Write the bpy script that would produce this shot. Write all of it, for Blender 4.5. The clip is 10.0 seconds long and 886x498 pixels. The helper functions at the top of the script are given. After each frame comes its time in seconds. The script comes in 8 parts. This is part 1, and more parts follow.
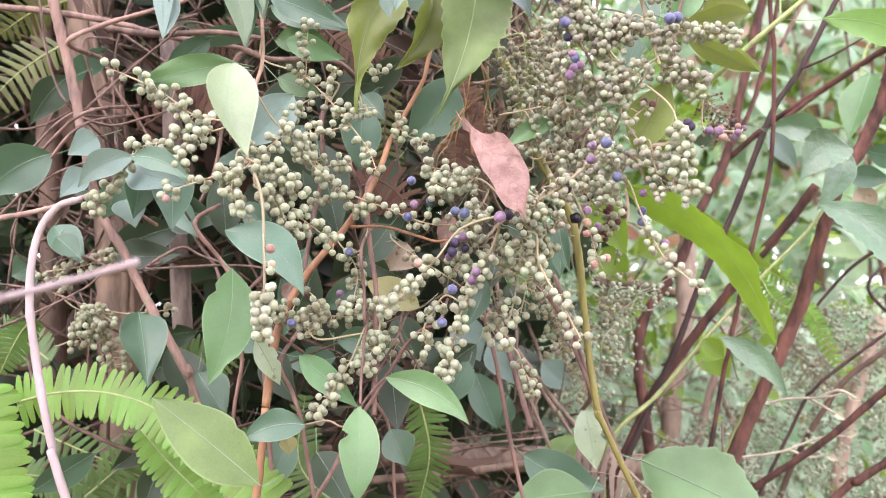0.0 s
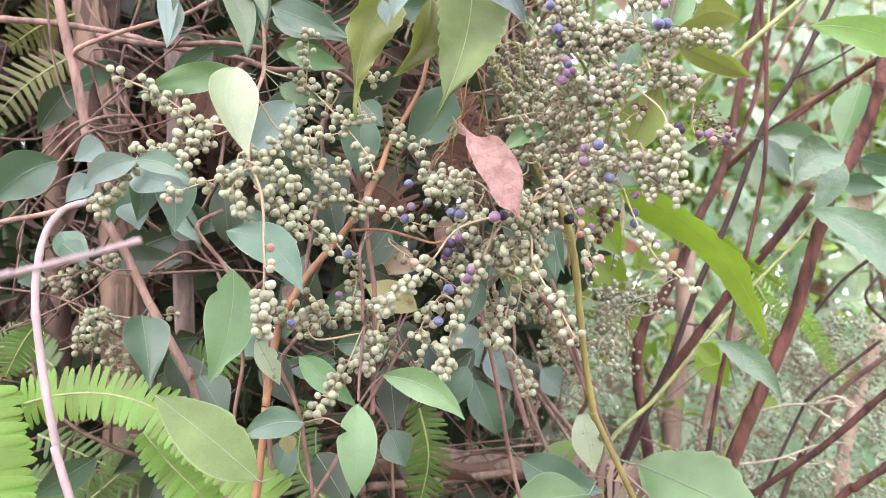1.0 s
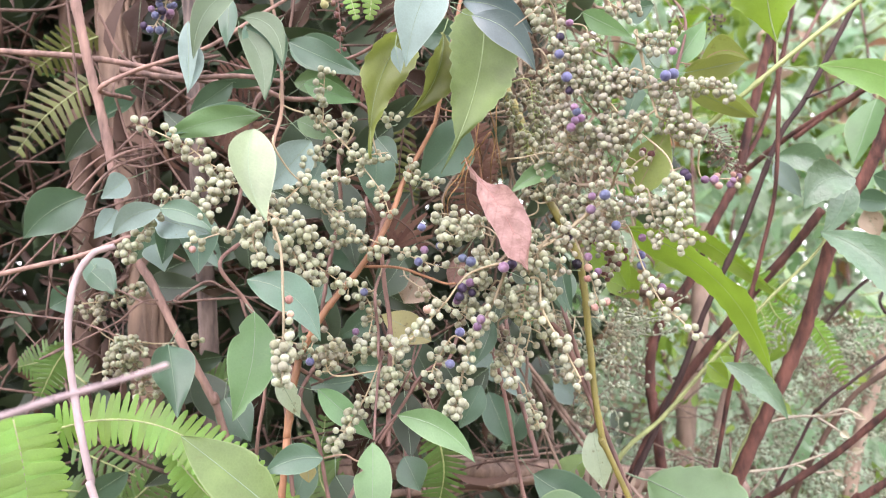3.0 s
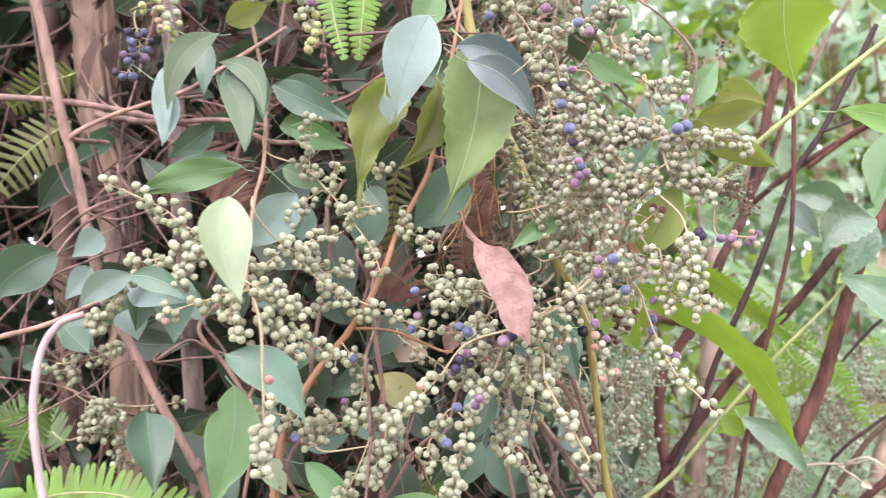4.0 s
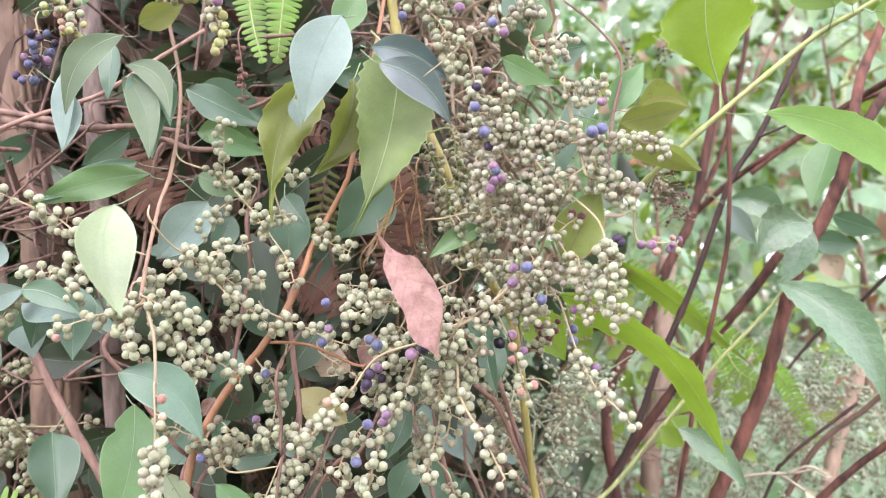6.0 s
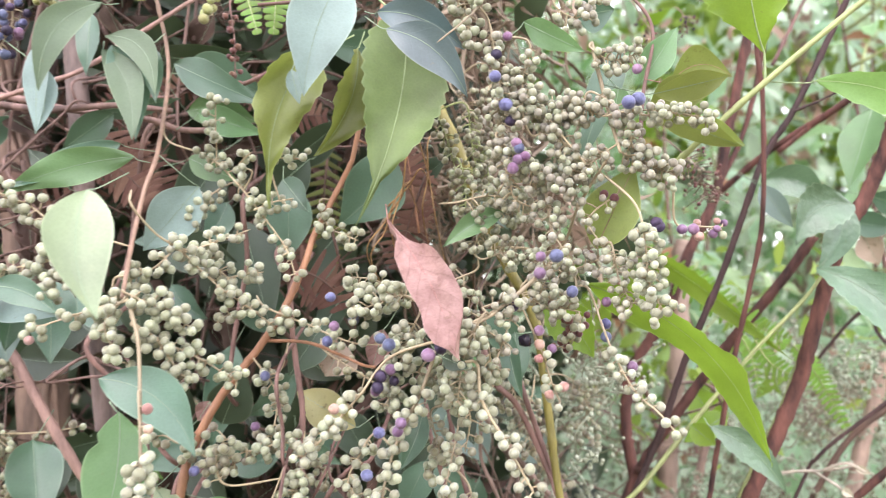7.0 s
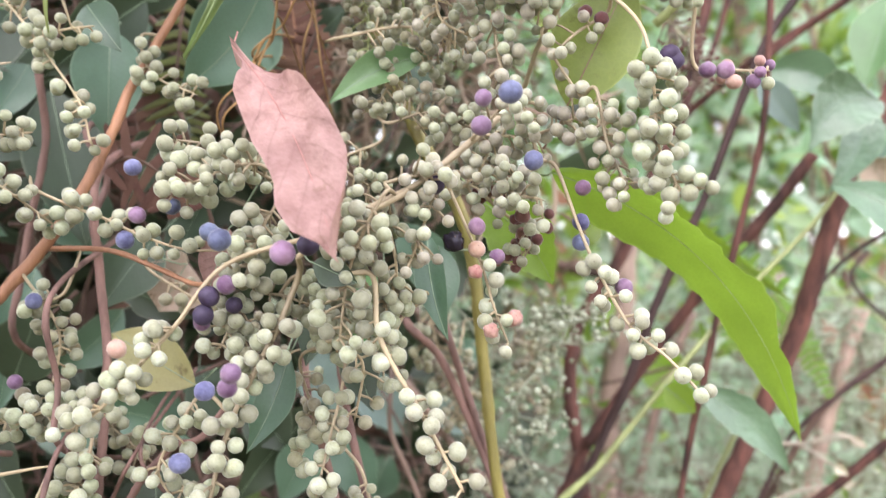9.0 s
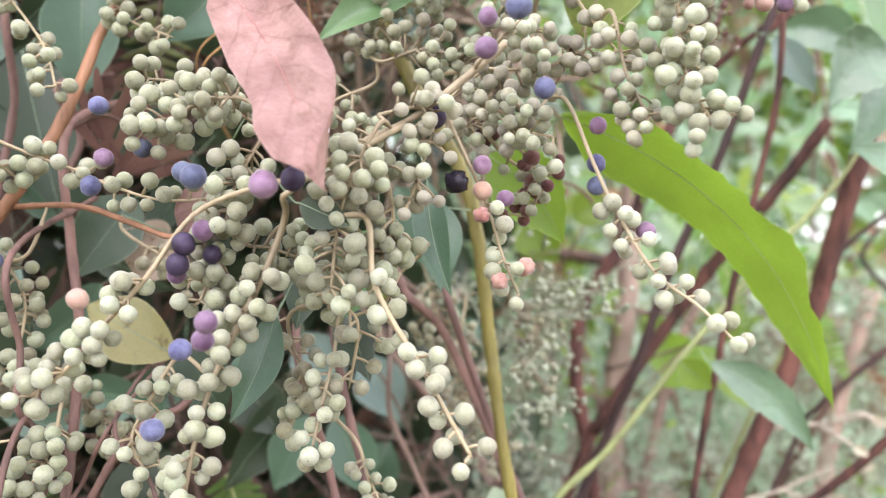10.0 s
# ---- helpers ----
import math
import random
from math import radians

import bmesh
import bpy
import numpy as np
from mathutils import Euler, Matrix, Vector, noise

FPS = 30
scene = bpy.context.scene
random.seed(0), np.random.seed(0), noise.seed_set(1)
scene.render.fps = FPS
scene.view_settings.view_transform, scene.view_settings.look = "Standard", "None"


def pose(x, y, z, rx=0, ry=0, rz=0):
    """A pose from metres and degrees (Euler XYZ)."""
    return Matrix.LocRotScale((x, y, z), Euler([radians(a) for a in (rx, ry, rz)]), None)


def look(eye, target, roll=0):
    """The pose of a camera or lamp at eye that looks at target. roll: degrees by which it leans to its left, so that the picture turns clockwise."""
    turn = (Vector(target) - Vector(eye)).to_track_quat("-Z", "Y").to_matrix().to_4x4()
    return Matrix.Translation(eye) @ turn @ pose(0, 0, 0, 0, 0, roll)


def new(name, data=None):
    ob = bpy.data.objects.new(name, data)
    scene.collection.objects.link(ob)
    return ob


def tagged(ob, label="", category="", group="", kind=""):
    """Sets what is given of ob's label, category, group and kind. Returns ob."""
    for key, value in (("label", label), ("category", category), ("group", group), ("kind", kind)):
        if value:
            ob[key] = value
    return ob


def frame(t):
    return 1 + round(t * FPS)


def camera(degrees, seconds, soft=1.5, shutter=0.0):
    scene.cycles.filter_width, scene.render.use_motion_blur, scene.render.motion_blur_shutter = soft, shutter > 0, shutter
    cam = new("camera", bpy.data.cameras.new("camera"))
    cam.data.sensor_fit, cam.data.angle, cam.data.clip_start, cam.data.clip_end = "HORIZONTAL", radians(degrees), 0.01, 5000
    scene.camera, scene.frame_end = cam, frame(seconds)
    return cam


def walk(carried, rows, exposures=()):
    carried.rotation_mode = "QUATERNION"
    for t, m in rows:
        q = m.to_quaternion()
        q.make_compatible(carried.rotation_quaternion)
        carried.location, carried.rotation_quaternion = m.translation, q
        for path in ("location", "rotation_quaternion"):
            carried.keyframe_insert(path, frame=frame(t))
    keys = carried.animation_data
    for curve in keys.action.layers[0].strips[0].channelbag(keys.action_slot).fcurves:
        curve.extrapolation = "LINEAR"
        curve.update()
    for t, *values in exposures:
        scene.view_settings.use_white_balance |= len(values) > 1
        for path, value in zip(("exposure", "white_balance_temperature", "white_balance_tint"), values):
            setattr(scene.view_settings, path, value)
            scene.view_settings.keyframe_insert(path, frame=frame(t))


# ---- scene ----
cam = camera(57.7, 10.0, soft=1.0, shutter=0.3)
PATH = [
    (0, (0.019, 0.013, 1.07), (-0.066, 2.006, 1.213), -1.4),
    (0.5, (0.025, 0.014, 1.059), (-0.067, 2.004, 1.236), -1.4),
    (1, (0.023, 0.005, 1.059), (-0.07, 1.994, 1.252), -1.5),
    (1.5, (0.025, -0.001, 1.063), (-0.07, 1.988, 1.25), -1.4),
    (2, (0.036, -0.006, 1.078), (-0.069, 1.985, 1.235), -1.2),
    (2.5, (0.042, -0.014, 1.092), (-0.071, 1.98, 1.21), -1.0),
    (2.7, (0.036, -0.014, 1.093), (-0.093, 1.979, 1.203), -1.1),
    (3.8, (0.027, 0.004, 1.131), (-0.142, 1.993, 1.25), -2.0),
    (4, (0.033, 0.019, 1.134), (-0.121, 2.009, 1.254), -2.1),
    (4.5, (0.053, 0.042, 1.132), (-0.065, 2.035, 1.257), -2.4),
    (5, (0.066, 0.04, 1.137), (-0.019, 2.034, 1.278), -2.6),
    (5.5, (0.074, 0.036, 1.147), (-0.007, 2.03, 1.282), -2.8),
    (5.7, (0.071, 0.036, 1.142), (-0.011, 2.029, 1.284), -2.7),
    (6.8, (0.049, 0.066, 1.125), (-0.068, 2.059, 1.249), -3.2),
    (7, (0.054, 0.079, 1.137), (-0.041, 2.074, 1.245), -3.3),
    (7.5, (0.057, 0.138, 1.14), (0.021, 2.135, 1.252), -3.1),
    (8, (0.054, 0.184, 1.137), (0.073, 2.183, 1.197), -3.0),
    (8.5, (0.055, 0.209, 1.119), (0.113, 2.208, 1.158), -2.6),
    (9, (0.059, 0.219, 1.11), (0.14, 2.218, 1.132), -2.3),
    (9.5, (0.069, 0.229, 1.094), (0.15, 2.227, 1.109), -2.5),
    (10, (0.058, 0.241, 1.096), (0.146, 2.239, 1.121), -3.1),
]
walk(cam, [(t, look(eye, target, roll)) for t, eye, target, roll in PATH], [(0, 1.08, 6540, 27), (4, 1.09, 6540, 27), (10, 1.08, 6430, 24.5)])
dead_leaf = new("dead_leaf")
dead_leaf.location, dead_leaf.empty_display_size = (0.0249, 0.44, 1.1458), 0.02
cam.data.dof.use_dof, cam.data.dof.focus_object, cam.data.dof.aperture_fstop = True, dead_leaf, 12.0

SKY_POWER, CLOUD, SUN_POWER = 0.225, 0.78, 0.75

# ---- world, sun, exposure ----
world = bpy.data.worlds.new("overcast_sky")
scene.world = world
world.use_nodes = True
wn = world.node_tree
for n in list(wn.nodes):
    wn.nodes.remove(n)
w_out, w_bg = wn.nodes.new("ShaderNodeOutputWorld"), wn.nodes.new("ShaderNodeBackground")
w_sky, w_mix = wn.nodes.new("ShaderNodeTexSky"), wn.nodes.new("ShaderNodeMixRGB")
w_sky.sky_type, w_sky.sun_disc = "NISHITA", False
w_sky.sun_elevation, w_sky.sun_rotation = radians(58), radians(200)
w_mix.inputs[0].default_value = CLOUD
w_mix.inputs[2].default_value = (10.5, 10.8, 11.0, 1)
w_bg.inputs[1].default_value = SKY_POWER
wn.links.new(w_sky.outputs[0], w_mix.inputs[1])
wn.links.new(w_mix.outputs[0], w_bg.inputs[0])
wn.links.new(w_bg.outputs[0], w_out.inputs[0])
sun_data = bpy.data.lights.new("sun", "SUN")
sun_data.energy, sun_data.angle, sun_data.color = SUN_POWER, radians(40), (1.0, 0.97, 0.92)
sun = new("sun", sun_data)
sun.matrix_world = look((-1.2, -3.2, 6.0), (0, 0.4, 1.1))


# ---- materials ----
def nodes_of(name):
    m = bpy.data.materials.new(name)
    m.use_nodes = True
    t = m.node_tree
    for n in list(t.nodes):
        t.nodes.remove(n)
    return m, t, lambda kind, **kw: node(t, kind, kw)


def node(t, kind, kw):
    n = t.nodes.new("ShaderNode" + kind)
    for k, v in kw.items():
        n.inputs[k.replace("_", " ")].default_value = v
    return n


def ramp(t, source, stops):
    r = t.nodes.new("ShaderNodeValToRGB")
    while len(r.color_ramp.elements) < len(stops):
        r.color_ramp.elements.new(0.5)
    for e, (p, c) in zip(r.color_ramp.elements, stops):
        e.position, e.color = p, (*c, 1)
    t.links.new(source, r.inputs[0])
    return r.outputs[0]


def math_node(t, op, a, b=None):
    n = t.nodes.new("ShaderNodeMath")
    n.operation = op
    for i, v in enumerate((a, b)):
        if v is None:
            continue
        if isinstance(v, (int, float)):
            n.inputs[i].default_value = v
        else:
            t.links.new(v, n.inputs[i])
    return n.outputs[0]


def mix_rgb(t, fac, a, b, blend="MIX"):
    n = t.nodes.new("ShaderNodeMixRGB")
    n.blend_type = blend
    for i, v in enumerate((fac, a, b)):
        if isinstance(v, (int, float)):
            n.inputs[i].default_value = v
        elif isinstance(v, tuple):
            n.inputs[i].default_value = (*v, 1)
        else:
            t.links.new(v, n.inputs[i])
    return n.outputs[0]


def shade(c, k):
    return tuple(min(1.0, x * k) for x in c)


def leaf_material(name, col, rough=0.38, trans=0.3, veins=9.0, spots=0.0, sheen=0.5, mottle=0.22, crinkle=0.0, vein_tone=0.03, blotch=None):
    """A leaf blade: side veins by its UV, blotches, a share of light let through."""
    m, t, N = nodes_of(name)
    uv, sep = N("UVMap"), N("SeparateXYZ")
    t.links.new(uv.outputs[0], sep.inputs[0])
    u, v = sep.outputs[0], math_node(t, "ABSOLUTE", math_node(t, "SUBTRACT", sep.outputs[1], 0.5))
    geo, info = N("NewGeometry"), N("ObjectInfo")
    warp = N("TexNoise", Scale=60.0, Detail=2.0)
    t.links.new(geo.outputs["Position"], warp.inputs["Vector"])
    phase = math_node(t, "SUBTRACT", math_node(t, "MULTIPLY", u, veins), math_node(t, "MULTIPLY", v, veins * 0.42))
    phase = math_node(t, "ADD", phase, math_node(t, "MULTIPLY", warp.outputs[0], 0.35))
    line = math_node(t, "PINGPONG", phase, 0.5)
    vein = math_node(t, "POWER", math_node(t, "SUBTRACT", 1.0, math_node(t, "MULTIPLY", line, 2.0)), 10.0)
    big = N("TexNoise", Scale=35.0, Detail=3.0)
    fine = N("TexNoise", Scale=900.0, Detail=2.0)
    for n in (big, fine):
        t.links.new(geo.outputs["Position"], n.inputs["Vector"])
    tone = ramp(t, big.outputs[0], [(0.3, shade(col, 1 - mottle)), (0.55, col), (0.75, shade(col, 1 + mottle))])
    tone = mix_rgb(t, math_node(t, "MULTIPLY", vein, vein_tone), tone, shade((col[0] * 1.3 + 0.03, col[1] * 1.2 + 0.03, col[2] * 1.2), 1.2))
    cells = N("TexVoronoi", Scale=520.0)
    cells.feature = "DISTANCE_TO_EDGE"
    t.links.new(geo.outputs["Position"], cells.inputs["Vector"])
    tone = mix_rgb(t, 0.22, tone, ramp(t, cells.outputs["Distance"], [(0.0, (1, 1, 1)), (0.16, (0.62, 0.66, 0.60))]), "MULTIPLY")
    fleck = N("TexNoise", Scale=240.0, Detail=5.0, Roughness=0.75)
    t.links.new(geo.outputs["Position"], fleck.inputs["Vector"])
    tone = mix_rgb(t, ramp(t, fleck.outputs[0], [(0.655, (0, 0, 0)), (0.70, (0.5, 0.5, 0.5))]), tone, (0.13, 0.11, 0.045))
    tone = mix_rgb(t, ramp(t, fleck.outputs[0], [(0.25, (0.35, 0.35, 0.35)), (0.40, (0, 0, 0))]), tone, shade((col[0] * 1.25, col[1] * 1.12, col[2]), 1.15))
    if blotch:
        s = N("TexNoise", Scale=110.0, Detail=5.0, Roughness=0.65)
        t.links.new(geo.outputs["Position"], s.inputs["Vector"])
        tone = mix_rgb(t, ramp(t, s.outputs[0], [(0.42, (0, 0, 0)), (0.66, (0.8, 0.8, 0.8))]), tone, blotch)
        tone = mix_rgb(t, math_node(t, "MULTIPLY", vein, 0.45), tone, shade(blotch, 0.8))
    rim = ramp(t, v, [(0.465, (0, 0, 0)), (0.495, (0.12, 0.12, 0.12) if blotch else (0.5, 0.5, 0.5))])
    tone = mix_rgb(t, rim, tone, shade((col[0] + 0.10, col[1] + 0.10, col[2] + 0.07), 1.25))
    if spots:
        s = N("TexNoise", Scale=170.0, Detail=4.0, Roughness=0.7)
        t.links.new(geo.outputs["Position"], s.inputs["Vector"])
        f = ramp(t, s.outputs[0], [(0.60, (0, 0, 0)), (0.68, (spots, spots, spots))])
        tone = mix_rgb(t, f, tone, (0.09, 0.055, 0.025))
    hsv = N("HueSaturation")
    t.links.new(tone, hsv.inputs["Color"])
    t.links.new(math_node(t, "ADD", 0.80, math_node(t, "MULTIPLY", info.outputs["Random"], 0.4)), hsv.inputs["Value"])
    t.links.new(math_node(t, "ADD", 0.485, math_node(t, "MULTIPLY", info.outputs["Random"], 0.025)), hsv.inputs["Hue"])
    bump = N("Bump", Strength=0.25, Distance=0.0006)
    t.links.new(math_node(t, "ADD", math_node(t, "MULTIPLY", vein, -0.7 if crinkle else -0.22), math_node(t, "MULTIPLY", fine.outputs[0], 0.5)), bump.inputs["Height"])
    if crinkle:
        rumple = N("TexNoise", Scale=210.0, Detail=3.0)
        t.links.new(geo.outputs["Position"], rumple.inputs["Vector"])
        second = N("Bump", Strength=crinkle, Distance=0.002)
        t.links.new(rumple.outputs[0], second.inputs["Height"])
        t.links.new(bump.outputs[0], second.inputs["Normal"])
        bump = second
    p, tr, mx, out = N("BsdfPrincipled"), N("BsdfTranslucent"), N("MixShader"), N("OutputMaterial")
    p.inputs["Specular IOR Level"].default_value = sheen
    t.links.new(math_node(t, "ADD", rough - 0.08, math_node(t, "MULTIPLY", big.outputs[0], 0.2)), p.inputs["Roughness"])
    t.links.new(hsv.outputs[0], p.inputs["Base Color"])
    t.links.new(bump.outputs[0], p.inputs["Normal"])
    t.links.new(mix_rgb(t, 0.6, hsv.outputs[0], shade((col[0] * 1.15, col[1] * 1.2, col[2] * 0.7), 1.15)), tr.inputs["Color"])
    mx.inputs[0].default_value = trans
    t.links.new(p.outputs[0], mx.inputs[1])
    t.links.new(tr.outputs[0], mx.inputs[2])
    t.links.new(mx.outputs[0], out.inputs[0])
    return m


def stuff_leaf_material(name, dark, light, trans=0.35, rough=0.45):
    """Leaves too many to count: each blade has its own tone between dark and light."""
    m, t, N = nodes_of(name)
    geo = N("NewGeometry")
    tone = ramp(t, geo.outputs["Random Per Island"], [(0.0, dark), (0.55, tuple((a + b) / 2 for a, b in zip(dark, light))), (1.0, light)])
    big = N("TexNoise", Scale=25.0, Detail=2.0)
    t.links.new(geo.outputs["Position"], big.inputs["Vector"])
    tone = mix_rgb(t, 0.5, tone, ramp(t, big.outputs[0], [(0.3, (0.5, 0.5, 0.5)), (0.7, (1, 1, 1))]), "MULTIPLY")
    p, tr, mx, out = N("BsdfPrincipled", Roughness=rough), N("BsdfTranslucent"), N("MixShader"), N("OutputMaterial")
    t.links.new(tone, p.inputs["Base Color"])
    t.links.new(tone, tr.inputs["Color"])
    mx.inputs[0].default_value = trans
    t.links.new(p.outputs[0], mx.inputs[1])
    t.links.new(tr.outputs[0], mx.inputs[2])
    t.links.new(mx.outputs[0], out.inputs[0])
    return m


def bark_material(name, col, scale=120.0, rough=0.75, contrast=0.45, along=(1.0, 1.0, 0.25)):
    m, t, N = nodes_of(name)
    geo, mapping, info = N("NewGeometry"), N("Mapping"), N("ObjectInfo")
    mapping.inputs["Scale"].default_value = along
    t.links.new(geo.outputs["Position"], mapping.inputs["Vector"])
    big, fine = N("TexNoise", Scale=scale, Detail=4.0, Roughness=0.65), N("TexNoise", Scale=scale * 9, Detail=3.0)
    blot = N("TexNoise", Scale=22.0, Detail=3.0)
    t.links.new(mapping.outputs[0], big.inputs["Vector"])
    t.links.new(mapping.outputs[0], fine.inputs["Vector"])
    t.links.new(geo.outputs["Position"], blot.inputs["Vector"])
    c = ramp(t, big.outputs[0], [(0.3, shade(col, 1 - contrast)), (0.5, col), (0.72, shade(col, 1 + contrast))])
    c = mix_rgb(t, 0.45, c, ramp(t, blot.outputs[0], [(0.35, (0.55, 0.55, 0.58)), (0.65, (1, 1, 1))]), "MULTIPLY")
    hsv = N("HueSaturation")
    t.links.new(c, hsv.inputs["Color"])
    t.links.new(math_node(t, "ADD", 0.8, math_node(t, "MULTIPLY", info.outputs["Random"], 0.4)), hsv.inputs["Value"])
    bump = N("Bump", Strength=0.6, Distance=0.0012)
    t.links.new(math_node(t, "ADD", big.outputs[0], math_node(t, "MULTIPLY", fine.outputs[0], 0.5)), bump.inputs["Height"])
    p, out = N("BsdfPrincipled", Roughness=rough), N("OutputMaterial")
    t.links.new(hsv.outputs[0], p.inputs["Base Color"])
    t.links.new(bump.outputs[0], p.inputs["Normal"])
    t.links.new(p.outputs[0], out.inputs[0])
    return m


def berry_material(name, col, bloom, rough=0.5, amount=0.5):
    """Fruit skin under a dusty bloom that is rubbed off here and there."""
    m, t, N = nodes_of(name)
    co, info = N("TexCoord"), N("ObjectInfo")
    n1, n2 = N("TexNoise", Scale=260.0, Detail=4.0, Roughness=0.6), N("TexNoise", Scale=1800.0, Detail=2.0)
    add = N("VectorMath")
    t.links.new(co.outputs["Object"], add.inputs[0])
    t.links.new(info.outputs["Random"], add.inputs[1])
    for n in (n1, n2):
        t.links.new(add.outputs[0], n.inputs["Vector"])
    f = ramp(t, n1.outputs[0], [(0.36, (0, 0, 0)), (0.62, (amount, amount, amount))])
    c = mix_rgb(t, f, col, bloom)
    speck = ramp(t, n2.outputs[0], [(0.36, (0.82, 0.80, 0.75)), (0.5, (1, 1, 1))])
    c = mix_rgb(t, 0.6, c, speck, "MULTIPLY")
    sep = N("SeparateXYZ")
    t.links.new(co.outputs["Object"], sep.inputs[0])
    apex = math_node(t, "MULTIPLY", sep.outputs[2], 466.0)
    c = mix_rgb(t, ramp(t, apex, [(0.78, (0, 0, 0)), (0.95, (0.3, 0.3, 0.3))]), c, shade(col, 0.6))
    off = math_node(t, "SQRT", math_node(t, "ADD", math_node(t, "POWER", sep.outputs[0], 2.0), math_node(t, "POWER", sep.outputs[1], 2.0)))
    dot = ramp(t, math_node(t, "MULTIPLY", off, 466.0), [(0.055, (0.7, 0.7, 0.7)), (0.11, (0, 0, 0))])
    c = mix_rgb(t, math_node(t, "MULTIPLY", dot, math_node(t, "GREATER_THAN", sep.outputs[2], 0.0)), c, (0.09, 0.06, 0.04))
    hsv = N("HueSaturation")
    t.links.new(c, hsv.inputs["Color"])
    t.links.new(math_node(t, "ADD", 0.74, math_node(t, "MULTIPLY", info.outputs["Random"], 0.5)), hsv.inputs["Value"])
    t.links.new(math_node(t, "ADD", 0.475, math_node(t, "MULTIPLY", info.outputs["Random"], 0.04)), hsv.inputs["Hue"])
    bump = N("Bump", Strength=0.3, Distance=0.0004)
    t.links.new(math_node(t, "ADD", n1.outputs[0], math_node(t, "MULTIPLY", n2.outputs[0], 0.35)), bump.inputs["Height"])
    p, out = N("BsdfPrincipled", Roughness=rough + 0.12), N("OutputMaterial")
    p.inputs["Specular IOR Level"].default_value = 0.25
    p.inputs["Sheen Weight"].default_value = 0.2 if rough > 0.42 else 0.0
    p.inputs["Sheen Roughness"].default_value = 0.5
    p.inputs["Subsurface Weight"].default_value = 0.3
    p.inputs["Subsurface Radius"].default_value = (1.0, 0.9, 0.55)
    p.inputs["Subsurface Scale"].default_value = 0.0015
    t.links.new(hsv.outputs[0], p.inputs["Base Color"])
    t.links.new(bump.outputs[0], p.inputs["Normal"])
    t.links.new(p.outputs[0], out.inputs[0])
    return m


LEAF = {
    "blue_green": leaf_material("blue_green_leaf", (0.086, 0.168, 0.106), trans=0.2, rough=0.33, sheen=0.65),
    "pale": leaf_material("pale_waxy_leaf", (0.205, 0.295, 0.262), trans=0.2, rough=0.5),
    "mid": leaf_material("mid_green_leaf", (0.135, 0.262, 0.112), trans=0.24, rough=0.38, sheen=0.5),
    "light": leaf_material("young_light_leaf", (0.205, 0.258, 0.15), trans=0.16),
    "sage": leaf_material("sage_leaf", (0.145, 0.22, 0.072), trans=0.25, sheen=0.4, mottle=0.3, spots=0.15),
    "lime": leaf_material("lime_leaf", (0.185, 0.305, 0.035), trans=0.42, veins=11.0),
    "olive": leaf_material("olive_leaf", (0.20, 0.245, 0.065), trans=0.4, spots=0.5),
    "yellow": leaf_material("yellowing_leaf", (0.33, 0.315, 0.13), trans=0.35, spots=0.8),
    "felt": leaf_material("felted_wrinkled_leaf", (0.118, 0.212, 0.122), trans=0.2, rough=0.33, sheen=0.85, crinkle=0.5, vein_tone=0.14, veins=9.0),
    "grey_green": leaf_material("grey_green_leaf", (0.118, 0.172, 0.10), trans=0.22, rough=0.5),
    # shrub leaves further back: a darker copy with shade put into the colour
    "dark": leaf_material("shaded_leaf", (0.042, 0.070, 0.038), trans=0.2),
    "dead": leaf_material("pink_dead_leaf", (0.335, 0.208, 0.188), trans=0.2, rough=0.75, veins=7.0, spots=0.3, mottle=0.3, crinkle=0.8, vein_tone=0.0, sheen=0.2, blotch=(0.205, 0.115, 0.105)),
    "grey": leaf_material("grey_dead_leaf", (0.36, 0.28, 0.22), trans=0.15, rough=0.8, spots=0.8, sheen=0.2),
    # sapling leaves: paler copies of light and mid, background haze put into the colour
    "far_light": leaf_material("haze_light_leaf", (0.42, 0.55, 0.41), trans=0.48),
    "far_mid": leaf_material("haze_mid_leaf", (0.29, 0.46, 0.31), trans=0.48),
    # dry leaf darkened beyond its brown: thicket shade put into the colour
    "litter": leaf_material("shaded_dry_leaf", (0.06, 0.038, 0.027), trans=0.15, rough=0.75, mottle=0.4, crinkle=0.5, sheen=0.2),
    "slate": leaf_material("slate_blue_leaf", (0.082, 0.128, 0.125), trans=0.12, rough=0.3, sheen=0.8),
    "fresh": leaf_material("fresh_green_leaf", (0.185, 0.325, 0.10), trans=0.3),
    "husk": leaf_material("pale_dry_husk", (0.52, 0.47, 0.36), trans=0.2, rough=0.8, sheen=0.2),
    "spotted": leaf_material("spotted_leaf", (0.33, 0.40, 0.27), trans=0.25, spots=0.9),
}
RIB = {
    "green": bark_material("green_rib", (0.30, 0.40, 0.18), contrast=0.2),
    "pale": bark_material("pale_rib", (0.22, 0.31, 0.19), contrast=0.15),
    "brown": bark_material("brown_rib", (0.33, 0.16, 0.13), contrast=0.3),
}
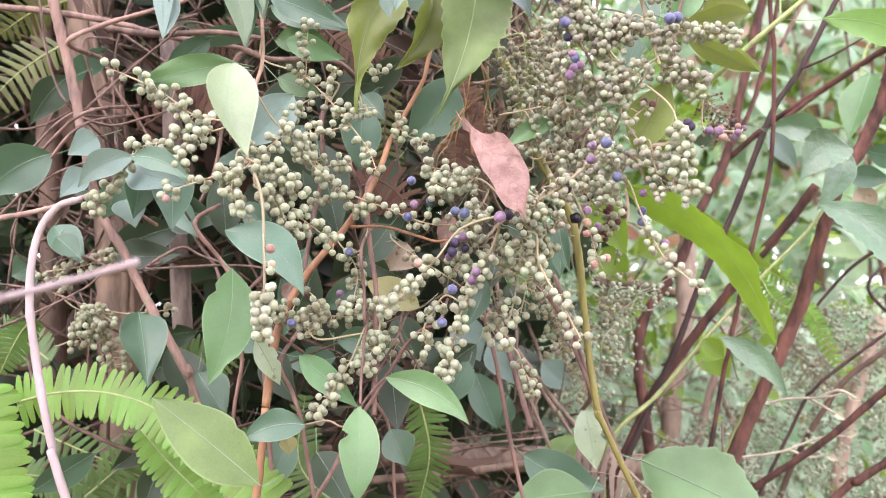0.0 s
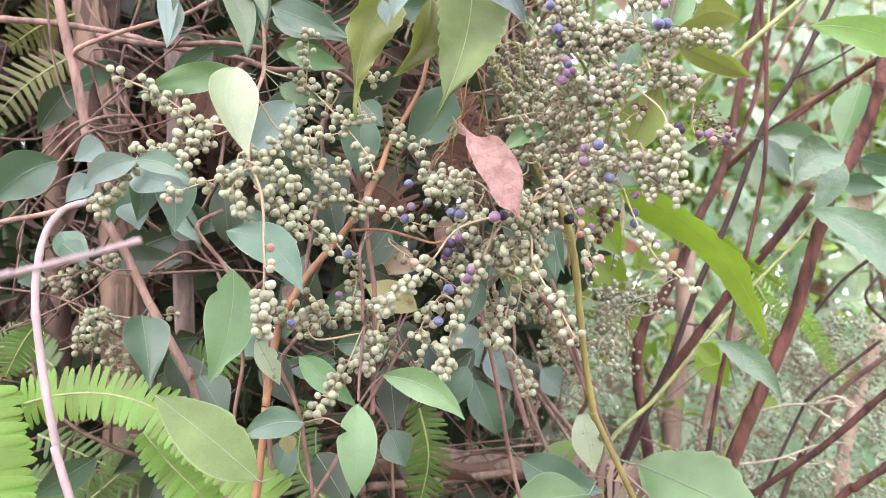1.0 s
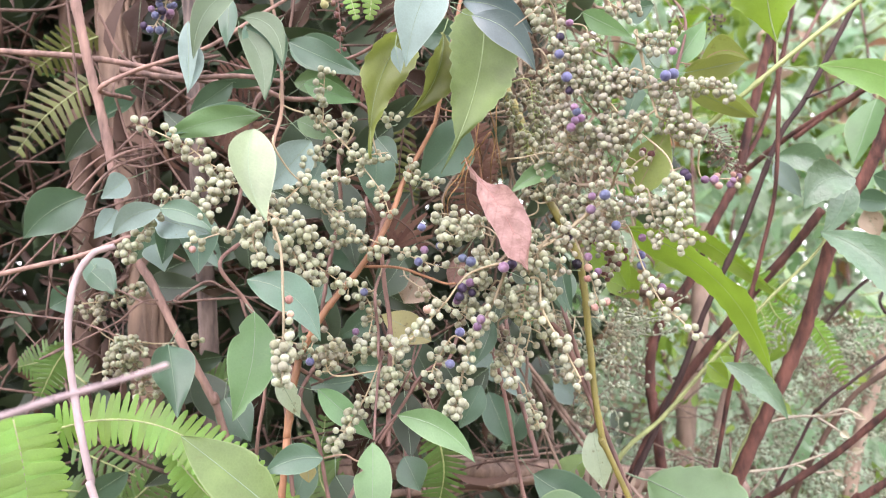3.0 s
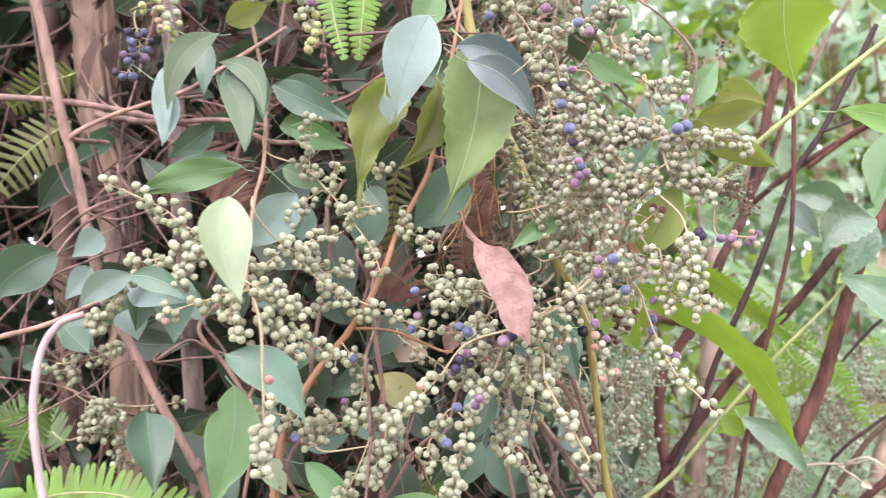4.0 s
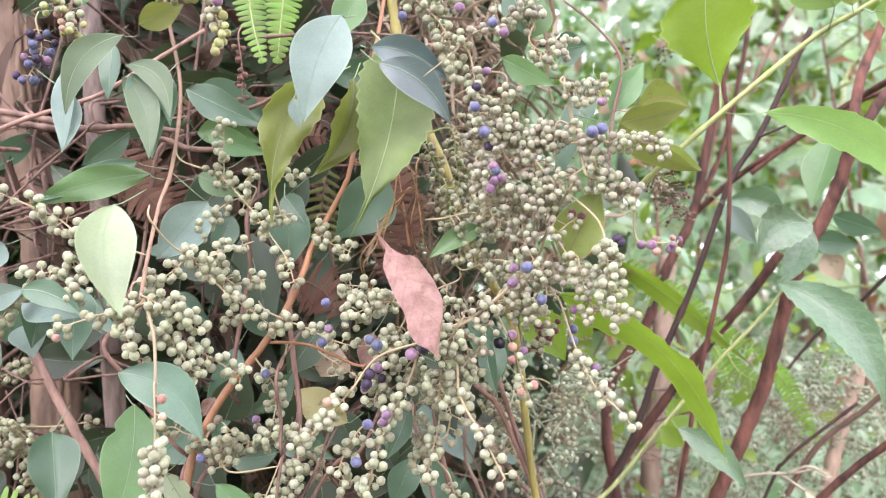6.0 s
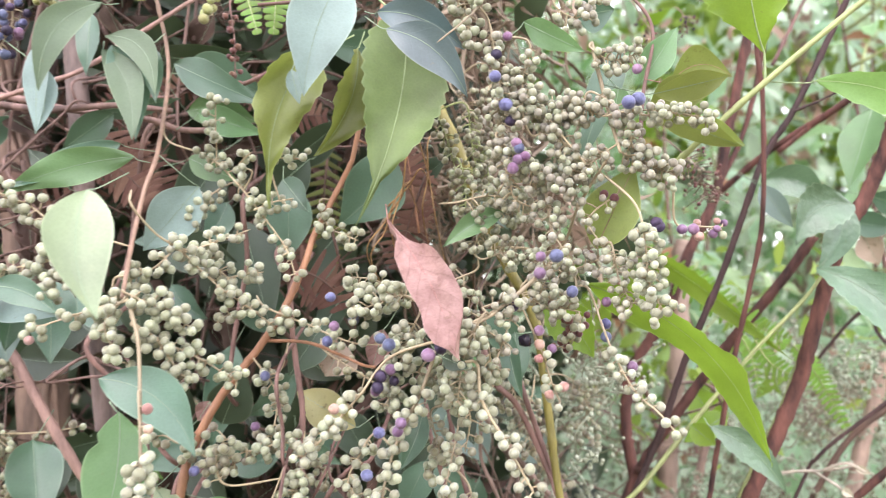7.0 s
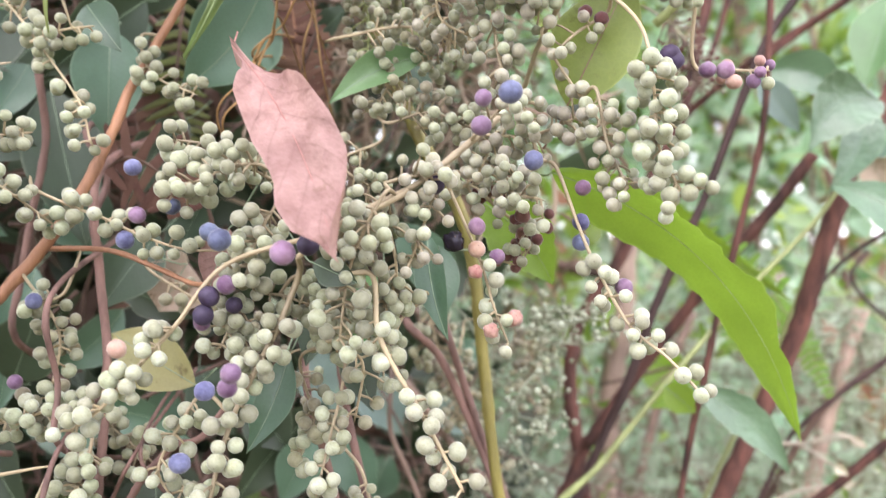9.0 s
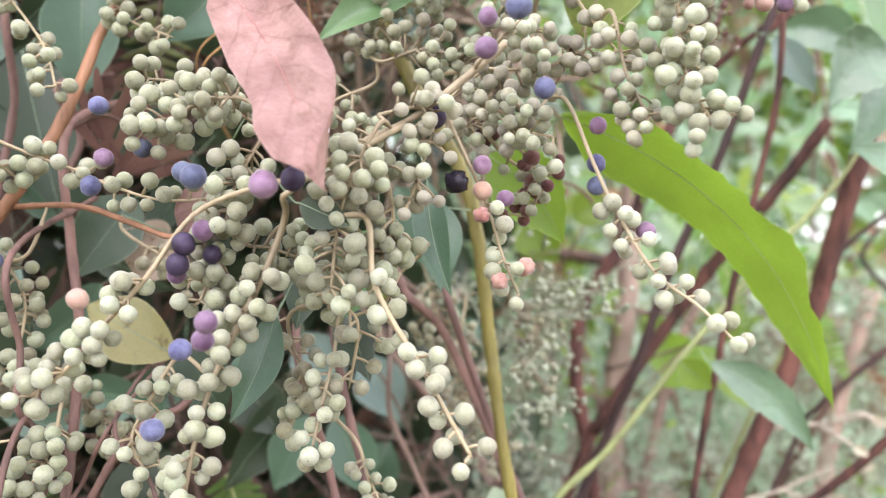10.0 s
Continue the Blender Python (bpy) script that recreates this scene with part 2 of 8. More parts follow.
BARK = {
    "orange": bark_material("orange_bark", (0.32, 0.158, 0.08), contrast=0.35, rough=0.55),
    "tan": bark_material("tan_bark", (0.235, 0.15, 0.098), contrast=0.3, rough=0.6),
    # one vine bark twice: pink with shade in its colour, vine as lit
    "pink": bark_material("pinkish_shaded_bark", (0.20, 0.125, 0.098), contrast=0.65),
    "vine": bark_material("lit_vine_bark", (0.30, 0.188, 0.148), contrast=0.5),
    "mottled": bark_material("mottled_trunk_bark", (0.21, 0.155, 0.13), contrast=0.8, scale=80),
    "rosy": bark_material("rosy_twig_bark", (0.195, 0.112, 0.088), contrast=0.45),
    "straw": bark_material("orange_straw", (0.34, 0.20, 0.075), contrast=0.3),
    "red": bark_material("red_brown_bark", (0.102, 0.041, 0.029), contrast=0.85, scale=110, rough=0.85),
    "dark": bark_material("dark_stem_bark", (0.055, 0.028, 0.024), contrast=0.5),
    "olive": bark_material("olive_stem_bark", (0.225, 0.195, 0.04), contrast=0.4, rough=0.5),
    "lime": bark_material("lime_stem_bark", (0.31, 0.36, 0.14), contrast=0.25, rough=0.5),
    "stalk": bark_material("cream_stalk_bark", (0.37, 0.305, 0.185), contrast=0.2, rough=0.6),
    "brown": bark_material("brown_trunk_bark", (0.12, 0.072, 0.048), contrast=0.5, scale=60),
    "warm": bark_material("warm_tan_trunk_bark", (0.22, 0.145, 0.10), contrast=0.5, scale=60),
    "umber": bark_material("umber_twig_bark", (0.135, 0.083, 0.062), contrast=0.5),
    "husk": bark_material("pale_dry_stalk", (0.50, 0.44, 0.33), contrast=0.25),
    "grey": bark_material("grey_brown_bark", (0.26, 0.18, 0.135), contrast=0.5),
    "peeling": bark_material("pale_peeling_bark", (0.40, 0.29, 0.22), contrast=0.4, scale=70),
    "lilac": bark_material("lilac_vine_bark", (0.44, 0.345, 0.335), contrast=0.25),
}
BERRY = {
    "g": berry_material("green_berry_skin", (0.245, 0.265, 0.165), (0.335, 0.36, 0.25), amount=0.8),
    "t": berry_material("beige_berry_skin", (0.262, 0.254, 0.18), (0.345, 0.337, 0.258), amount=0.8),
    "c": berry_material("cream_berry_skin", (0.30, 0.32, 0.215), (0.38, 0.40, 0.295), amount=0.8),
    "o": berry_material("olive_berry_skin", (0.20, 0.19, 0.115), (0.30, 0.30, 0.21), amount=0.7),
    "y": berry_material("yellow_green_berry_skin", (0.29, 0.315, 0.115), (0.375, 0.40, 0.20), amount=0.7),
    "b": berry_material("blue_berry_skin", (0.045, 0.05, 0.105), (0.155, 0.175, 0.285), amount=0.8, rough=0.45),
    "p": berry_material("purple_berry_skin", (0.13, 0.06, 0.115), (0.27, 0.18, 0.255), amount=0.8, rough=0.45),
    "k": berry_material("dark_berry_skin", (0.03, 0.02, 0.04), (0.08, 0.06, 0.11), amount=0.6, rough=0.4),
    "r": berry_material("pink_berry_skin", (0.34, 0.20, 0.15), (0.42, 0.31, 0.24), amount=0.7),
    # w: skin of the berry shape that stands in for a black beetle
    "w": berry_material("beetle_black_skin", (0.012, 0.010, 0.016), (0.03, 0.025, 0.04), amount=0.4, rough=0.06),
    "x": berry_material("pink_dry_calyx", (0.33, 0.15, 0.11), (0.52, 0.36, 0.27), amount=0.9, rough=0.6),
    "d": berry_material("dried_berry_skin", (0.10, 0.045, 0.03), (0.20, 0.10, 0.08), amount=0.6, rough=0.7),
}


# ---- geometry helpers ----
def mesh_from(name, verts, faces, material, uvs=None, smooth=True):
    me = bpy.data.meshes.new(name)
    me.from_pydata([tuple(map(float, v)) for v in verts], [], faces)
    if uvs is not None:
        layer = me.uv_layers.new(name="uv")
        idx = np.empty(len(me.loops), dtype=np.int32)
        me.loops.foreach_get("vertex_index", idx)
        layer.data.foreach_set("uv", np.asarray(uvs, dtype=np.float32)[idx].ravel())
    me.materials.append(material)
    if smooth:
        me.polygons.foreach_set("use_smooth", np.ones(len(me.polygons), dtype=bool))
    me.update()
    return me


def thing(name, at, label, category, group="", kind=""):
    ob = new(name)
    ob.empty_display_size = 0.02
    ob.location = at
    return tagged(ob, label, category, group, kind)


def part(name, me, parent, label=""):
    """A mesh in world coordinates under a thing (an Empty) or under one of its parts."""
    ob = new(name, me)
    ob.parent = parent
    if parent.data is None:
        ob.matrix_parent_inverse = Matrix.Translation(-Vector(parent.location))
    return tagged(ob, label)


def smooth_line(pts, per=6):
    """A Catmull-Rom line through pts."""
    p = [np.array(q, float) for q in pts]
    if len(p) == 2:
        return np.array([p[0] + (p[1] - p[0]) * i / per for i in range(per + 1)])
    p = [2 * p[0] - p[1]] + p + [2 * p[-1] - p[-2]]
    out = []
    for i in range(1, len(p) - 2):
        a, b, c, d = p[i - 1:i + 3]
        for k in range(per):
            s = k / per
            out.append(0.5 * (2 * b + (c - a) * s + (2 * a - 5 * b + 4 * c - d) * s * s + (3 * b - a - 3 * c + d) * s ** 3))
    out.append(p[-2])
    return np.array(out)


def tube_data(line, r0, r1, sides=7, rough=0.0, rng=None, base=0):
    """Vertices and faces of a tapered, slightly uneven stem along a line."""
    n = len(line)
    d = np.gradient(line, axis=0)
    d /= np.linalg.norm(d, axis=1)[:, None] + 1e-12
    side = np.cross(d[0], (0.31, 0.2, 0.93) if abs(d[0][2]) < 0.8 else (0.93, 0.31, 0.2))
    verts, faces = [], []
    for i in range(n):
        side = side - d[i] * np.dot(side, d[i])
        side /= np.linalg.norm(side) + 1e-12
        up = np.cross(d[i], side)
        r = r0 + (r1 - r0) * i / (n - 1)
        for k in range(sides):
            a = 2 * math.pi * k / sides
            q = r * (1 + (rng.uniform(-rough, rough) if rng is not None and rough else 0))
            verts.append(line[i] + (math.cos(a) * side + math.sin(a) * up) * q)
    for i in range(n - 1):
        for k in range(sides):
            a, b = base + i * sides + k, base + i * sides + (k + 1) % sides
            faces.append((a, b, b + sides, a + sides))
    faces.append(tuple(base + k for k in reversed(range(sides))))
    faces.append(tuple(base + (n - 1) * sides + k for k in range(sides)))
    return verts, faces


def stem_mesh(name, pts, r0, r1, mat, sides=9, rough=0.08, seed=1, wobble=0.0, per=9, knots=True):
    rng = np.random.RandomState(seed)
    line = smooth_line(pts, per)
    if wobble:
        line[1:-1] += rng.normal(0, wobble, (len(line) - 2, 3))
    verts, faces = tube_data(line, r0, r1, sides, rough if max(r0, r1) < 0.0028 else 0.1, rng)
    if knots:
        for i in range(3, len(line) - 3, 9):
            k = 1.0 + rng.uniform(0.08, 0.22)
            for j in range(sides):
                verts[i * sides + j] = line[i] + (verts[i * sides + j] - line[i]) * k
    return mesh_from(name, verts, faces, mat)


# blades and fern leaflets are turned towards the camera's mean position
MEAN_EYE = np.array((0.045, 0.09, 1.115))
SEED = [11]
PLACED, TWIGS = [], {}


def next_seed():
    SEED[0] += 1
    return SEED[0]


def unit(v):
    v = np.asarray(v, float)
    return v / (np.linalg.norm(v) + 1e-12)


def outline(kind, u, side=1):
    """Half-width of a blade along its length, 0 to 1."""
    if u <= 0 or u >= 1:
        return 0.0
    if kind == "ovate":
        return math.sin(math.pi * u ** 0.82) ** 0.95 * (1.05 - 0.25 * u ** 3)
    if kind == "long":
        return math.sin(math.pi * u ** 0.92) ** 0.85 * (1.0 - 0.2 * u ** 3)
    if kind == "wedge":
        return float(np.interp(u, (0, 0.08, 0.3, 0.5, 0.68, 0.82, 0.93, 1), (0.02, 0.10, 0.42, 0.80, 1.0, 0.92, 0.55, 0.02)))
    if kind == "strap":
        return min(1.0, u * 7) ** 0.7 * min(1.0, (1 - u) * 2.1) ** 0.8
    if kind == "curled":
        if side > 0:
            return float(np.interp(u, (0, 0.05, 0.12, 0.24, 0.4, 0.56, 0.7, 0.82, 0.9, 0.95, 1), (0.03, 0.06, 0.13, 0.40, 0.82, 1.0, 0.95, 0.72, 0.42, 0.16, 0.03)))
        return float(np.interp(u, (0, 0.05, 0.12, 0.22, 0.32, 0.5, 0.66, 0.8, 0.88, 0.94, 1), (0.03, 0.06, 0.13, 0.38, 0.70, 0.88, 0.80, 0.76, 0.62, 0.20, 0.03)))
    if kind == "tailed":
        core = math.sin(math.pi * min(1, u / 0.8) ** 0.62) ** 0.8 if u < 0.8 else 0.0
        return max(core, 0.16 * (1 - u) / 0.4 if u > 0.6 else 0.0)
    return math.sin(math.pi * u) ** 0.8


def blade(parent, base, tip, width, kind="blue_green", form="ovate", roll=0.0, fold=0.25, arch=0.06, bow=0.0,
          teeth=0, petiole=None, rib="pale", bites=0, ripple=0.02, name="leaf", label="", twist=0.0):
    """A leaf with its raised midrib: base, tip and width in metres, turned about the midrib by roll degrees."""
    seed = next_seed()
    rng = np.random.RandomState(seed)
    B, T = np.array(base, float), np.array(tip, float)
    L = np.linalg.norm(T - B)
    d = unit(T - B)
    n = MEAN_EYE - (B + T) / 2
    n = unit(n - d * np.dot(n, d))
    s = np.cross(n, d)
    nu, nv = (max(30, teeth * 3) if teeth else (34 if form == "curled" else 18)), (15 if form == "curled" else 9)
    cuts = [(rng.uniform(0.2, 0.85), rng.uniform(0.02, 0.06), rng.choice((-1, 1)), rng.uniform(0.25, 0.6)) for _ in range(bites)]
    ph = rng.uniform(0, 6.28, 4)
    verts, uvs, rows = [], [], []
    for i in range(nu + 1):
        u = i / nu
        a = radians(roll + twist * (u - 0.5))
        ss, nn = s * math.cos(a) + n * math.sin(a), n * math.cos(a) - s * math.sin(a)
        c = B + d * (u * L) + n * (arch * L * 4 * u * (1 - u)) + s * (bow * L * 4 * u * (1 - u))
        rows.append((c, nn))
        h = max(outline(form, u), 0.012) * width / 2
        for j in range(nv):
            v = 2 * j / (nv - 1) - 1
            w = max(outline(form, u, v), 0.012) * width / 2
            if teeth and 0.05 < u < 0.93:
                saw = (u * teeth + (0.4 if v > 0 else 0)) % 1.0
                w *= 1 - 0.13 * (1 - saw) * abs(v) ** 3
            w *= 1 + 0.03 * math.sin(9 * u + ph[0] + (2 if v > 0 else 0)) * abs(v)
            for cu, cw, cs, cd in cuts:
                if v * cs > 0 and abs(u - cu) < cw * 2:
                    w *= 1 - cd * abs(v) * math.exp(-((u - cu) / cw) ** 2)
            lift = fold * abs(v) * h * (0.6 + 0.4 * abs(v)) + ripple * L * math.sin(11 * u + 2.5 * v + ph[1]) * abs(v) ** 2 * 0.5
            if form == "curled":
                lift += 0.0016 * noise.noise((u * 7, v * 2.2, 3.1)) + 0.0007 * noise.noise((u * 19, v * 5, 8.4)) + 0.003 * max(0, 0.2 - u) * 5 * v
            verts.append(c + ss * (v * w) + nn * lift)
            uvs.append((u, v / 2 + 0.5))
    faces = [(i * nv + j, i * nv + j + 1, (i + 1) * nv + j + 1, (i + 1) * nv + j) for i in range(nu) for j in range(nv - 1)]
    leaf = part(name, mesh_from(name, verts, faces, LEAF[kind], uvs), parent, label)
    r = max(0.0002, min(0.0006, width * 0.009))
    line = [c + nn * r * 0.3 for c, nn in rows[::2]]
    if petiole is None:
        petiole = B - d * 0.010 + np.array((0, 0.022, 0.004))
        twigs = TWIGS.get(parent.name, [])
        if twigs:
            near = np.concatenate(twigs)
            gap = np.linalg.norm(near - B, axis=1) + 0.01 * ((near - B) @ d > 0)
            k = int(np.argmin(gap))
            if gap[k] < 0.035:
                petiole = near[k]
    line = list(smooth_line([np.array(petiole, float), line[0] * 0.75 + np.array(petiole, float) * 0.25 + (0, 0, -0.001), line[0]], 4)[:-1]) + line
    v2, f2 = tube_data(np.array(line), r * 1.5, r * 0.35, 5)
    part("midrib", mesh_from("midrib", v2, f2, RIB[rib]), leaf)
    return leaf


def fruit_mesh(mat, shape=0, crumple=0.0):
    """A small round drupe with a pit and a rim at its apex (+z), a little lopsided."""
    rings, around = 9, 14
    verts, faces = [(0, 0, 0.95)], []
    for i in range(1, rings):
        a = math.pi * i / rings
        r, z = math.sin(a), math.cos(a)
        if i == 1:
            r, z = 0.20, 0.99
        for k in range(around):
            b = 2 * math.pi * k / around
            verts.append((r * math.cos(b), r * math.sin(b), z * 0.97))
    verts.append((0, 0, -0.97))
    for k in range(around):
        faces.append((0, 1 + k, 1 + (k + 1) % around))
    for i in range(rings - 2):
        for k in range(around):
            a, b = 1 + i * around + k, 1 + i * around + (k + 1) % around
            faces.append((a, a + around, b + around, b))
    last = len(verts) - 1
    for k in range(around):
        faces.append((last, last - around + (k + 1) % around, last - around + k))
    out = []
    for x, y, z in verts:
        q = 1 + 0.07 * noise.noise((x * 1.2 + shape * 7.3, y * 1.2, z * 1.2)) + crumple * noise.noise((x * 3.1, y * 3.1, z * 3.1 + shape * 5.7))
        out.append((x * q * 0.0022, y * q * 0.0022, z * 0.0022 * (q if abs(z) < 0.9 else 1)))
    return mesh_from("berry", out, faces, mat)


FRUIT = {k: [fruit_mesh(m, i, 0.45 if k in "wx" else (0.2 if k == "d" else 0.0)) for i in range(3)] for k, m in BERRY.items()}


def berry(parent, at, kind="g", size=1.0, out=(0, -0.3, 1), rng=random):
    ob = new("berry", rng.choice(FRUIT[kind]))
    size *= 1.03
    ob.parent = parent
    q = Vector(out).to_track_quat("Z", "Y")
    ob.matrix_basis = Matrix.LocRotScale(at, q, (size, size, size * rng.uniform(0.94, 1.06)))
    PLACED.append(np.array(at, float))
    return ob


def fruit_stalk(parent, pts, n, spread=0.0062, kinds="gggggggc", r=0.00052, start=0.12, size=1.0, bark="stalk", label=""):
    """A stalk along pts with n berries on short side stalks round it."""
    seed = next_seed()
    rng = np.random.RandomState(seed)
    first = np.array(pts[0], float)
    back = first + unit(first - np.array(pts[1], float)) * 0.008 + (rng.uniform(-0.003, 0.003), 0.010, 0.002)
    twigs = TWIGS.get(parent.name, [])
    if twigs:
        near = np.concatenate(twigs)
        gap = np.linalg.norm(near - first, axis=1)
        gap[(first - near) @ unit(np.array(pts[1], float) - first) < -0.1 * gap] += 1.0
        k = int(np.argmin(gap))
        if gap[k] < 0.03:
            back = near[k] if gap[k] > 0.002 else near[k] + (0, 0.003, 0.001)
    line = smooth_line([back] + list(pts), 8)
    TWIGS.setdefault(parent.name, []).append(line)
    start = (1 + (len(pts) - 1) * start) / len(pts)
    verts, faces = tube_data(line, r * 1.15, r * 0.7, 6)
    m = len(line) - 1
    for row, k in ((0, 0.5), (1, 0.7), (2, 0.8), (m, 0.3)):
        for j in range(row * 6, row * 6 + 6):
            verts[j] = line[row] + (verts[j] - line[row]) * k
    spots = []
    tries = 0
    n = int(n * 1.3)
    while len(spots) < n and tries < n * 16:
        tries += 1
        s = start + (1 - start) * rng.uniform(0, 1)
        i = min(m - 1, int(s * m))
        c = line[i] + (line[i + 1] - line[i]) * (s * m - i)
        d = unit(line[i + 1] - line[i])
        a = rng.uniform(0, 6.283)
        x = unit(np.cross(d, (0.2, 0.9, 0.3)))
        way = unit(x * math.cos(a) + np.cross(d, x) * math.sin(a) + d * 0.35 + np.array((0, 0, -0.12)))
        at = c + way * (0.0026 * size + (spread * 0.98 - 0.0026 * size) * rng.uniform(0, 1) ** 0.9)
        if PLACED:
            near = np.array(PLACED[-1600:])
            if np.min(np.sum((near - at) ** 2, axis=1)) < (0.0036 * size) ** 2:
                continue
        spots.append((c, way, at))
        PLACED.append(at)
    ob = None
    for c, way, at in spots:
        v2, f2 = tube_data(np.array([c, (c + at) / 2 + (0, 0, 0.0004), at - way * 0.0014]), 0.0004, 0.0003, 4, base=len(verts))
        verts += v2
        faces += f2
    ob = part("fruit_stalk", mesh_from("fruit_stalk", verts, faces, BARK[bark]), parent, label)
    for c, way, at in spots:
        b = new("berry", FRUIT[kinds[rng.randint(len(kinds))]][rng.randint(3)])
        b.parent = ob
        k = size * rng.uniform(0.8, 1.12)
        b.matrix_basis = Matrix.LocRotScale(at, Vector(way).to_track_quat("Z", "Y"), (k, k, k * rng.uniform(0.93, 1.05)))
    return ob


def stem(parent, pts, r0, r1, bark="pink", name="stem", label="", wobble=0.0, sides=8):
    TWIGS.setdefault(parent.name, []).append(smooth_line(pts, 7))
    return part(name, stem_mesh(name, pts, r0, r1, BARK[bark], sides=sides, seed=next_seed(), wobble=wobble), parent, label)


def lone_stem(name, pts, r0, r1, bark, label, category, group="", wobble=0.0, sides=8):
    """A vine, twig or trunk that is one thing, with its origin at its first point."""
    p0 = np.array(pts[0], float)
    ob = new(name, stem_mesh(name, [np.array(p, float) - p0 for p in pts], r0, r1, BARK[bark], sides=sides, seed=next_seed(), wobble=wobble))
    ob.location = p0
    return tagged(ob, label, category, group)


FERN = {
    "bright": leaf_material("bright_fern", (0.18, 0.345, 0.06), trans=0.4, veins=3.0),
    "green": leaf_material("fern_green", (0.10, 0.19, 0.045), trans=0.3, veins=3.0),
    "olive": leaf_material("olive_fern", (0.13, 0.15, 0.04), trans=0.3, veins=3.0),
    "brown": leaf_material("dead_fern", (0.15, 0.085, 0.062), trans=0.1, veins=3.0, rough=0.8, sheen=0.1),
    "buff": leaf_material("buff_dead_fern", (0.28, 0.21, 0.165), trans=0.1, veins=3.0, rough=0.8, sheen=0.1),
}


def fern(parent, pts, length, pairs, kind="bright", roll=0.0, lean=0.35, rachis="lime", name="fern_frond", taper=True, each=True):
    """A frond: a rachis along pts with narrow leaflets in pairs, each a bent, pointed blade."""
    rng = np.random.RandomState(next_seed())
    line = smooth_line(pts, 8)
    v, f = tube_data(line, 0.0009, 0.0003, 6)
    frond = part(name, mesh_from(name, v, f, BARK[rachis]), parent)
    m = len(line) - 1
    joined_v, joined_f, joined_uv = [], [], []
    for i in range(pairs):
        s = (i + 0.5) / pairs
        k = min(m - 1, int(s * m))
        c = line[k] + (line[k + 1] - line[k]) * (s * m - k)
        d = unit(line[k + 1] - line[k])
        n = unit(MEAN_EYE - c)
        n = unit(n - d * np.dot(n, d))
        side = np.cross(n, d)
        a = radians(roll)
        side, n = side * math.cos(a) + n * math.sin(a), n * math.cos(a) - side * math.sin(a)
        size = length * (math.sin(math.pi * (0.12 + 0.86 * s)) ** 0.6 if taper else 1.0)
        for sg in (-1, 1):
            le = size * rng.uniform(0.88, 1.06)
            way = unit(side * sg + d * (lean + rng.uniform(-0.06, 0.06)) + n * rng.uniform(-0.12, 0.12))
            across = unit(np.cross(n, way)) * sg
            w = length * (0.14 if kind == "bright" else 0.075) + 0.0004
            vs, uv = [], []
            for q, (u, h) in enumerate(((0, 1.15), (0.3, 0.92), (0.65, 0.8), (0.92, 0.55), (1.0, 0.12))):
                p = c + way * (u * le) + d * (0.03 * le * u * u) - n * (0.05 * le * u * u)
                vs += [p - across * w * h, p + n * w * 0.18, p + across * w * h]
                uv += [(u, 0), (u, 0.5), (u, 1)]
            fs = [(q * 3 + j, q * 3 + j + 1, q * 3 + j + 4, q * 3 + j + 3) for q in range(4) for j in range(2)]
            if each:
                part("leaflet", mesh_from("leaflet", vs, fs, FERN[kind], uv), frond)
            else:
                b = len(joined_v)
                joined_v += vs
                joined_uv += uv
                joined_f += [tuple(x + b for x in q) for q in fs]
    if not each:
        tagged(part("foliage", mesh_from("foliage", joined_v, joined_f, FERN[kind], joined_uv), frond), kind="stuff")
    return frond


def leaf_cloud(name, centres, sizes, material, rng, ratio=0.42, droop=0.5, parent=None):
    """Many small bent leaves, one mesh: each a pointed blade folded along its midrib."""
    n = len(centres)
    d = rng.normal(0, 1, (n, 3))
    d[:, 2] -= droop
    d /= np.linalg.norm(d, axis=1)[:, None]
    x = np.cross(d, rng.normal(0, 1, (n, 3)))
    x /= np.linalg.norm(x, axis=1)[:, None]
    z = np.cross(d, x)
    L = np.asarray(sizes)[:, None]
    c = np.asarray(centres)
    prof = ((0.0, 0.0, 0.0), (0.22, 0.8, 0.05), (0.5, 1.0, 0.07), (0.8, 0.55, 0.02), (1.0, 0.0, -0.08))
    cols = []
    for u, h, lift in prof:
        mid = c + d * L * u + z * L * lift
        if h == 0:
            cols.append(mid)
        else:
            half = x * L * ratio / 2 * h
            cols += [mid - half + z * L * 0.06, mid, mid + half + z * L * 0.06]
    k = len(cols)
    verts = np.stack(cols, axis=1).reshape(-1, 3)
    pat = [(0, 2, 1), (0, 3, 2), (1, 2, 5, 4), (2, 3, 6, 5), (4, 5, 8, 7), (5, 6, 9, 8), (7, 8, 10), (8, 9, 10)]
    faces = [tuple(q + i * k for q in p) for i in range(n) for p in pat]
    me = mesh_from(name, verts, faces, material)
    if parent is not None:
        return part(name, me, parent)
    return new(name, me)


# ---- ground and surroundings ----
def ground_height(x, y):
    return 0.5 + 0.05 * noise.noise((x * 0.9, y * 0.9, 0.3)) + 0.02 * noise.noise((x * 4, y * 4, 1.7))


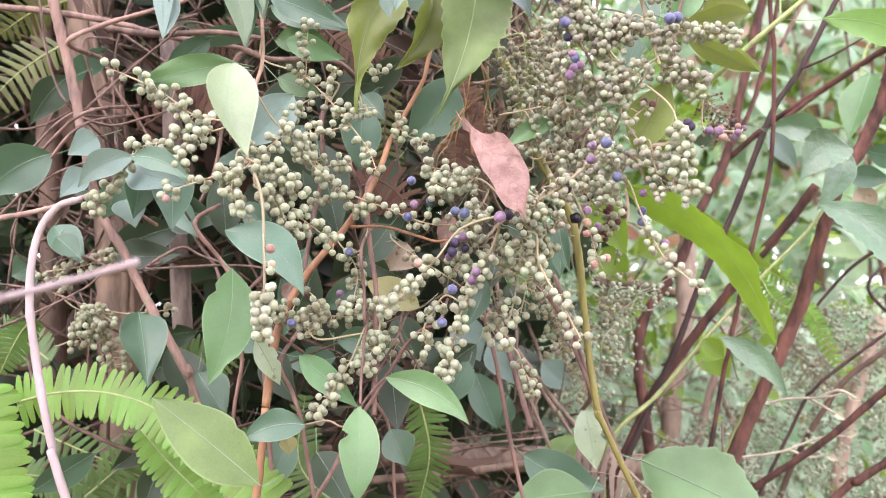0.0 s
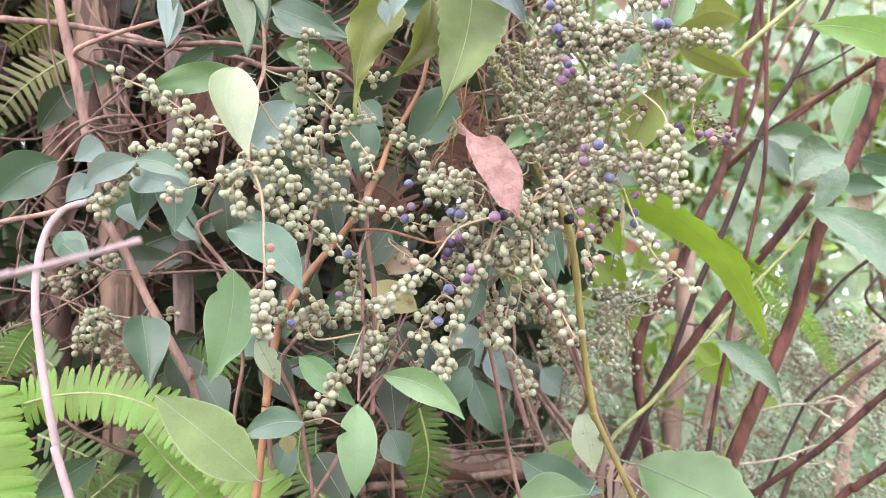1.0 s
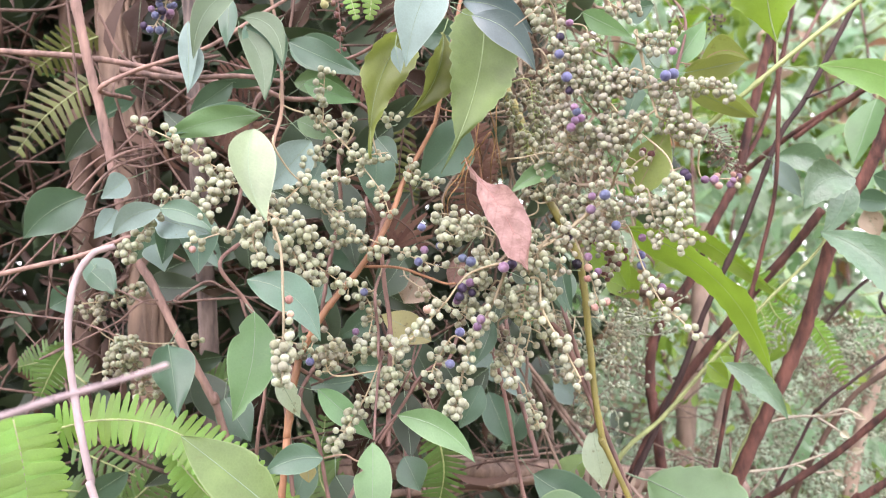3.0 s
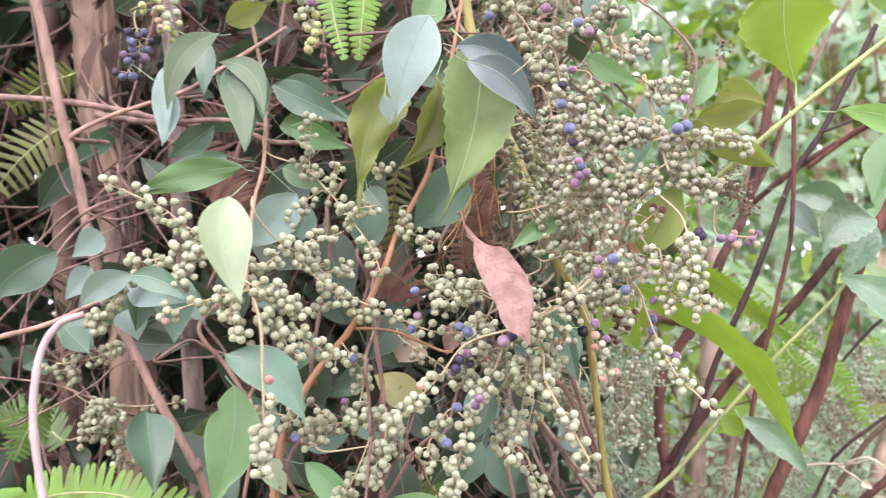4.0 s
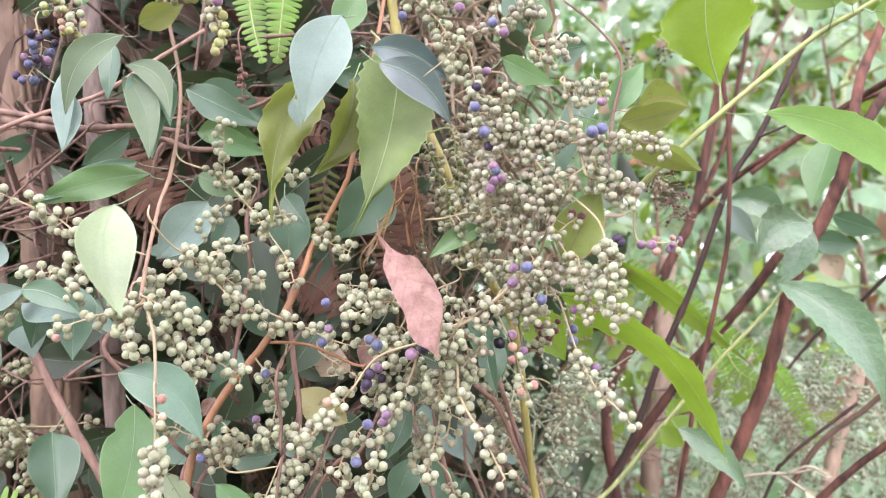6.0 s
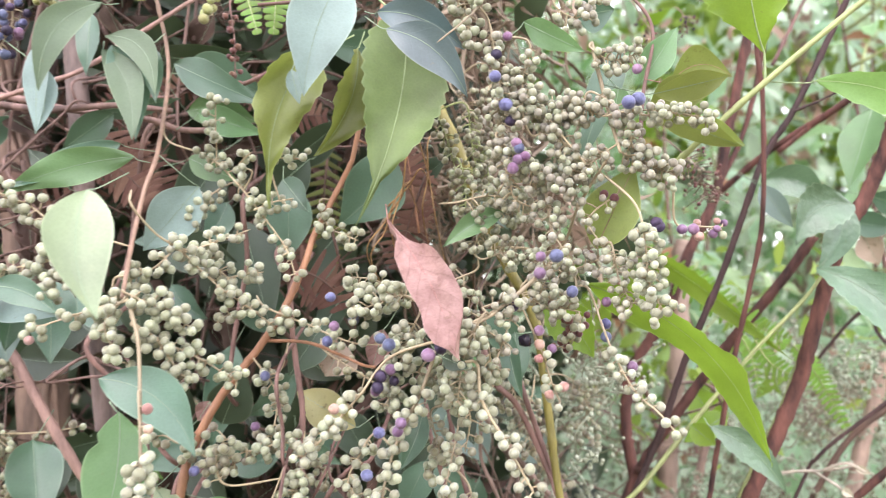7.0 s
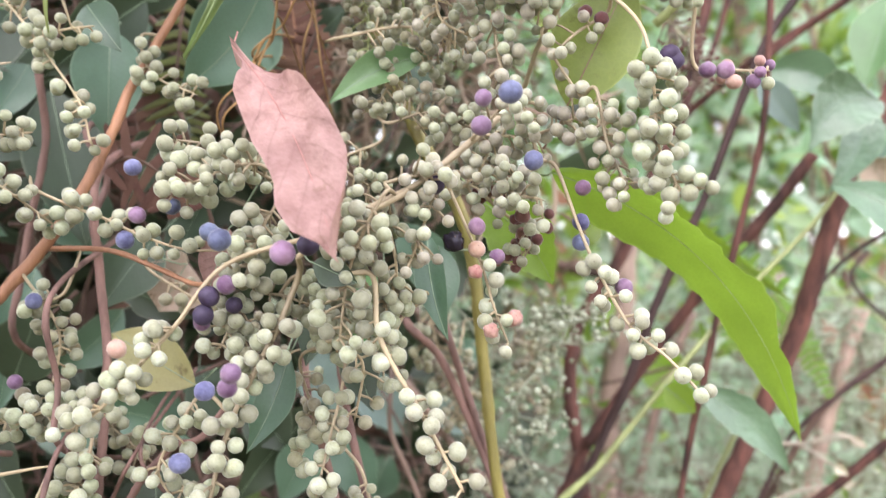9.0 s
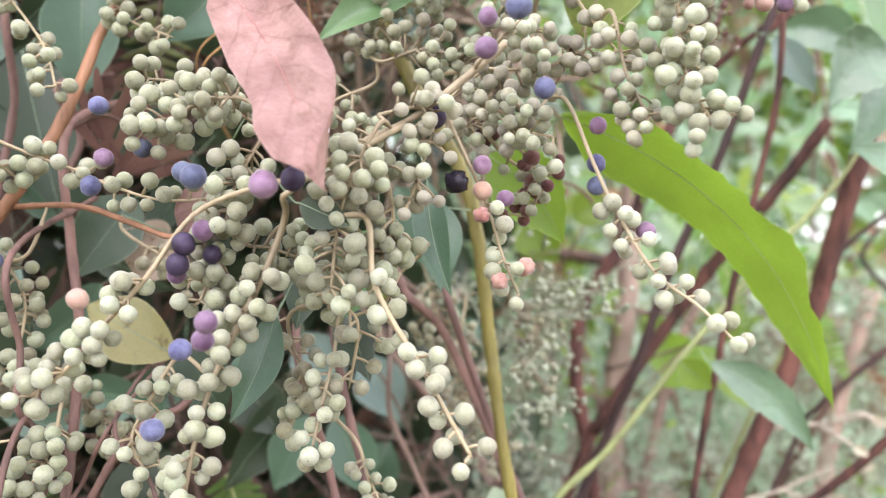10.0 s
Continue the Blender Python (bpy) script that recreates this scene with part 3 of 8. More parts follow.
def ground_material():
    m, t, N = nodes_of("leaf_litter_soil")
    geo = N("NewGeometry")
    a, b = N("TexNoise", Scale=9.0, Detail=6.0, Roughness=0.7), N("TexVoronoi", Scale=45.0)
    for n in (a, b):
        t.links.new(geo.outputs["Position"], n.inputs["Vector"])
    c = ramp(t, a.outputs[0], [(0.3, (0.045, 0.03, 0.018)), (0.5, (0.13, 0.10, 0.05)), (0.7, (0.07, 0.11, 0.03))])
    c = mix_rgb(t, 0.4, c, b.outputs["Color"], "OVERLAY")
    bump = N("Bump", Strength=0.8, Distance=0.02)
    t.links.new(math_node(t, "ADD", a.outputs[0], b.outputs[0]), bump.inputs["Height"])
    p, out = N("BsdfPrincipled", Roughness=0.9), N("OutputMaterial")
    t.links.new(c, p.inputs["Base Color"])
    t.links.new(bump.outputs[0], p.inputs["Normal"])
    t.links.new(p.outputs[0], out.inputs[0])
    return m


def build_ground():
    steps = [-3000, -800, -200, -60, -25, -12, -7] + [-5 + i * 0.25 for i in range(53)] + [10, 14, 25, 60, 200, 800, 3000]
    xs, ys = np.array(steps) - 1.5, np.array(steps) + 0.5
    verts = [(x, y, ground_height(x, y)) for y in ys for x in xs]
    w = len(xs)
    faces = [(j * w + i, j * w + i + 1, (j + 1) * w + i + 1, (j + 1) * w + i) for j in range(w - 1) for i in range(w - 1)]
    ob = new("ground", mesh_from("ground", verts, faces, ground_material()))
    return tagged(ob, "soil covered with brown leaf litter and moss", "ground", kind="structure")


build_ground()
FAR_GREEN = stuff_leaf_material("far_leaves", (0.15, 0.33, 0.12), (0.42, 0.66, 0.30), trans=0.6)
# far leaves bleached: distance haze and bright light put into their base colour
HAZE_LIT_GREEN = stuff_leaf_material("haze_lit_leaves", (0.31, 0.49, 0.29), (0.76, 0.89, 0.71), trans=0.66)
LIME_GREEN = stuff_leaf_material("lime_far_leaves", (0.17, 0.30, 0.04), (0.38, 0.52, 0.10), trans=0.5)
RUSTY = stuff_leaf_material("rusty_far_leaves", (0.30, 0.17, 0.10), (0.52, 0.36, 0.27), trans=0.4)
DRY_STRIP = stuff_leaf_material("dry_strips", (0.15, 0.10, 0.06), (0.44, 0.35, 0.25), trans=0.15, rough=0.8)
# dry browns taken darker, with the thicket's shade in their colour
SHADED_DRY_LEAF = stuff_leaf_material("dry_leaves", (0.04, 0.022, 0.015), (0.16, 0.09, 0.06), trans=0.1, rough=0.8)
# near-black greens: the shade of the depth is put into the leaf colour
SHADED_GREEN = stuff_leaf_material("thicket_leaves", (0.02, 0.034, 0.016), (0.07, 0.11, 0.05), trans=0.2)
rng = np.random.RandomState(5)


def box_points(n, lo, hi, clumps=0, spread=0.1):
    lo, hi = np.array(lo), np.array(hi)
    if not clumps:
        return lo + rng.uniform(0, 1, (n, 3)) * (hi - lo)
    c = lo + rng.uniform(0, 1, (clumps, 3)) * (hi - lo)
    return c[rng.randint(0, clumps, n)] + rng.normal(0, spread, (n, 3))


def stuff(ob, label, category):
    return tagged(ob, label, category, kind="stuff")


# dry thicket behind the vines, its deep shade put into the leaf colours
stuff(leaf_cloud("thicket_leaves", box_points(7000, (-1.1, 0.72, 0.5), (0.08, 1.45, 1.85), 340, 0.06), rng.uniform(0.04, 0.09, 7000), SHADED_GREEN, rng), "leaves deep in the thicket, shade put into their dark green", "foliage")
stuff(leaf_cloud("thicket_leaves", box_points(7000, (-2.6, 1.4, 0.5), (0.1, 2.6, 2.6), 360, 0.11), rng.uniform(0.06, 0.13, 7000), SHADED_GREEN, rng), "leaves at the back of the thicket, shade put into their green", "foliage")
# unseen leaf layer above the view, added to keep sky light off the thicket
stuff(leaf_cloud("thicket_leaves", box_points(4200, (-1.3, 0.66, 1.62), (0.12, 1.7, 2.5), 170, 0.09), rng.uniform(0.07, 0.13, 4200), SHADED_GREEN, rng), "added unseen leaves above the hedge that shade the thicket", "foliage")
stuff(leaf_cloud("dry_leaves", box_points(3600, (-1.0, 0.66, 0.5), (-0.04, 1.1, 1.75), 160, 0.05), rng.uniform(0.02, 0.06, 3600), SHADED_DRY_LEAF, rng, ratio=0.25), "dry brown fern litter with thicket shade put into its colour", "foliage")


stuff(leaf_cloud("dry_strips", box_points(900, (0.0, 0.60, 1.16), (0.125, 0.78, 1.40), 90, 0.02), rng.uniform(0.02, 0.05, 900), DRY_STRIP, rng, ratio=0.05, droop=0.9), "dry brown frond strips hanging behind the berries", "foliage")


def twig_tangle(name, n, lo, hi, bark, length, radius, label):
    verts, faces = [], []
    for p in box_points(n, lo, hi):
        d = unit(rng.normal(0, 1, 3) * (1, 0.5, 1))
        le = rng.uniform(0.4, 1.0) * length
        bend = rng.normal(0, 0.12 * le, 3)
        line = smooth_line([p - d * le / 2, p + bend, p + d * le / 2], 4)
        v, f = tube_data(line, radius * rng.uniform(0.5, 1.3), radius * 0.4, 5, base=len(verts))
        verts += v
        faces += f
    return stuff(new(name, mesh_from(name, verts, faces, BARK[bark])), label, "twigs")


twig_tangle("twig_tangle", 420, (-0.55, 0.58, 0.75), (0.05, 0.9, 1.5), "umber", 0.25, 0.0015, "tangle of thin pinkish-brown dead twigs")
twig_tangle("twig_tangle", 90, (-0.1, 0.7, 0.75), (0.25, 1.2, 1.05), "grey", 0.22, 0.0014, "grey-brown dead twigs low in the undergrowth")


def undergrowth():
    """Low plants on the open side, from the near bank to some metres off."""
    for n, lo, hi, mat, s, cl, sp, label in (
        (7600, (0.1, 1.15, 0.5), (2.4, 2.8, 0.95), HAZE_LIT_GREEN, (0.015, 0.05), 300, 0.06, "low weeds, bright light put into their pale green"),
        (1500, (0.12, 0.98, 0.5), (0.85, 1.3, 0.76), HAZE_LIT_GREEN, (0.012, 0.034), 120, 0.035, "small weeds beside the log, bright light put into their green"),
        (260, (0.0, 1.0, 0.5), (0.6, 1.5, 0.66), SHADED_GREEN, (0.015, 0.04), 130, 0.05, "low weeds under the shrubs, shade put into their dark green"),
        (4200, (0.1, 2.2, 0.5), (4.5, 5.0, 2.1), HAZE_LIT_GREEN, (0.06, 0.13), 150, 0.16, "far shrub leaves with haze put into their pale green"),
        (6800, (-2.5, 5.5, 0.5), (10.0, 10.0, 3.9), HAZE_LIT_GREEN, (0.14, 0.30), 420, 0.32, "bushes at the far edge, haze put into their pale green"),
        (2000, (0.0, 2.6, 1.2), (3.2, 4.6, 2.7), HAZE_LIT_GREEN, (0.07, 0.14), 160, 0.13, "taller far shrub leaves with haze put into their pale green"),
        (420, (0.25, 1.6, 0.7), (2.6, 3.2, 2.0), RUSTY, (0.05, 0.11), 60, 0.08, "rusty dry leaves among the far shrubs"),
        (1500, (0.2, 2.4, 0.5), (4.5, 5.5, 1.7), FAR_GREEN, (0.06, 0.13), 90, 0.16, "green leaves of far shrubs"),
    ):
        stuff(leaf_cloud("undergrowth_leaves", box_points(n, lo, hi, cl, sp), rng.uniform(*s, n), mat, rng), label, "foliage")


undergrowth()


def shared_leaf(name, mat, ratio):
    """A leaf blade 1 m long that many twigs share at their own size."""
    verts, uvs, faces = [], [], []
    for i in range(9):
        u = i / 8
        h = max(0.01, outline("ovate", u)) * ratio / 2
        for v in (-1, -0.5, 0, 0.5, 1):
            verts.append((v * h, u, 0.25 * abs(v) * h + 0.10 * math.sin(3 * u) - 0.22 * u * u))
            uvs.append((u, v / 2 + 0.5))
    faces = [(i * 5 + j, i * 5 + j + 1, i * 5 + j + 6, i * 5 + j + 5) for i in range(8) for j in range(4)]
    return mesh_from(name, verts, faces, mat, uvs)


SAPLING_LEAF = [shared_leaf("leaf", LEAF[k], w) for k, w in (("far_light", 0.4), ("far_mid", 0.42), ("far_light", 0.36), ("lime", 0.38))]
RUSTY_LEAF = shared_leaf("leaf", leaf_material("rusty_leaf", (0.30, 0.15, 0.075), trans=0.35, rough=0.7, spots=0.4), 0.4)


def sapling(x, y, height, size, first, count, seed, label):
    """A young shrub: a thin stem, side shoots and single leaves along them."""
    r = np.random.RandomState(seed)
    z = ground_height(x, y)
    root = thing("sapling", (x, y, z), label, "shrub", "saplings behind")
    top = np.array((x + r.uniform(-0.25, 0.25), y + r.uniform(-0.1, 0.2), z + height))
    base = np.array((x, y, z - 0.05))
    main = smooth_line([base, (base + top) / 2 + r.normal(0, 0.04, 3), top], 10)
    v, f = tube_data(main, 0.008, 0.002, 7)
    part("trunk", mesh_from("trunk", v, f, BARK["rosy"]), root)
    shoots = []
    for k in range(8):
        i = r.randint(7, 20)
        way = unit((r.normal(), r.normal() * 0.7, r.uniform(-0.1, 0.7)))
        q = main[i] + way * r.uniform(0.2, 0.5) * height * 0.5
        line = smooth_line([main[i], (main[i] + q) / 2 + (0, 0, 0.03), q], 5)
        v, f = tube_data(line, 0.003, 0.001, 5)
        part("twig", mesh_from("twig", v, f, BARK["lime"]), root)
        shoots.append(line)
    for k in range(count):
        line = shoots[r.randint(len(shoots))] if r.rand() < 0.85 else main[8:]
        p = line[r.randint(1, len(line))]
        way = unit((r.normal(), r.normal(), r.normal() - 0.35))
        ob = new("leaf", SAPLING_LEAF[first] if r.rand() < 0.8 else (SAPLING_LEAF[(first + 1) % 4] if r.rand() < 0.75 else RUSTY_LEAF))
        ob.parent = root
        s = size * r.uniform(0.6, 1.15)
        ob.matrix_parent_inverse = Matrix.Translation(-Vector(root.location))
        ob.matrix_basis = Matrix.LocRotScale(p, Vector(way).to_track_quat("Y", "Z") @ Euler((0, r.uniform(-1, 1), 0)).to_quaternion(), (s, s, s))
    return root


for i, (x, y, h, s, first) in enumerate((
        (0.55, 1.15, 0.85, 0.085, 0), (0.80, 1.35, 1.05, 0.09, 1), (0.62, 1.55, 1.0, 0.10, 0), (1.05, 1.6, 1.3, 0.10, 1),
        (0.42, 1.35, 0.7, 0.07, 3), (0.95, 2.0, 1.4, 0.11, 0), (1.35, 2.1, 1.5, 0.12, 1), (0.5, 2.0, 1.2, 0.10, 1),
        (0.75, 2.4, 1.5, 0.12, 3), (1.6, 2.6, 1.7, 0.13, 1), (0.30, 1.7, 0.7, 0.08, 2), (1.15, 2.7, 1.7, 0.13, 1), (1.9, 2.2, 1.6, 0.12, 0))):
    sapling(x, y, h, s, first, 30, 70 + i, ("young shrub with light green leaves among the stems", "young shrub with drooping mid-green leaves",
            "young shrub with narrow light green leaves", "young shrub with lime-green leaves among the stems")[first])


def tree(at, height, crown, mat, seed):
    """A tree: tapered trunk with limbs and a crown of many leaves in uneven clumps."""
    r = np.random.RandomState(seed)
    x, y = at
    z = ground_height(x, y)
    root = thing("tree", (x, y, z), "tree with a slender brown trunk and airy green crown", "tree", "trees behind")
    top = np.array((x + r.uniform(-0.4, 0.4), y + r.uniform(-0.3, 0.3), z + height))
    base = np.array((x, y, z - 0.1))
    mid = (base + top) / 2 + r.normal(0, 0.15, 3)
    part("trunk", stem_mesh("trunk", [base, mid, top], height * 0.018, height * 0.005, BARK["grey"], sides=10, seed=seed), root)
    clumps = []
    for k in range(11):
        s = 0.3 + 0.7 * k / 10
        p = base + (top - base) * s
        q = p + unit((r.normal(), r.normal(), r.uniform(0.1, 0.7))) * crown * r.uniform(0.5, 1.0)
        part("limb", stem_mesh("limb", [p, (p + q) / 2 + (0, 0, 0.06), q], height * 0.006, height * 0.0015, BARK["grey"], sides=6, seed=seed + k, knots=False), root)
        for _ in range(5):
            clumps.append(p + (q - p) * r.uniform(0.35, 1.15) + r.normal(0, crown * 0.16, 3))
    clumps = np.array(clumps)
    n = 3000
    c = clumps[r.randint(0, len(clumps), n)] + r.normal(0, crown * 0.12, (n, 3))
    leaf_cloud("crown", c, r.uniform(0.09, 0.18, n), mat, r, parent=root)
    return root


for i, (x, y, h, c, mat) in enumerate(((2.2, 5.5, 4.5, 1.6, HAZE_LIT_GREEN), (4.0, 6.5, 5.5, 1.9, HAZE_LIT_GREEN), (0.8, 7.0, 5.0, 1.8, HAZE_LIT_GREEN), (5.5, 5.0, 5.0, 1.8, HAZE_LIT_GREEN), (3.0, 9.0, 7.0, 2.4, HAZE_LIT_GREEN), (-1.0, 8.0, 6.0, 2.2, FAR_GREEN), (4.8, 12.0, 9.0, 3.4, HAZE_LIT_GREEN), (1.0, 12.5, 9.0, 3.4, HAZE_LIT_GREEN), (9.0, 11.0, 9.0, 3.2, HAZE_LIT_GREEN), (6.5, 9.5, 7.0, 2.5, HAZE_LIT_GREEN), (-3.5, 7.0, 6.0, 2.2, FAR_GREEN), (-2.6, 3.6, 4.5, 1.5, FAR_GREEN), (-0.9, 4.2, 4.2, 1.4, FAR_GREEN), (-1.6, 2.6, 3.6, 1.1, FAR_GREEN), (1.6, 4.0, 3.4, 1.1, LIME_GREEN))):
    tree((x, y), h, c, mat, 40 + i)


# ---- the plants in front ----

# the berry shrub with the orange stem
orange_shrub = thing("berry_shrub", (-0.06, 0.47, 0.62), "berry shrub with orange stem, waxy leaves and pale green berries", "shrub")
stem(orange_shrub, [(-0.1014, 0.462, 1.0168), (-0.0975, 0.4653, 1.0478), (-0.0929, 0.4686, 1.0668), (-0.0804, 0.4719, 1.0891), (-0.0677, 0.4752, 1.1053), (-0.0575, 0.4785, 1.1179), (-0.0449, 0.4818, 1.137), (-0.0356, 0.4852, 1.1575), (-0.0316, 0.4885, 1.17), (-0.0231, 0.4918, 1.186), (-0.0126, 0.4951, 1.2057), (-0.0083, 0.4984, 1.2206), (0.0106, 0.52, 1.3154), (0.0169, 0.53, 1.3696)], 0.0024, 0.0011, "orange", name="main_stem")
stem(orange_shrub, [(-0.1014, 0.462, 1.0162), (-0.11, 0.46, 0.9), (-0.09, 0.47, 0.75), (-0.06, 0.47, 0.6)], 0.0021, 0.0032, "orange", name="main_stem")
stem(orange_shrub, [(-0.0579, 0.481, 1.1181), (-0.034, 0.4708, 1.1165), (-0.017, 0.4605, 1.1108), (-0.0039, 0.4502, 1.1058), (0.0033, 0.44, 1.1054)], 0.00094, 0.00063, "orange", name="twig")
stem(orange_shrub, [(-0.1487, 0.56, 1.3982), (-0.1355, 0.55, 1.3349), (-0.1241, 0.54, 1.2823), (-0.1034, 0.47, 1.2189), (-0.1021, 0.4467, 1.1923), (-0.0987, 0.4233, 1.1648), (-0.093, 0.4, 1.1425)], 0.00128, 0.00096, "tan", name="twig")
stem(orange_shrub, [(-0.0084, 0.5, 1.2204), (-0.0022, 0.5, 1.218), (0.0065, 0.5, 1.2163)], 0.00068, 0.00051, "orange", name="twig")
stem(orange_shrub, [(-0.0452, 0.5, 1.0721), (-0.0425, 0.45, 1.0597), (-0.0432, 0.435, 1.0366), (-0.0418, 0.42, 1.0222)], 0.00074, 0.00074, "rosy", name="twig")
stem(orange_shrub, [(-0.0413, 0.42, 1.0214), (-0.0354, 0.42, 1.0292), (-0.029, 0.42, 1.0352)], 0.00057, 0.00057, "rosy", name="twig")
stem(orange_shrub, [(-0.0722, 0.43, 1.0109), (-0.0598, 0.4267, 1.0132), (-0.0506, 0.4233, 1.0107), (-0.0413, 0.42, 1.0208)], 0.00058, 0.00043, "tan", name="twig")
blade(orange_shrub, (-0.0885, 0.365, 1.1820), (-0.0768, 0.345, 1.1345), 0.0225, "light", petiole=(-0.0975, 0.42, 1.1969), roll=-14, fold=0.55, arch=0.03, bow=-0.10)
blade(orange_shrub, (-0.1099, 0.43, 1.0926), (-0.1196, 0.42, 1.0331), 0.02663, "mid", petiole=(-0.1156, 0.433, 1.097), bow=0.06, bites=2, fold=0.15)
blade(orange_shrub, (-0.0427, 0.42, 1.0209), (-0.042, 0.405, 0.977), 0.02077, "mid", fold=0.3, arch=0.1, form="long", bites=1)
blade(orange_shrub, (-0.029, 0.42, 1.0352), (0.0131, 0.4, 1.0138), 0.01544, "mid", fold=0.3, arch=-0.05, bow=0.12, roll=20)
blade(orange_shrub, (-0.0722, 0.43, 1.0109), (-0.1032, 0.42, 1.0045), 0.01621, "blue_green", fold=0.3, bow=-0.1)
blade(orange_shrub, (-0.1048, 0.402, 1.1101), (-0.0655, 0.4, 1.0768), 0.02127, "blue_green", petiole=(-0.0953, 0.41, 1.1128), bow=0.16, fold=0.25, arch=0.05)
blade(orange_shrub, (-0.1322, 0.49, 1.2249), (-0.1718, 0.45, 1.1983), 0.01488, "blue_green", petiole=(-0.1149, 0.493, 1.2202), fold=0.4, roll=25)
blade(orange_shrub, (-0.1564, 0.415, 1.1513), (-0.1829, 0.41, 1.135), 0.01404, "pale", petiole=(-0.1536, 0.418, 1.1506), fold=0.3, bow=-0.14)
blade(orange_shrub, (-0.1576, 0.415, 1.1508), (-0.1251, 0.41, 1.1366), 0.01235, "blue_green", fold=0.3, bow=0.1)
blade(orange_shrub, (-0.1672, 0.45, 1.149), (-0.1672, 0.44, 1.1216), 0.017, "blue_green", fold=0.8)
blade(orange_shrub, (-0.1496, 0.45, 1.1539), (-0.146, 0.44, 1.1148), 0.02186, "blue_green", fold=0.2)
blade(orange_shrub, (-0.1829, 0.46, 1.1463), (-0.1937, 0.46, 1.1245), 0.01633, "blue_green")
blade(orange_shrub, (-0.2173, 0.5, 1.1822), (-0.2249, 0.48, 1.1661), 0.01676, "pale")
blade(orange_shrub, (-0.2454, 0.5, 1.1717), (-0.283, 0.49, 1.1429), 0.0298, "blue_green", fold=0.3, bow=-0.1)
blade(orange_shrub, (-0.2244, 0.5, 1.161), (-0.2298, 0.48, 1.1407), 0.01508, "pale")
blade(orange_shrub, (-0.19, 0.5, 1.0715), (-0.1714, 0.47, 1.0283), 0.02587, "blue_green", fold=0.5, ripple=0.06)
blade(orange_shrub, (-0.0876, 0.48, 1.1981), (-0.1178, 0.48, 1.167), 0.02461, "pale")
blade(orange_shrub, (-0.0556, 0.54, 1.2052), (-0.0579, 0.54, 1.1606), 0.02666, "blue_green")
blade(orange_shrub, (0.0063, 0.53, 1.2185), (-0.0264, 0.53, 1.1784), 0.03342, "blue_green", bow=0.1)
blade(orange_shrub, (-0.1091, 0.51, 1.2716), (-0.0539, 0.49, 1.2402), 0.01848, "blue_green")
blade(orange_shrub, (-0.1043, 0.53, 1.2485), (-0.0625, 0.52, 1.2308), 0.01583, "mid", petiole=(-0.1184, 0.533, 1.2401))
blade(orange_shrub, (-0.1069, 0.52, 1.2206), (-0.0757, 0.51, 1.2041), 0.01411, "mid", petiole=(-0.1226, 0.523, 1.2175))
blade(orange_shrub, (-0.159, 0.46, 1.2715), (-0.155, 0.45, 1.2237), 0.01124, "pale", roll=20)
blade(orange_shrub, (-0.1256, 0.47, 1.2709), (-0.1109, 0.46, 1.22), 0.01842, "blue_green", bow=0.08)
blade(orange_shrub, (-0.1064, 0.47, 1.2701), (-0.1002, 0.46, 1.2368), 0.0108, "blue_green")
blade(orange_shrub, (-0.0491, 0.5, 1.202), (-0.0343, 0.49, 1.1828), 0.01422, "blue_green")
blade(orange_shrub, (-0.0838, 0.47, 1.0441), (-0.0491, 0.46, 1.0154), 0.01555, "mid", roll=20)
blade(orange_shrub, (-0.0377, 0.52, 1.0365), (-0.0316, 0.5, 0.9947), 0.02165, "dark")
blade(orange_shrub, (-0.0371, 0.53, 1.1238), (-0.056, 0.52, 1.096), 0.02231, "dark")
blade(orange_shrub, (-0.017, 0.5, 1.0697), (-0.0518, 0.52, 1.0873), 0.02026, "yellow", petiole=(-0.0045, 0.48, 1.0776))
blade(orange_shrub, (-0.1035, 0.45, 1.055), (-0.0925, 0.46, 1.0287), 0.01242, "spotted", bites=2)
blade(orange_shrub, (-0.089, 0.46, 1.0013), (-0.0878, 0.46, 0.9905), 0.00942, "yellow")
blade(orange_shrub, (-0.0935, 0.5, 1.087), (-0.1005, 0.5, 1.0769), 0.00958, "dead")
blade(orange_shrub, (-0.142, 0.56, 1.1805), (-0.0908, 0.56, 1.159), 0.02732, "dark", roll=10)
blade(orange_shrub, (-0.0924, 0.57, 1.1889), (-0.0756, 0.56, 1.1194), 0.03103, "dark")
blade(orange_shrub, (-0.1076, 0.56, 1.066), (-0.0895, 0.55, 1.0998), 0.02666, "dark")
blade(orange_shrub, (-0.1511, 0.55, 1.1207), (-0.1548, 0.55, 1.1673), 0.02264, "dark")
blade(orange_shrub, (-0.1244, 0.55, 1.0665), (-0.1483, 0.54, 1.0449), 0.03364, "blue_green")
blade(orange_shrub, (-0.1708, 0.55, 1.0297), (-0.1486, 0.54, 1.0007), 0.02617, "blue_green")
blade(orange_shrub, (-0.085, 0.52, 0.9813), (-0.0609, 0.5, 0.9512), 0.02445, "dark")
blade(orange_shrub, (-0.0363, 0.5, 0.9974), (-0.0266, 0.5, 0.9756), 0.02053, "blue_green")
blade(orange_shrub, (-0.1823, 0.53, 1.2102), (-0.2053, 0.53, 1.234), 0.01453, "dark")
blade(orange_shrub, (-0.1742, 0.55, 1.2588), (-0.1136, 0.53, 1.2573), 0.01471, "blue_green", roll=25)
blade(orange_shrub, (-0.2709, 0.55, 1.1318), (-0.2439, 0.54, 1.1034), 0.02056, "blue_green")
blade(orange_shrub, (-0.2844, 0.55, 1.105), (-0.2942, 0.54, 1.0972), 0.02243, "blue_green")
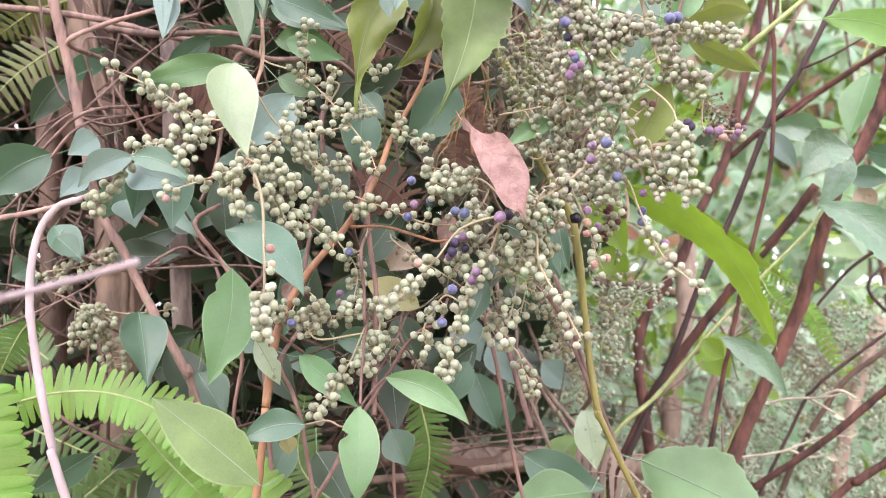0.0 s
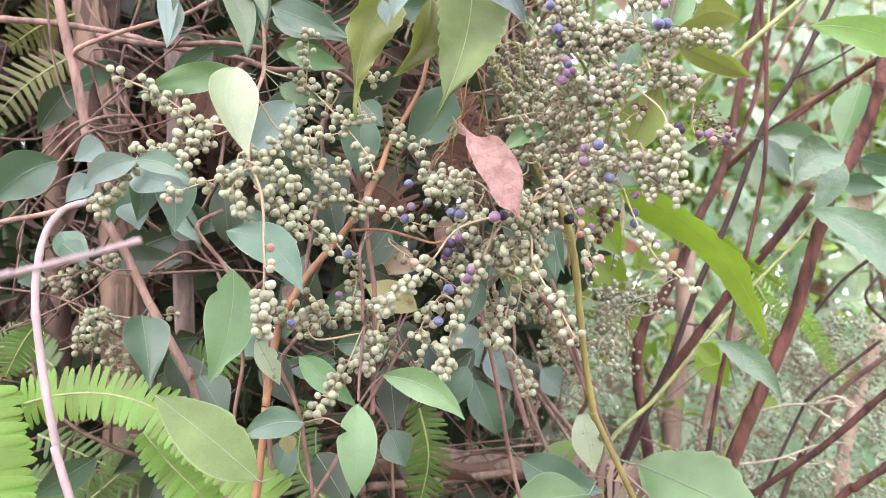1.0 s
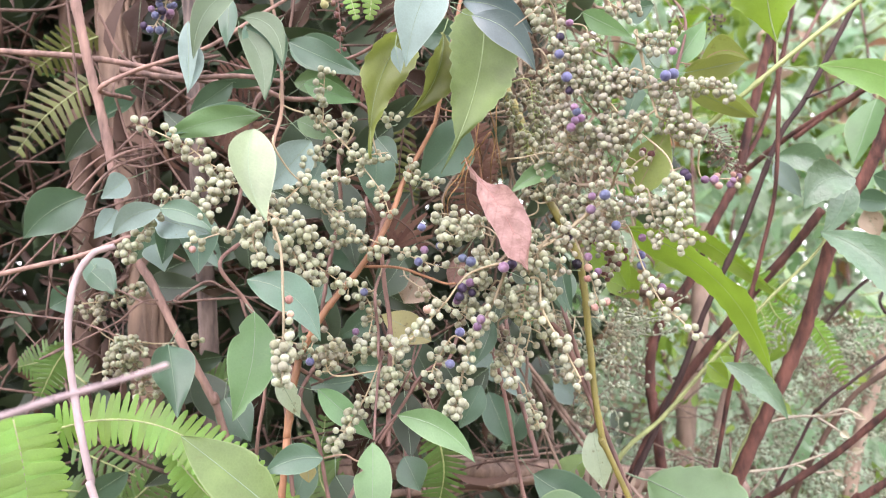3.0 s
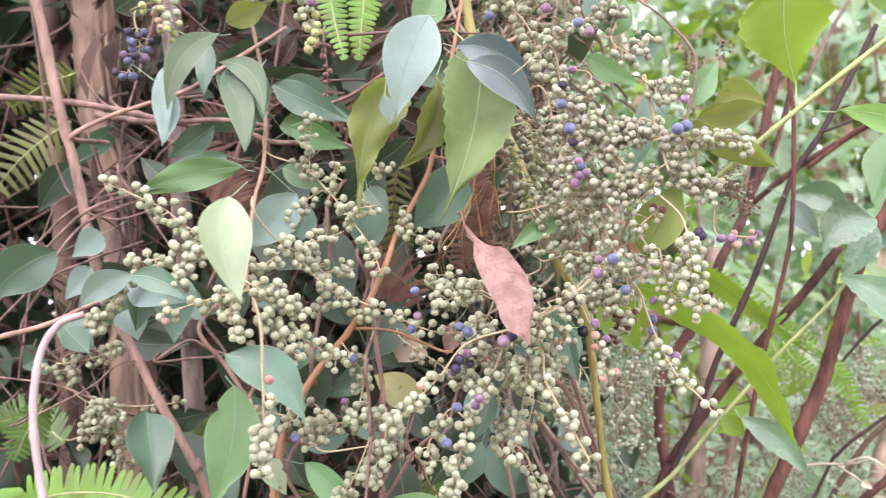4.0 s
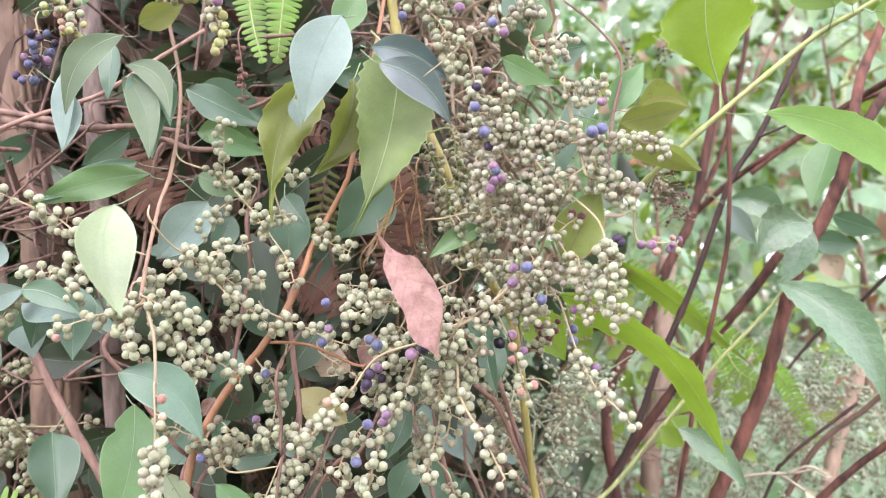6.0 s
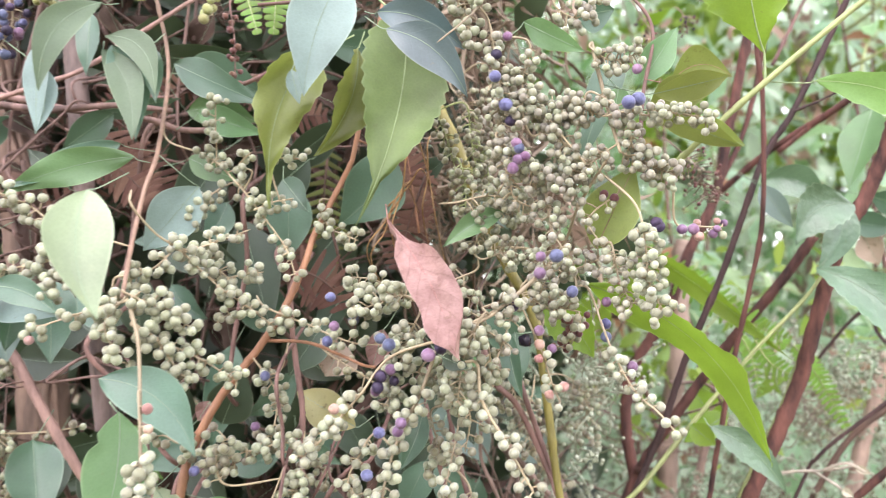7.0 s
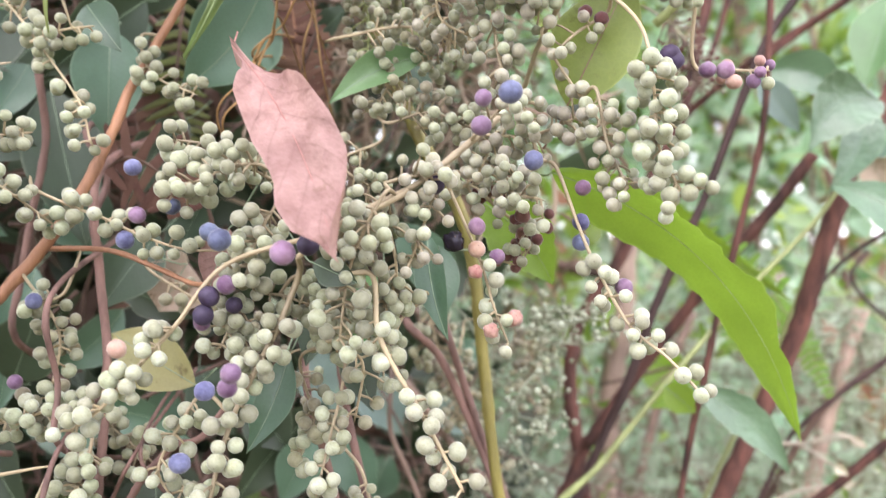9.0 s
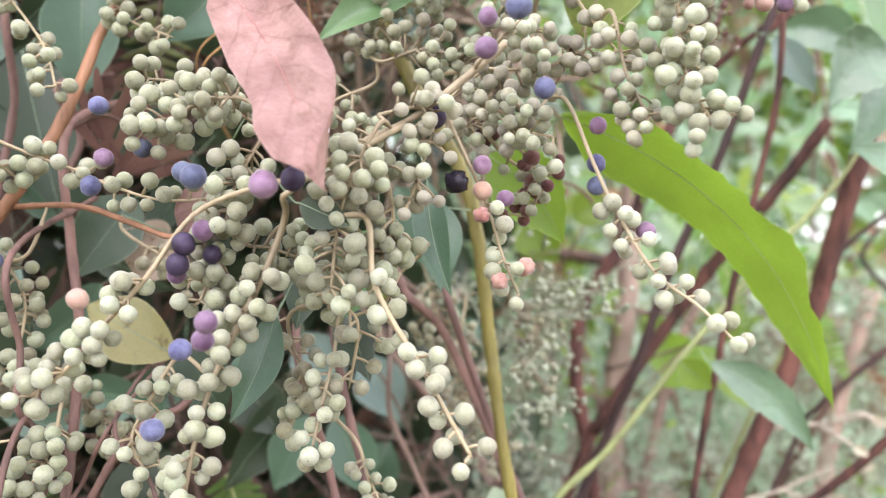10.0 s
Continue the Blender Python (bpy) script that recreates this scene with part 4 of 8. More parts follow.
blade(orange_shrub, (-0.2581, 0.53, 1.122), (-0.2358, 0.52, 1.1059), 0.01619, "blue_green")
blade(orange_shrub, (-0.1014, 0.57, 1.113), (-0.1155, 0.56, 1.0507), 0.02327, "blue_green")
blade(orange_shrub, (-0.0791, 0.58, 1.1172), (-0.0948, 0.58, 1.1582), 0.02789, "blue_green")
blade(orange_shrub, (-0.0897, 0.405, 0.9863), (-0.1385, 0.395, 1.03), 0.03046, "sage", petiole=(-0.0847, 0.42, 0.9852), form="long", fold=0.12, arch=0.05, bites=1)
fruit_stalk(orange_shrub, [(-0.1128, 0.505, 1.2285), (-0.088, 0.498, 1.2164), (-0.071, 0.491, 1.1997), (-0.058, 0.484, 1.1836), (-0.0438, 0.477, 1.164), (-0.0378, 0.47, 1.1492)], 36, spread=0.0065)
fruit_stalk(orange_shrub, [(-0.0846, 0.5, 1.2161), (-0.0826, 0.495, 1.2324), (-0.0803, 0.49, 1.2455)], 10, start=0.25)
fruit_stalk(orange_shrub, [(-0.0718, 0.495, 1.2015), (-0.0813, 0.49, 1.197), (-0.0889, 0.485, 1.1891), (-0.0936, 0.48, 1.1791)], 14)
fruit_stalk(orange_shrub, [(-0.059, 0.48, 1.1844), (-0.0505, 0.48, 1.1875), (-0.0391, 0.48, 1.1888)], 8)
fruit_stalk(orange_shrub, [(-0.0494, 0.475, 1.2082), (-0.041, 0.475, 1.2086), (-0.0314, 0.475, 1.2075)], 7, spread=0.005)
fruit_stalk(orange_shrub, [(-0.0613, 0.485, 1.2046), (-0.068, 0.485, 1.2084), (-0.0611, 0.485, 1.215)], 6, spread=0.005)
fruit_stalk(orange_shrub, [(-0.0899, 0.405, 1.1805), (-0.0851, 0.417, 1.1694), (-0.0792, 0.429, 1.1623), (-0.0668, 0.441, 1.1458), (-0.0536, 0.453, 1.1329), (-0.0454, 0.465, 1.1227)], 32, spread=0.005, start=0.3)
fruit_stalk(orange_shrub, [(-0.0813, 0.425, 1.1621), (-0.089, 0.4225, 1.1547), (-0.0979, 0.42, 1.1515)], 14)
fruit_stalk(orange_shrub, [(-0.0764, 0.43, 1.1618), (-0.0673, 0.445, 1.1666), (-0.0561, 0.46, 1.1727)], 12)
fruit_stalk(orange_shrub, [(-0.0838, 0.455, 1.1632), (-0.0743, 0.455, 1.1565), (-0.0648, 0.455, 1.1482)], 18, spread=0.007)
fruit_stalk(orange_shrub, [(-0.0754, 0.46, 1.1494), (-0.0609, 0.46, 1.1512), (-0.0506, 0.46, 1.1518)], 9)
fruit_stalk(orange_shrub, [(-0.0564, 0.46, 1.1333), (-0.066, 0.46, 1.133), (-0.0741, 0.46, 1.13)], 8, spread=0.005)
fruit_stalk(orange_shrub, [(-0.0921, 0.4, 1.1447), (-0.0846, 0.4033, 1.14), (-0.077, 0.4067, 1.1369), (-0.0693, 0.41, 1.1286)], 26, spread=0.007)
fruit_stalk(orange_shrub, [(-0.0894, 0.4, 1.1334), (-0.0804, 0.4083, 1.1236), (-0.0681, 0.4167, 1.115), (-0.0547, 0.425, 1.1037)], 28, spread=0.006)
fruit_stalk(orange_shrub, [(-0.0922, 0.4, 1.1419), (-0.1007, 0.4, 1.1315), (-0.0946, 0.4, 1.1163)], 16)
fruit_stalk(orange_shrub, [(-0.0894, 0.4, 1.1312), (-0.0819, 0.4033, 1.1258), (-0.0744, 0.4067, 1.1119), (-0.0739, 0.41, 1.1065)], 16)
fruit_stalk(orange_shrub, [(-0.0922, 0.4, 1.1408), (-0.1047, 0.404, 1.139), (-0.1204, 0.408, 1.1356), (-0.1422, 0.412, 1.1305)], 13, spread=0.006)
fruit_stalk(orange_shrub, [(-0.0888, 0.398, 1.1378), (-0.0838, 0.3925, 1.1244), (-0.0814, 0.387, 1.1048), (-0.0799, 0.3815, 1.078), (-0.0796, 0.376, 1.0574)], 20, start=0.7, spread=0.0058, kinds="cccg", size=1.08, r=0.0008)
fruit_stalk(orange_shrub, [(-0.0811, 0.385, 1.1046), (-0.0789, 0.38, 1.0884)], 3, spread=0.004, kinds="gdr")
fruit_stalk(orange_shrub, [(-0.1096, 0.42, 1.1686), (-0.1281, 0.4217, 1.1738), (-0.1438, 0.4233, 1.1856), (-0.1579, 0.425, 1.1915)], 26, spread=0.0075)
fruit_stalk(orange_shrub, [(-0.1108, 0.42, 1.1656), (-0.1281, 0.4217, 1.1618), (-0.1438, 0.4233, 1.1597), (-0.1602, 0.425, 1.1576)], 28, spread=0.0075)
fruit_stalk(orange_shrub, [(-0.1184, 0.415, 1.1636), (-0.1263, 0.415, 1.1562), (-0.1316, 0.415, 1.1458)], 14, kinds="ggc")
fruit_stalk(orange_shrub, [(-0.1581, 0.425, 1.1557), (-0.1664, 0.4233, 1.146), (-0.1731, 0.4217, 1.1355), (-0.1813, 0.42, 1.1257)], 26, spread=0.006)
fruit_stalk(orange_shrub, [(-0.1545, 0.42, 1.1912), (-0.1666, 0.42, 1.197), (-0.1739, 0.42, 1.1997)], 4, start=0.4, kinds="c")
fruit_stalk(orange_shrub, [(-0.1008, 0.41, 1.1503), (-0.1023, 0.41, 1.1388), (-0.1052, 0.41, 1.1303)], 8)
fruit_stalk(orange_shrub, [(-0.028, 0.49, 1.1875), (-0.0227, 0.485, 1.1737), (-0.0074, 0.48, 1.1654)], 16)
fruit_stalk(orange_shrub, [(-0.061, 0.475, 1.1084), (-0.0503, 0.4725, 1.091), (-0.0542, 0.47, 1.0684)], 20, spread=0.0065, kinds="gggo")
fruit_stalk(orange_shrub, [(-0.0452, 0.47, 1.064), (-0.0634, 0.4667, 1.0661), (-0.0788, 0.4633, 1.0627), (-0.0908, 0.46, 1.0716)], 30, spread=0.009, kinds="ggoo")
fruit_stalk(orange_shrub, [(-0.0698, 0.45, 1.0542), (-0.0743, 0.45, 1.0666), (-0.0696, 0.45, 1.0757)], 16, spread=0.008, kinds="ggo")
fruit_stalk(orange_shrub, [(-0.0473, 0.49, 1.0654), (-0.0338, 0.4875, 1.0519), (-0.0166, 0.485, 1.0378)], 20, spread=0.009, kinds="ggo")
fruit_stalk(orange_shrub, [(-0.0441, 0.455, 1.0596), (-0.0515, 0.45, 1.0416), (-0.06, 0.445, 1.0271), (-0.0696, 0.44, 1.013)], 26, spread=0.0058, start=0.3)
fruit_stalk(orange_shrub, [(-0.059, 0.46, 1.0661), (-0.0462, 0.46, 1.0705), (-0.0305, 0.46, 1.067)], 16, kinds="gc")
fruit_stalk(orange_shrub, [(-0.0971, 0.46, 1.0733), (-0.1035, 0.46, 1.0766), (-0.1132, 0.46, 1.0737)], 8, kinds="go")
last = fruit_stalk(orange_shrub, [(-0.0471, 0.47, 1.1044), (-0.0537, 0.47, 1.1013), (-0.057, 0.47, 1.0982)], 4)
berry(last, (-0.053, 0.462, 1.1021), "b", 1.1)
berry(last, (-0.0811, 0.44, 1.0633), "b", 1.1)
berry(last, (-0.0582, 0.46, 1.0787), "p", 1)
berry(last, (-0.044, 0.46, 1.0538), "o", 1)
berry(last, (-0.0857, 0.43, 1.141), "b", 1.1)
berry(last, (-0.1354, 0.405, 1.1271), "r", 0.9)
berry(last, (-0.0153, 0.44, 1.1379), "b", 1.1)
berry(last, (-0.0139, 0.438, 1.1248), "p", 1.05)
berry(last, (-0.0174, 0.438, 1.1182), "b", 1.1)
berry(last, (-0.0921, 0.405, 1.1103), "p", 0.95)
fruit_stalk(orange_shrub, [(-0.2617, 0.53, 1.0997), (-0.2389, 0.53, 1.1028), (-0.2185, 0.53, 1.1097)], 20, kinds="go", spread=0.007)
fruit_stalk(orange_shrub, [(-0.2577, 0.53, 1.0847), (-0.2502, 0.53, 1.0957), (-0.2692, 0.53, 1.0943)], 12, kinds="go", spread=0.007)
fruit_stalk(orange_shrub, [(-0.2482, 0.53, 1.0771), (-0.2311, 0.53, 1.0656), (-0.2178, 0.53, 1.036)], 50, kinds="ggo", spread=0.012)
fruit_stalk(orange_shrub, [(-0.2483, 0.52, 1.0518), (-0.2336, 0.52, 1.0586), (-0.2189, 0.52, 1.0727)], 26, kinds="go", spread=0.012)
fruit_stalk(orange_shrub, [(-0.2104, 0.53, 1.0706), (-0.1935, 0.53, 1.0713), (-0.1816, 0.53, 1.0725)], 6, kinds="go")

# leaves behind the berries, mostly the copy darkened to stand for shade
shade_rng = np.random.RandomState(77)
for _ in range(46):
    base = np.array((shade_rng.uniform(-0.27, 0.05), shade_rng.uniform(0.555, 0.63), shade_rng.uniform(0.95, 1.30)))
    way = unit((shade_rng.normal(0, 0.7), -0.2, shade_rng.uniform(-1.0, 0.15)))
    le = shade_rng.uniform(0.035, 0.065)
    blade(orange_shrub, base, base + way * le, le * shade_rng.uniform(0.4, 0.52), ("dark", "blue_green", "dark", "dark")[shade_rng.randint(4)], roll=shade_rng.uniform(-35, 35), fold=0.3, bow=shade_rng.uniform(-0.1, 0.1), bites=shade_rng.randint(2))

# the berry shrub with the olive stem
olive_shrub = thing("berry_shrub", (0.12, 0.52, 0.62), "berry shrub with thick olive stem, hanging green and blue berries", "shrub")
stem(olive_shrub, [(0.0134, 0.56, 1.3832), (0.0133, 0.56, 1.3365), (0.0231, 0.55, 1.2759), (0.0445, 0.5345, 1.2184), (0.0527, 0.5327, 1.1875), (0.0644, 0.5309, 1.157), (0.0788, 0.5291, 1.127), (0.0834, 0.5273, 1.1013), (0.0854, 0.5255, 1.0654), (0.088, 0.5236, 1.0265), (0.0922, 0.5218, 0.9988), (0.1009, 0.52, 0.9783), (0.2076, 0.5155, 0.7241), (0.2716, 0.511, 0.47)], 0.00363, 0.00163, "olive", name="main_stem")
stem(olive_shrub, [(0.0844, 0.435, 1.1475), (0.0762, 0.4312, 1.1405), (0.0608, 0.4275, 1.1291), (0.0443, 0.4237, 1.1212), (0.0309, 0.42, 1.1116)], 0.00102, 0.00073, "stalk", name="fruiting_twig")
stem(olive_shrub, [(0.1106, 0.45, 1.2489), (0.1147, 0.44, 1.2134), (0.117, 0.43, 1.1933)], 0.00105, 0.00075, "stalk", name="fruiting_twig")
stem(olive_shrub, [(0.0626, 0.53, 1.1606), (0.075, 0.51, 1.1584), (0.0877, 0.49, 1.1544), (0.0948, 0.47, 1.1587), (0.0998, 0.45, 1.1732), (0.1117, 0.43, 1.192)], 0.00082, 0.00066, "stalk", name="fruiting_twig")
fruit_stalk(olive_shrub, [(0.0528, 0.42, 1.1263), (0.0439, 0.4225, 1.1095), (0.04, 0.425, 1.0901)], 34, spread=0.009)
fruit_stalk(olive_shrub, [(0.0539, 0.425, 1.1299), (0.0658, 0.4275, 1.1299), (0.0589, 0.43, 1.1092)], 24, spread=0.008, size=0.86, kinds="ttgtgc")
fruit_stalk(olive_shrub, [(0.0521, 0.43, 1.1247), (0.0548, 0.435, 1.105), (0.0442, 0.44, 1.0877)], 14, spread=0.009)
fruit_stalk(olive_shrub, [(0.0231, 0.43, 1.1351), (0.0103, 0.4325, 1.1353), (-0.0025, 0.435, 1.1301)], 28, spread=0.0085)
fruit_stalk(olive_shrub, [(0.0353, 0.44, 1.088), (0.0443, 0.445, 1.0819), (0.041, 0.45, 1.0638)], 9, spread=0.009, kinds="ggo")
fruit_stalk(olive_shrub, [(0.0635, 0.45, 1.0999), (0.0544, 0.455, 1.0912), (0.0481, 0.46, 1.076)], 8, spread=0.009, kinds="ggo")
fruit_stalk(olive_shrub, [(0.0263, 0.45, 1.0825), (0.0289, 0.455, 1.0641), (0.0224, 0.46, 1.0517)], 14, kinds="go")
fruit_stalk(olive_shrub, [(-0.0306, 0.5, 1.1095), (-0.0103, 0.5, 1.0952), (0.0133, 0.5, 1.0775), (0.0295, 0.5, 1.0499)], 18, spread=0.01, kinds="gooo")
fruit_stalk(olive_shrub, [(0.0299, 0.43, 1.1077), (0.0247, 0.43, 1.0955), (0.019, 0.43, 1.0852), (0.0133, 0.43, 1.0751), (0.0081, 0.43, 1.0623), (0.0033, 0.43, 1.0444), (0.0009, 0.43, 1.0341)], 42, spread=0.0062, kinds="cccggg", r=0.0008, size=1.02)
fruit_stalk(olive_shrub, [(0.0567, 0.425, 1.1261), (0.0382, 0.4255, 1.118), (0.0122, 0.426, 1.1106), (-0.0014, 0.4265, 1.0956), (-0.0122, 0.427, 1.0847), (-0.0217, 0.4275, 1.0749), (-0.0297, 0.428, 1.0696)], 22, spread=0.0056, start=0.5, kinds="cccg", r=0.0007, size=1.02)
fruit_stalk(olive_shrub, [(0.0492, 0.425, 1.1058), (0.0498, 0.424, 1.0929), (0.0532, 0.423, 1.0838), (0.059, 0.422, 1.0733), (0.0647, 0.421, 1.0618), (0.0699, 0.42, 1.0513)], 16, spread=0.0052, start=0.15, kinds="cccg", r=0.0007, size=1.02)
fruit_stalk(olive_shrub, [(0.0417, 0.445, 1.0915), (0.0384, 0.4437, 1.0747), (0.0358, 0.4425, 1.0652), (0.0332, 0.4413, 1.0558), (0.0305, 0.44, 1.0458)], 12, spread=0.0052, start=0.25, kinds="ccg")
fruit_stalk(olive_shrub, [(0.0168, 0.445, 1.1028), (0.0238, 0.445, 1.101), (0.0349, 0.445, 1.0961), (0.041, 0.445, 1.0915)], 11, spread=0.0085)
fruit_stalk(olive_shrub, [(0.0269, 0.445, 1.1065), (0.0323, 0.445, 1.1006), (0.0351, 0.445, 1.0876)], 16, spread=0.009)
fruit_stalk(olive_shrub, [(0.0398, 0.48, 1.0439), (0.0428, 0.4767, 1.0346), (0.0461, 0.4733, 1.0272), (0.0487, 0.47, 1.0185)], 16, spread=0.0055, size=0.9)
fruit_stalk(olive_shrub, [(-0.036, 0.46, 1.0637), (-0.0372, 0.4567, 1.054), (-0.0412, 0.4533, 1.0449), (-0.0456, 0.45, 1.0375)], 24, spread=0.0075)
fruit_stalk(olive_shrub, [(0.0015, 0.44, 1.0759), (-0.0058, 0.44, 1.0667), (-0.0114, 0.44, 1.0561), (-0.0078, 0.44, 1.0476)], 16, spread=0.0065, kinds="gcc")
fruit_stalk(olive_shrub, [(0.0567, 0.43, 1.127), (0.0485, 0.4293, 1.1219), (0.0431, 0.4287, 1.1182), (0.0493, 0.428, 1.1099)], 24, spread=0.0085, kinds="ccg", size=0.86)
fruit_stalk(olive_shrub, [(0.0237, 0.455, 1.1326), (0.0126, 0.4533, 1.1388), (0.0031, 0.4517, 1.1448), (-0.0079, 0.45, 1.1467)], 22, spread=0.0062)
fruit_stalk(olive_shrub, [(0.0241, 0.435, 1.1266), (0.0188, 0.4325, 1.1171), (0.0154, 0.43, 1.1052)], 22, spread=0.0085, kinds="cgg")
fruit_stalk(olive_shrub, [(-0.0528, 0.465, 1.1355), (-0.0412, 0.462, 1.1299), (-0.0297, 0.459, 1.1252), (-0.0185, 0.456, 1.1198), (-0.0046, 0.453, 1.1152), (0.0107, 0.45, 1.1149)], 20, spread=0.0055)
fruit_stalk(olive_shrub, [(0.0442, 0.44, 1.1054), (0.0495, 0.44, 1.0996), (0.0552, 0.44, 1.102)], 18, spread=0.008)
fruit_stalk(olive_shrub, [(0.0164, 0.44, 1.1013), (0.0113, 0.4375, 1.0961), (0.0075, 0.435, 1.0883)], 16, spread=0.008, kinds="gcg")
fruit_stalk(olive_shrub, [(0.0813, 0.6, 1.07), (0.0751, 0.6, 1.0502), (0.0793, 0.6, 1.0348)], 14, kinds="og", spread=0.009)
beside = fruit_stalk(olive_shrub, [(0.0690, 0.437, 1.1320), (0.0740, 0.436, 1.1190), (0.0780, 0.436, 1.1080), (0.0810, 0.436, 1.0960), (0.0845, 0.436, 1.0860)], 6, spread=0.0045, kinds="gc", start=0.45, bark="stalk")
# the first entry is a wrinkled berry mesh in place of a beetle
for kind, at, k in (("w", (0.0705, 0.432, 1.1142), 1.25), ("r", (0.0768, 0.434, 1.1120), 1.05), ("p", (0.0770, 0.433, 1.1180), 1.05), ("p", (0.0822, 0.434, 1.1098), 0.95), ("x", (0.0760, 0.432, 1.1060), 0.85), ("x", (0.0862, 0.434, 1.0930), 0.95), ("x", (0.0797, 0.434, 1.0900), 0.9), ("c", (0.0815, 0.433, 1.1035), 1.0)):
    berry(beside, at, kind, k, out=(0.1, -0.8, 0.4))
fruit_stalk(olive_shrub, [(0.1214, 0.428, 1.1701), (0.1239, 0.4253, 1.1517), (0.1237, 0.4227, 1.1366), (0.1287, 0.42, 1.1231)], 46, spread=0.0085, kinds="gggc", size=0.98)
fruit_stalk(olive_shrub, [(0.1175, 0.432, 1.1939), (0.1256, 0.4335, 1.1895), (0.1404, 0.435, 1.1827)], 34, spread=0.0085, size=0.86, kinds="ttgtgc")
fruit_stalk(olive_shrub, [(0.1153, 0.432, 1.197), (0.1015, 0.436, 1.188), (0.0923, 0.44, 1.1797)], 38, spread=0.0095, size=0.86, kinds="ttgtgc")
fruit_stalk(olive_shrub, [(0.1114, 0.432, 1.2102), (0.1262, 0.426, 1.2105), (0.1515, 0.42, 1.2045)], 24, spread=0.006, size=0.86, kinds="ttgtgc")
fruit_stalk(olive_shrub, [(0.0876, 0.44, 1.2139), (0.0964, 0.4375, 1.2188), (0.1082, 0.435, 1.2119)], 24, spread=0.008, size=0.86, kinds="ttgtgc")
fruit_stalk(olive_shrub, [(0.0703, 0.44, 1.2371), (0.0817, 0.44, 1.2178), (0.0932, 0.44, 1.2019), (0.0986, 0.44, 1.1856)], 46, spread=0.0095, size=0.86, kinds="ttgtgc")
fruit_stalk(olive_shrub, [(0.0654, 0.44, 1.2279), (0.0668, 0.44, 1.206), (0.0675, 0.44, 1.1837)], 26, spread=0.008, size=0.86, kinds="ttgtgc")
fruit_stalk(olive_shrub, [(0.0751, 0.445, 1.1854), (0.0873, 0.445, 1.1874), (0.1004, 0.445, 1.1807)], 28, spread=0.0085, size=0.86, kinds="ttgtgc")
fruit_stalk(olive_shrub, [(0.0847, 0.445, 1.1819), (0.0866, 0.4425, 1.162), (0.0946, 0.44, 1.146)], 24, spread=0.008, size=0.86, kinds="ttgtgc")
fruit_stalk(olive_shrub, [(0.0699, 0.45, 1.1964), (0.0699, 0.45, 1.18), (0.0789, 0.45, 1.1734)], 20, spread=0.008, size=0.86, kinds="ttgtgc")
fruit_stalk(olive_shrub, [(0.0752, 0.475, 1.1795), (0.0586, 0.475, 1.1708), (0.0491, 0.475, 1.1572)], 34, spread=0.01, kinds="ggo", size=0.86)
fruit_stalk(olive_shrub, [(0.054, 0.465, 1.1519), (0.0666, 0.4625, 1.1542), (0.0824, 0.46, 1.1469)], 36, spread=0.01, kinds="ggo", size=0.86)
fruit_stalk(olive_shrub, [(0.081, 0.45, 1.1451), (0.0952, 0.4475, 1.1442), (0.1106, 0.445, 1.1494)], 28, spread=0.009, size=0.86, kinds="ttgtgc")
fruit_stalk(olive_shrub, [(0.095, 0.445, 1.1346), (0.0848, 0.4425, 1.1291), (0.0967, 0.44, 1.1247)], 20, spread=0.008, size=0.86, kinds="ttgtgc")
fruit_stalk(olive_shrub, [(0.0989, 0.445, 1.1714), (0.1074, 0.4425, 1.1552), (0.1181, 0.44, 1.1392)], 8, spread=0.009, size=0.86, kinds="ttgtgc")
fruit_stalk(olive_shrub, [(0.1161, 0.44, 1.1764), (0.1069, 0.44, 1.1706), (0.1007, 0.44, 1.1647)], 6, spread=0.008, size=0.86, kinds="ttgtgc")
fruit_stalk(olive_shrub, [(0.1111, 0.435, 1.1541), (0.1129, 0.4325, 1.1387), (0.1176, 0.43, 1.1263)], 20, spread=0.008, size=0.86, kinds="ttgtgc")
fruit_stalk(olive_shrub, [(0.1419, 0.445, 1.1625), (0.1524, 0.4425, 1.1598), (0.1616, 0.44, 1.1589)], 6, spread=0.004, kinds="pprrg", size=0.86)
fruit_stalk(olive_shrub, [(0.0709, 0.45, 1.1368), (0.0768, 0.45, 1.1304), (0.0839, 0.45, 1.1426)], 18, spread=0.008, size=0.86, kinds="ttgtgc")
fruit_stalk(olive_shrub, [(0.0886, 0.47, 1.1232), (0.0979, 0.47, 1.1164), (0.0912, 0.47, 1.107)], 14, spread=0.008, kinds="gd", size=0.86)
fruit_stalk(olive_shrub, [(0.1014, 0.447, 1.1347), (0.1055, 0.4406, 1.1185), (0.1089, 0.4342, 1.1058), (0.1155, 0.4278, 1.0905), (0.1235, 0.4214, 1.082), (0.1297, 0.415, 1.0733)], 17, spread=0.0048, kinds="cccgc", start=0.3)
fruit_stalk(olive_shrub, [(0.0417, 0.58, 1.2646), (0.0538, 0.575, 1.246), (0.0572, 0.57, 1.2111)], 44, spread=0.013, kinds="o", size=0.86)
fruit_stalk(olive_shrub, [(0.0617, 0.57, 1.2767), (0.0694, 0.57, 1.2478), (0.0635, 0.57, 1.2109)], 44, spread=0.013, kinds="oog", size=0.86)
fruit_stalk(olive_shrub, [(0.0497, 0.54, 1.1969), (0.0612, 0.535, 1.1934), (0.0685, 0.53, 1.1733)], 26, spread=0.011, kinds="oog", size=0.86)
fruit_stalk(olive_shrub, [(0.0643, 0.58, 1.0932), (0.0719, 0.58, 1.0614), (0.0781, 0.58, 1.0358)], 50, spread=0.015, kinds="oog")
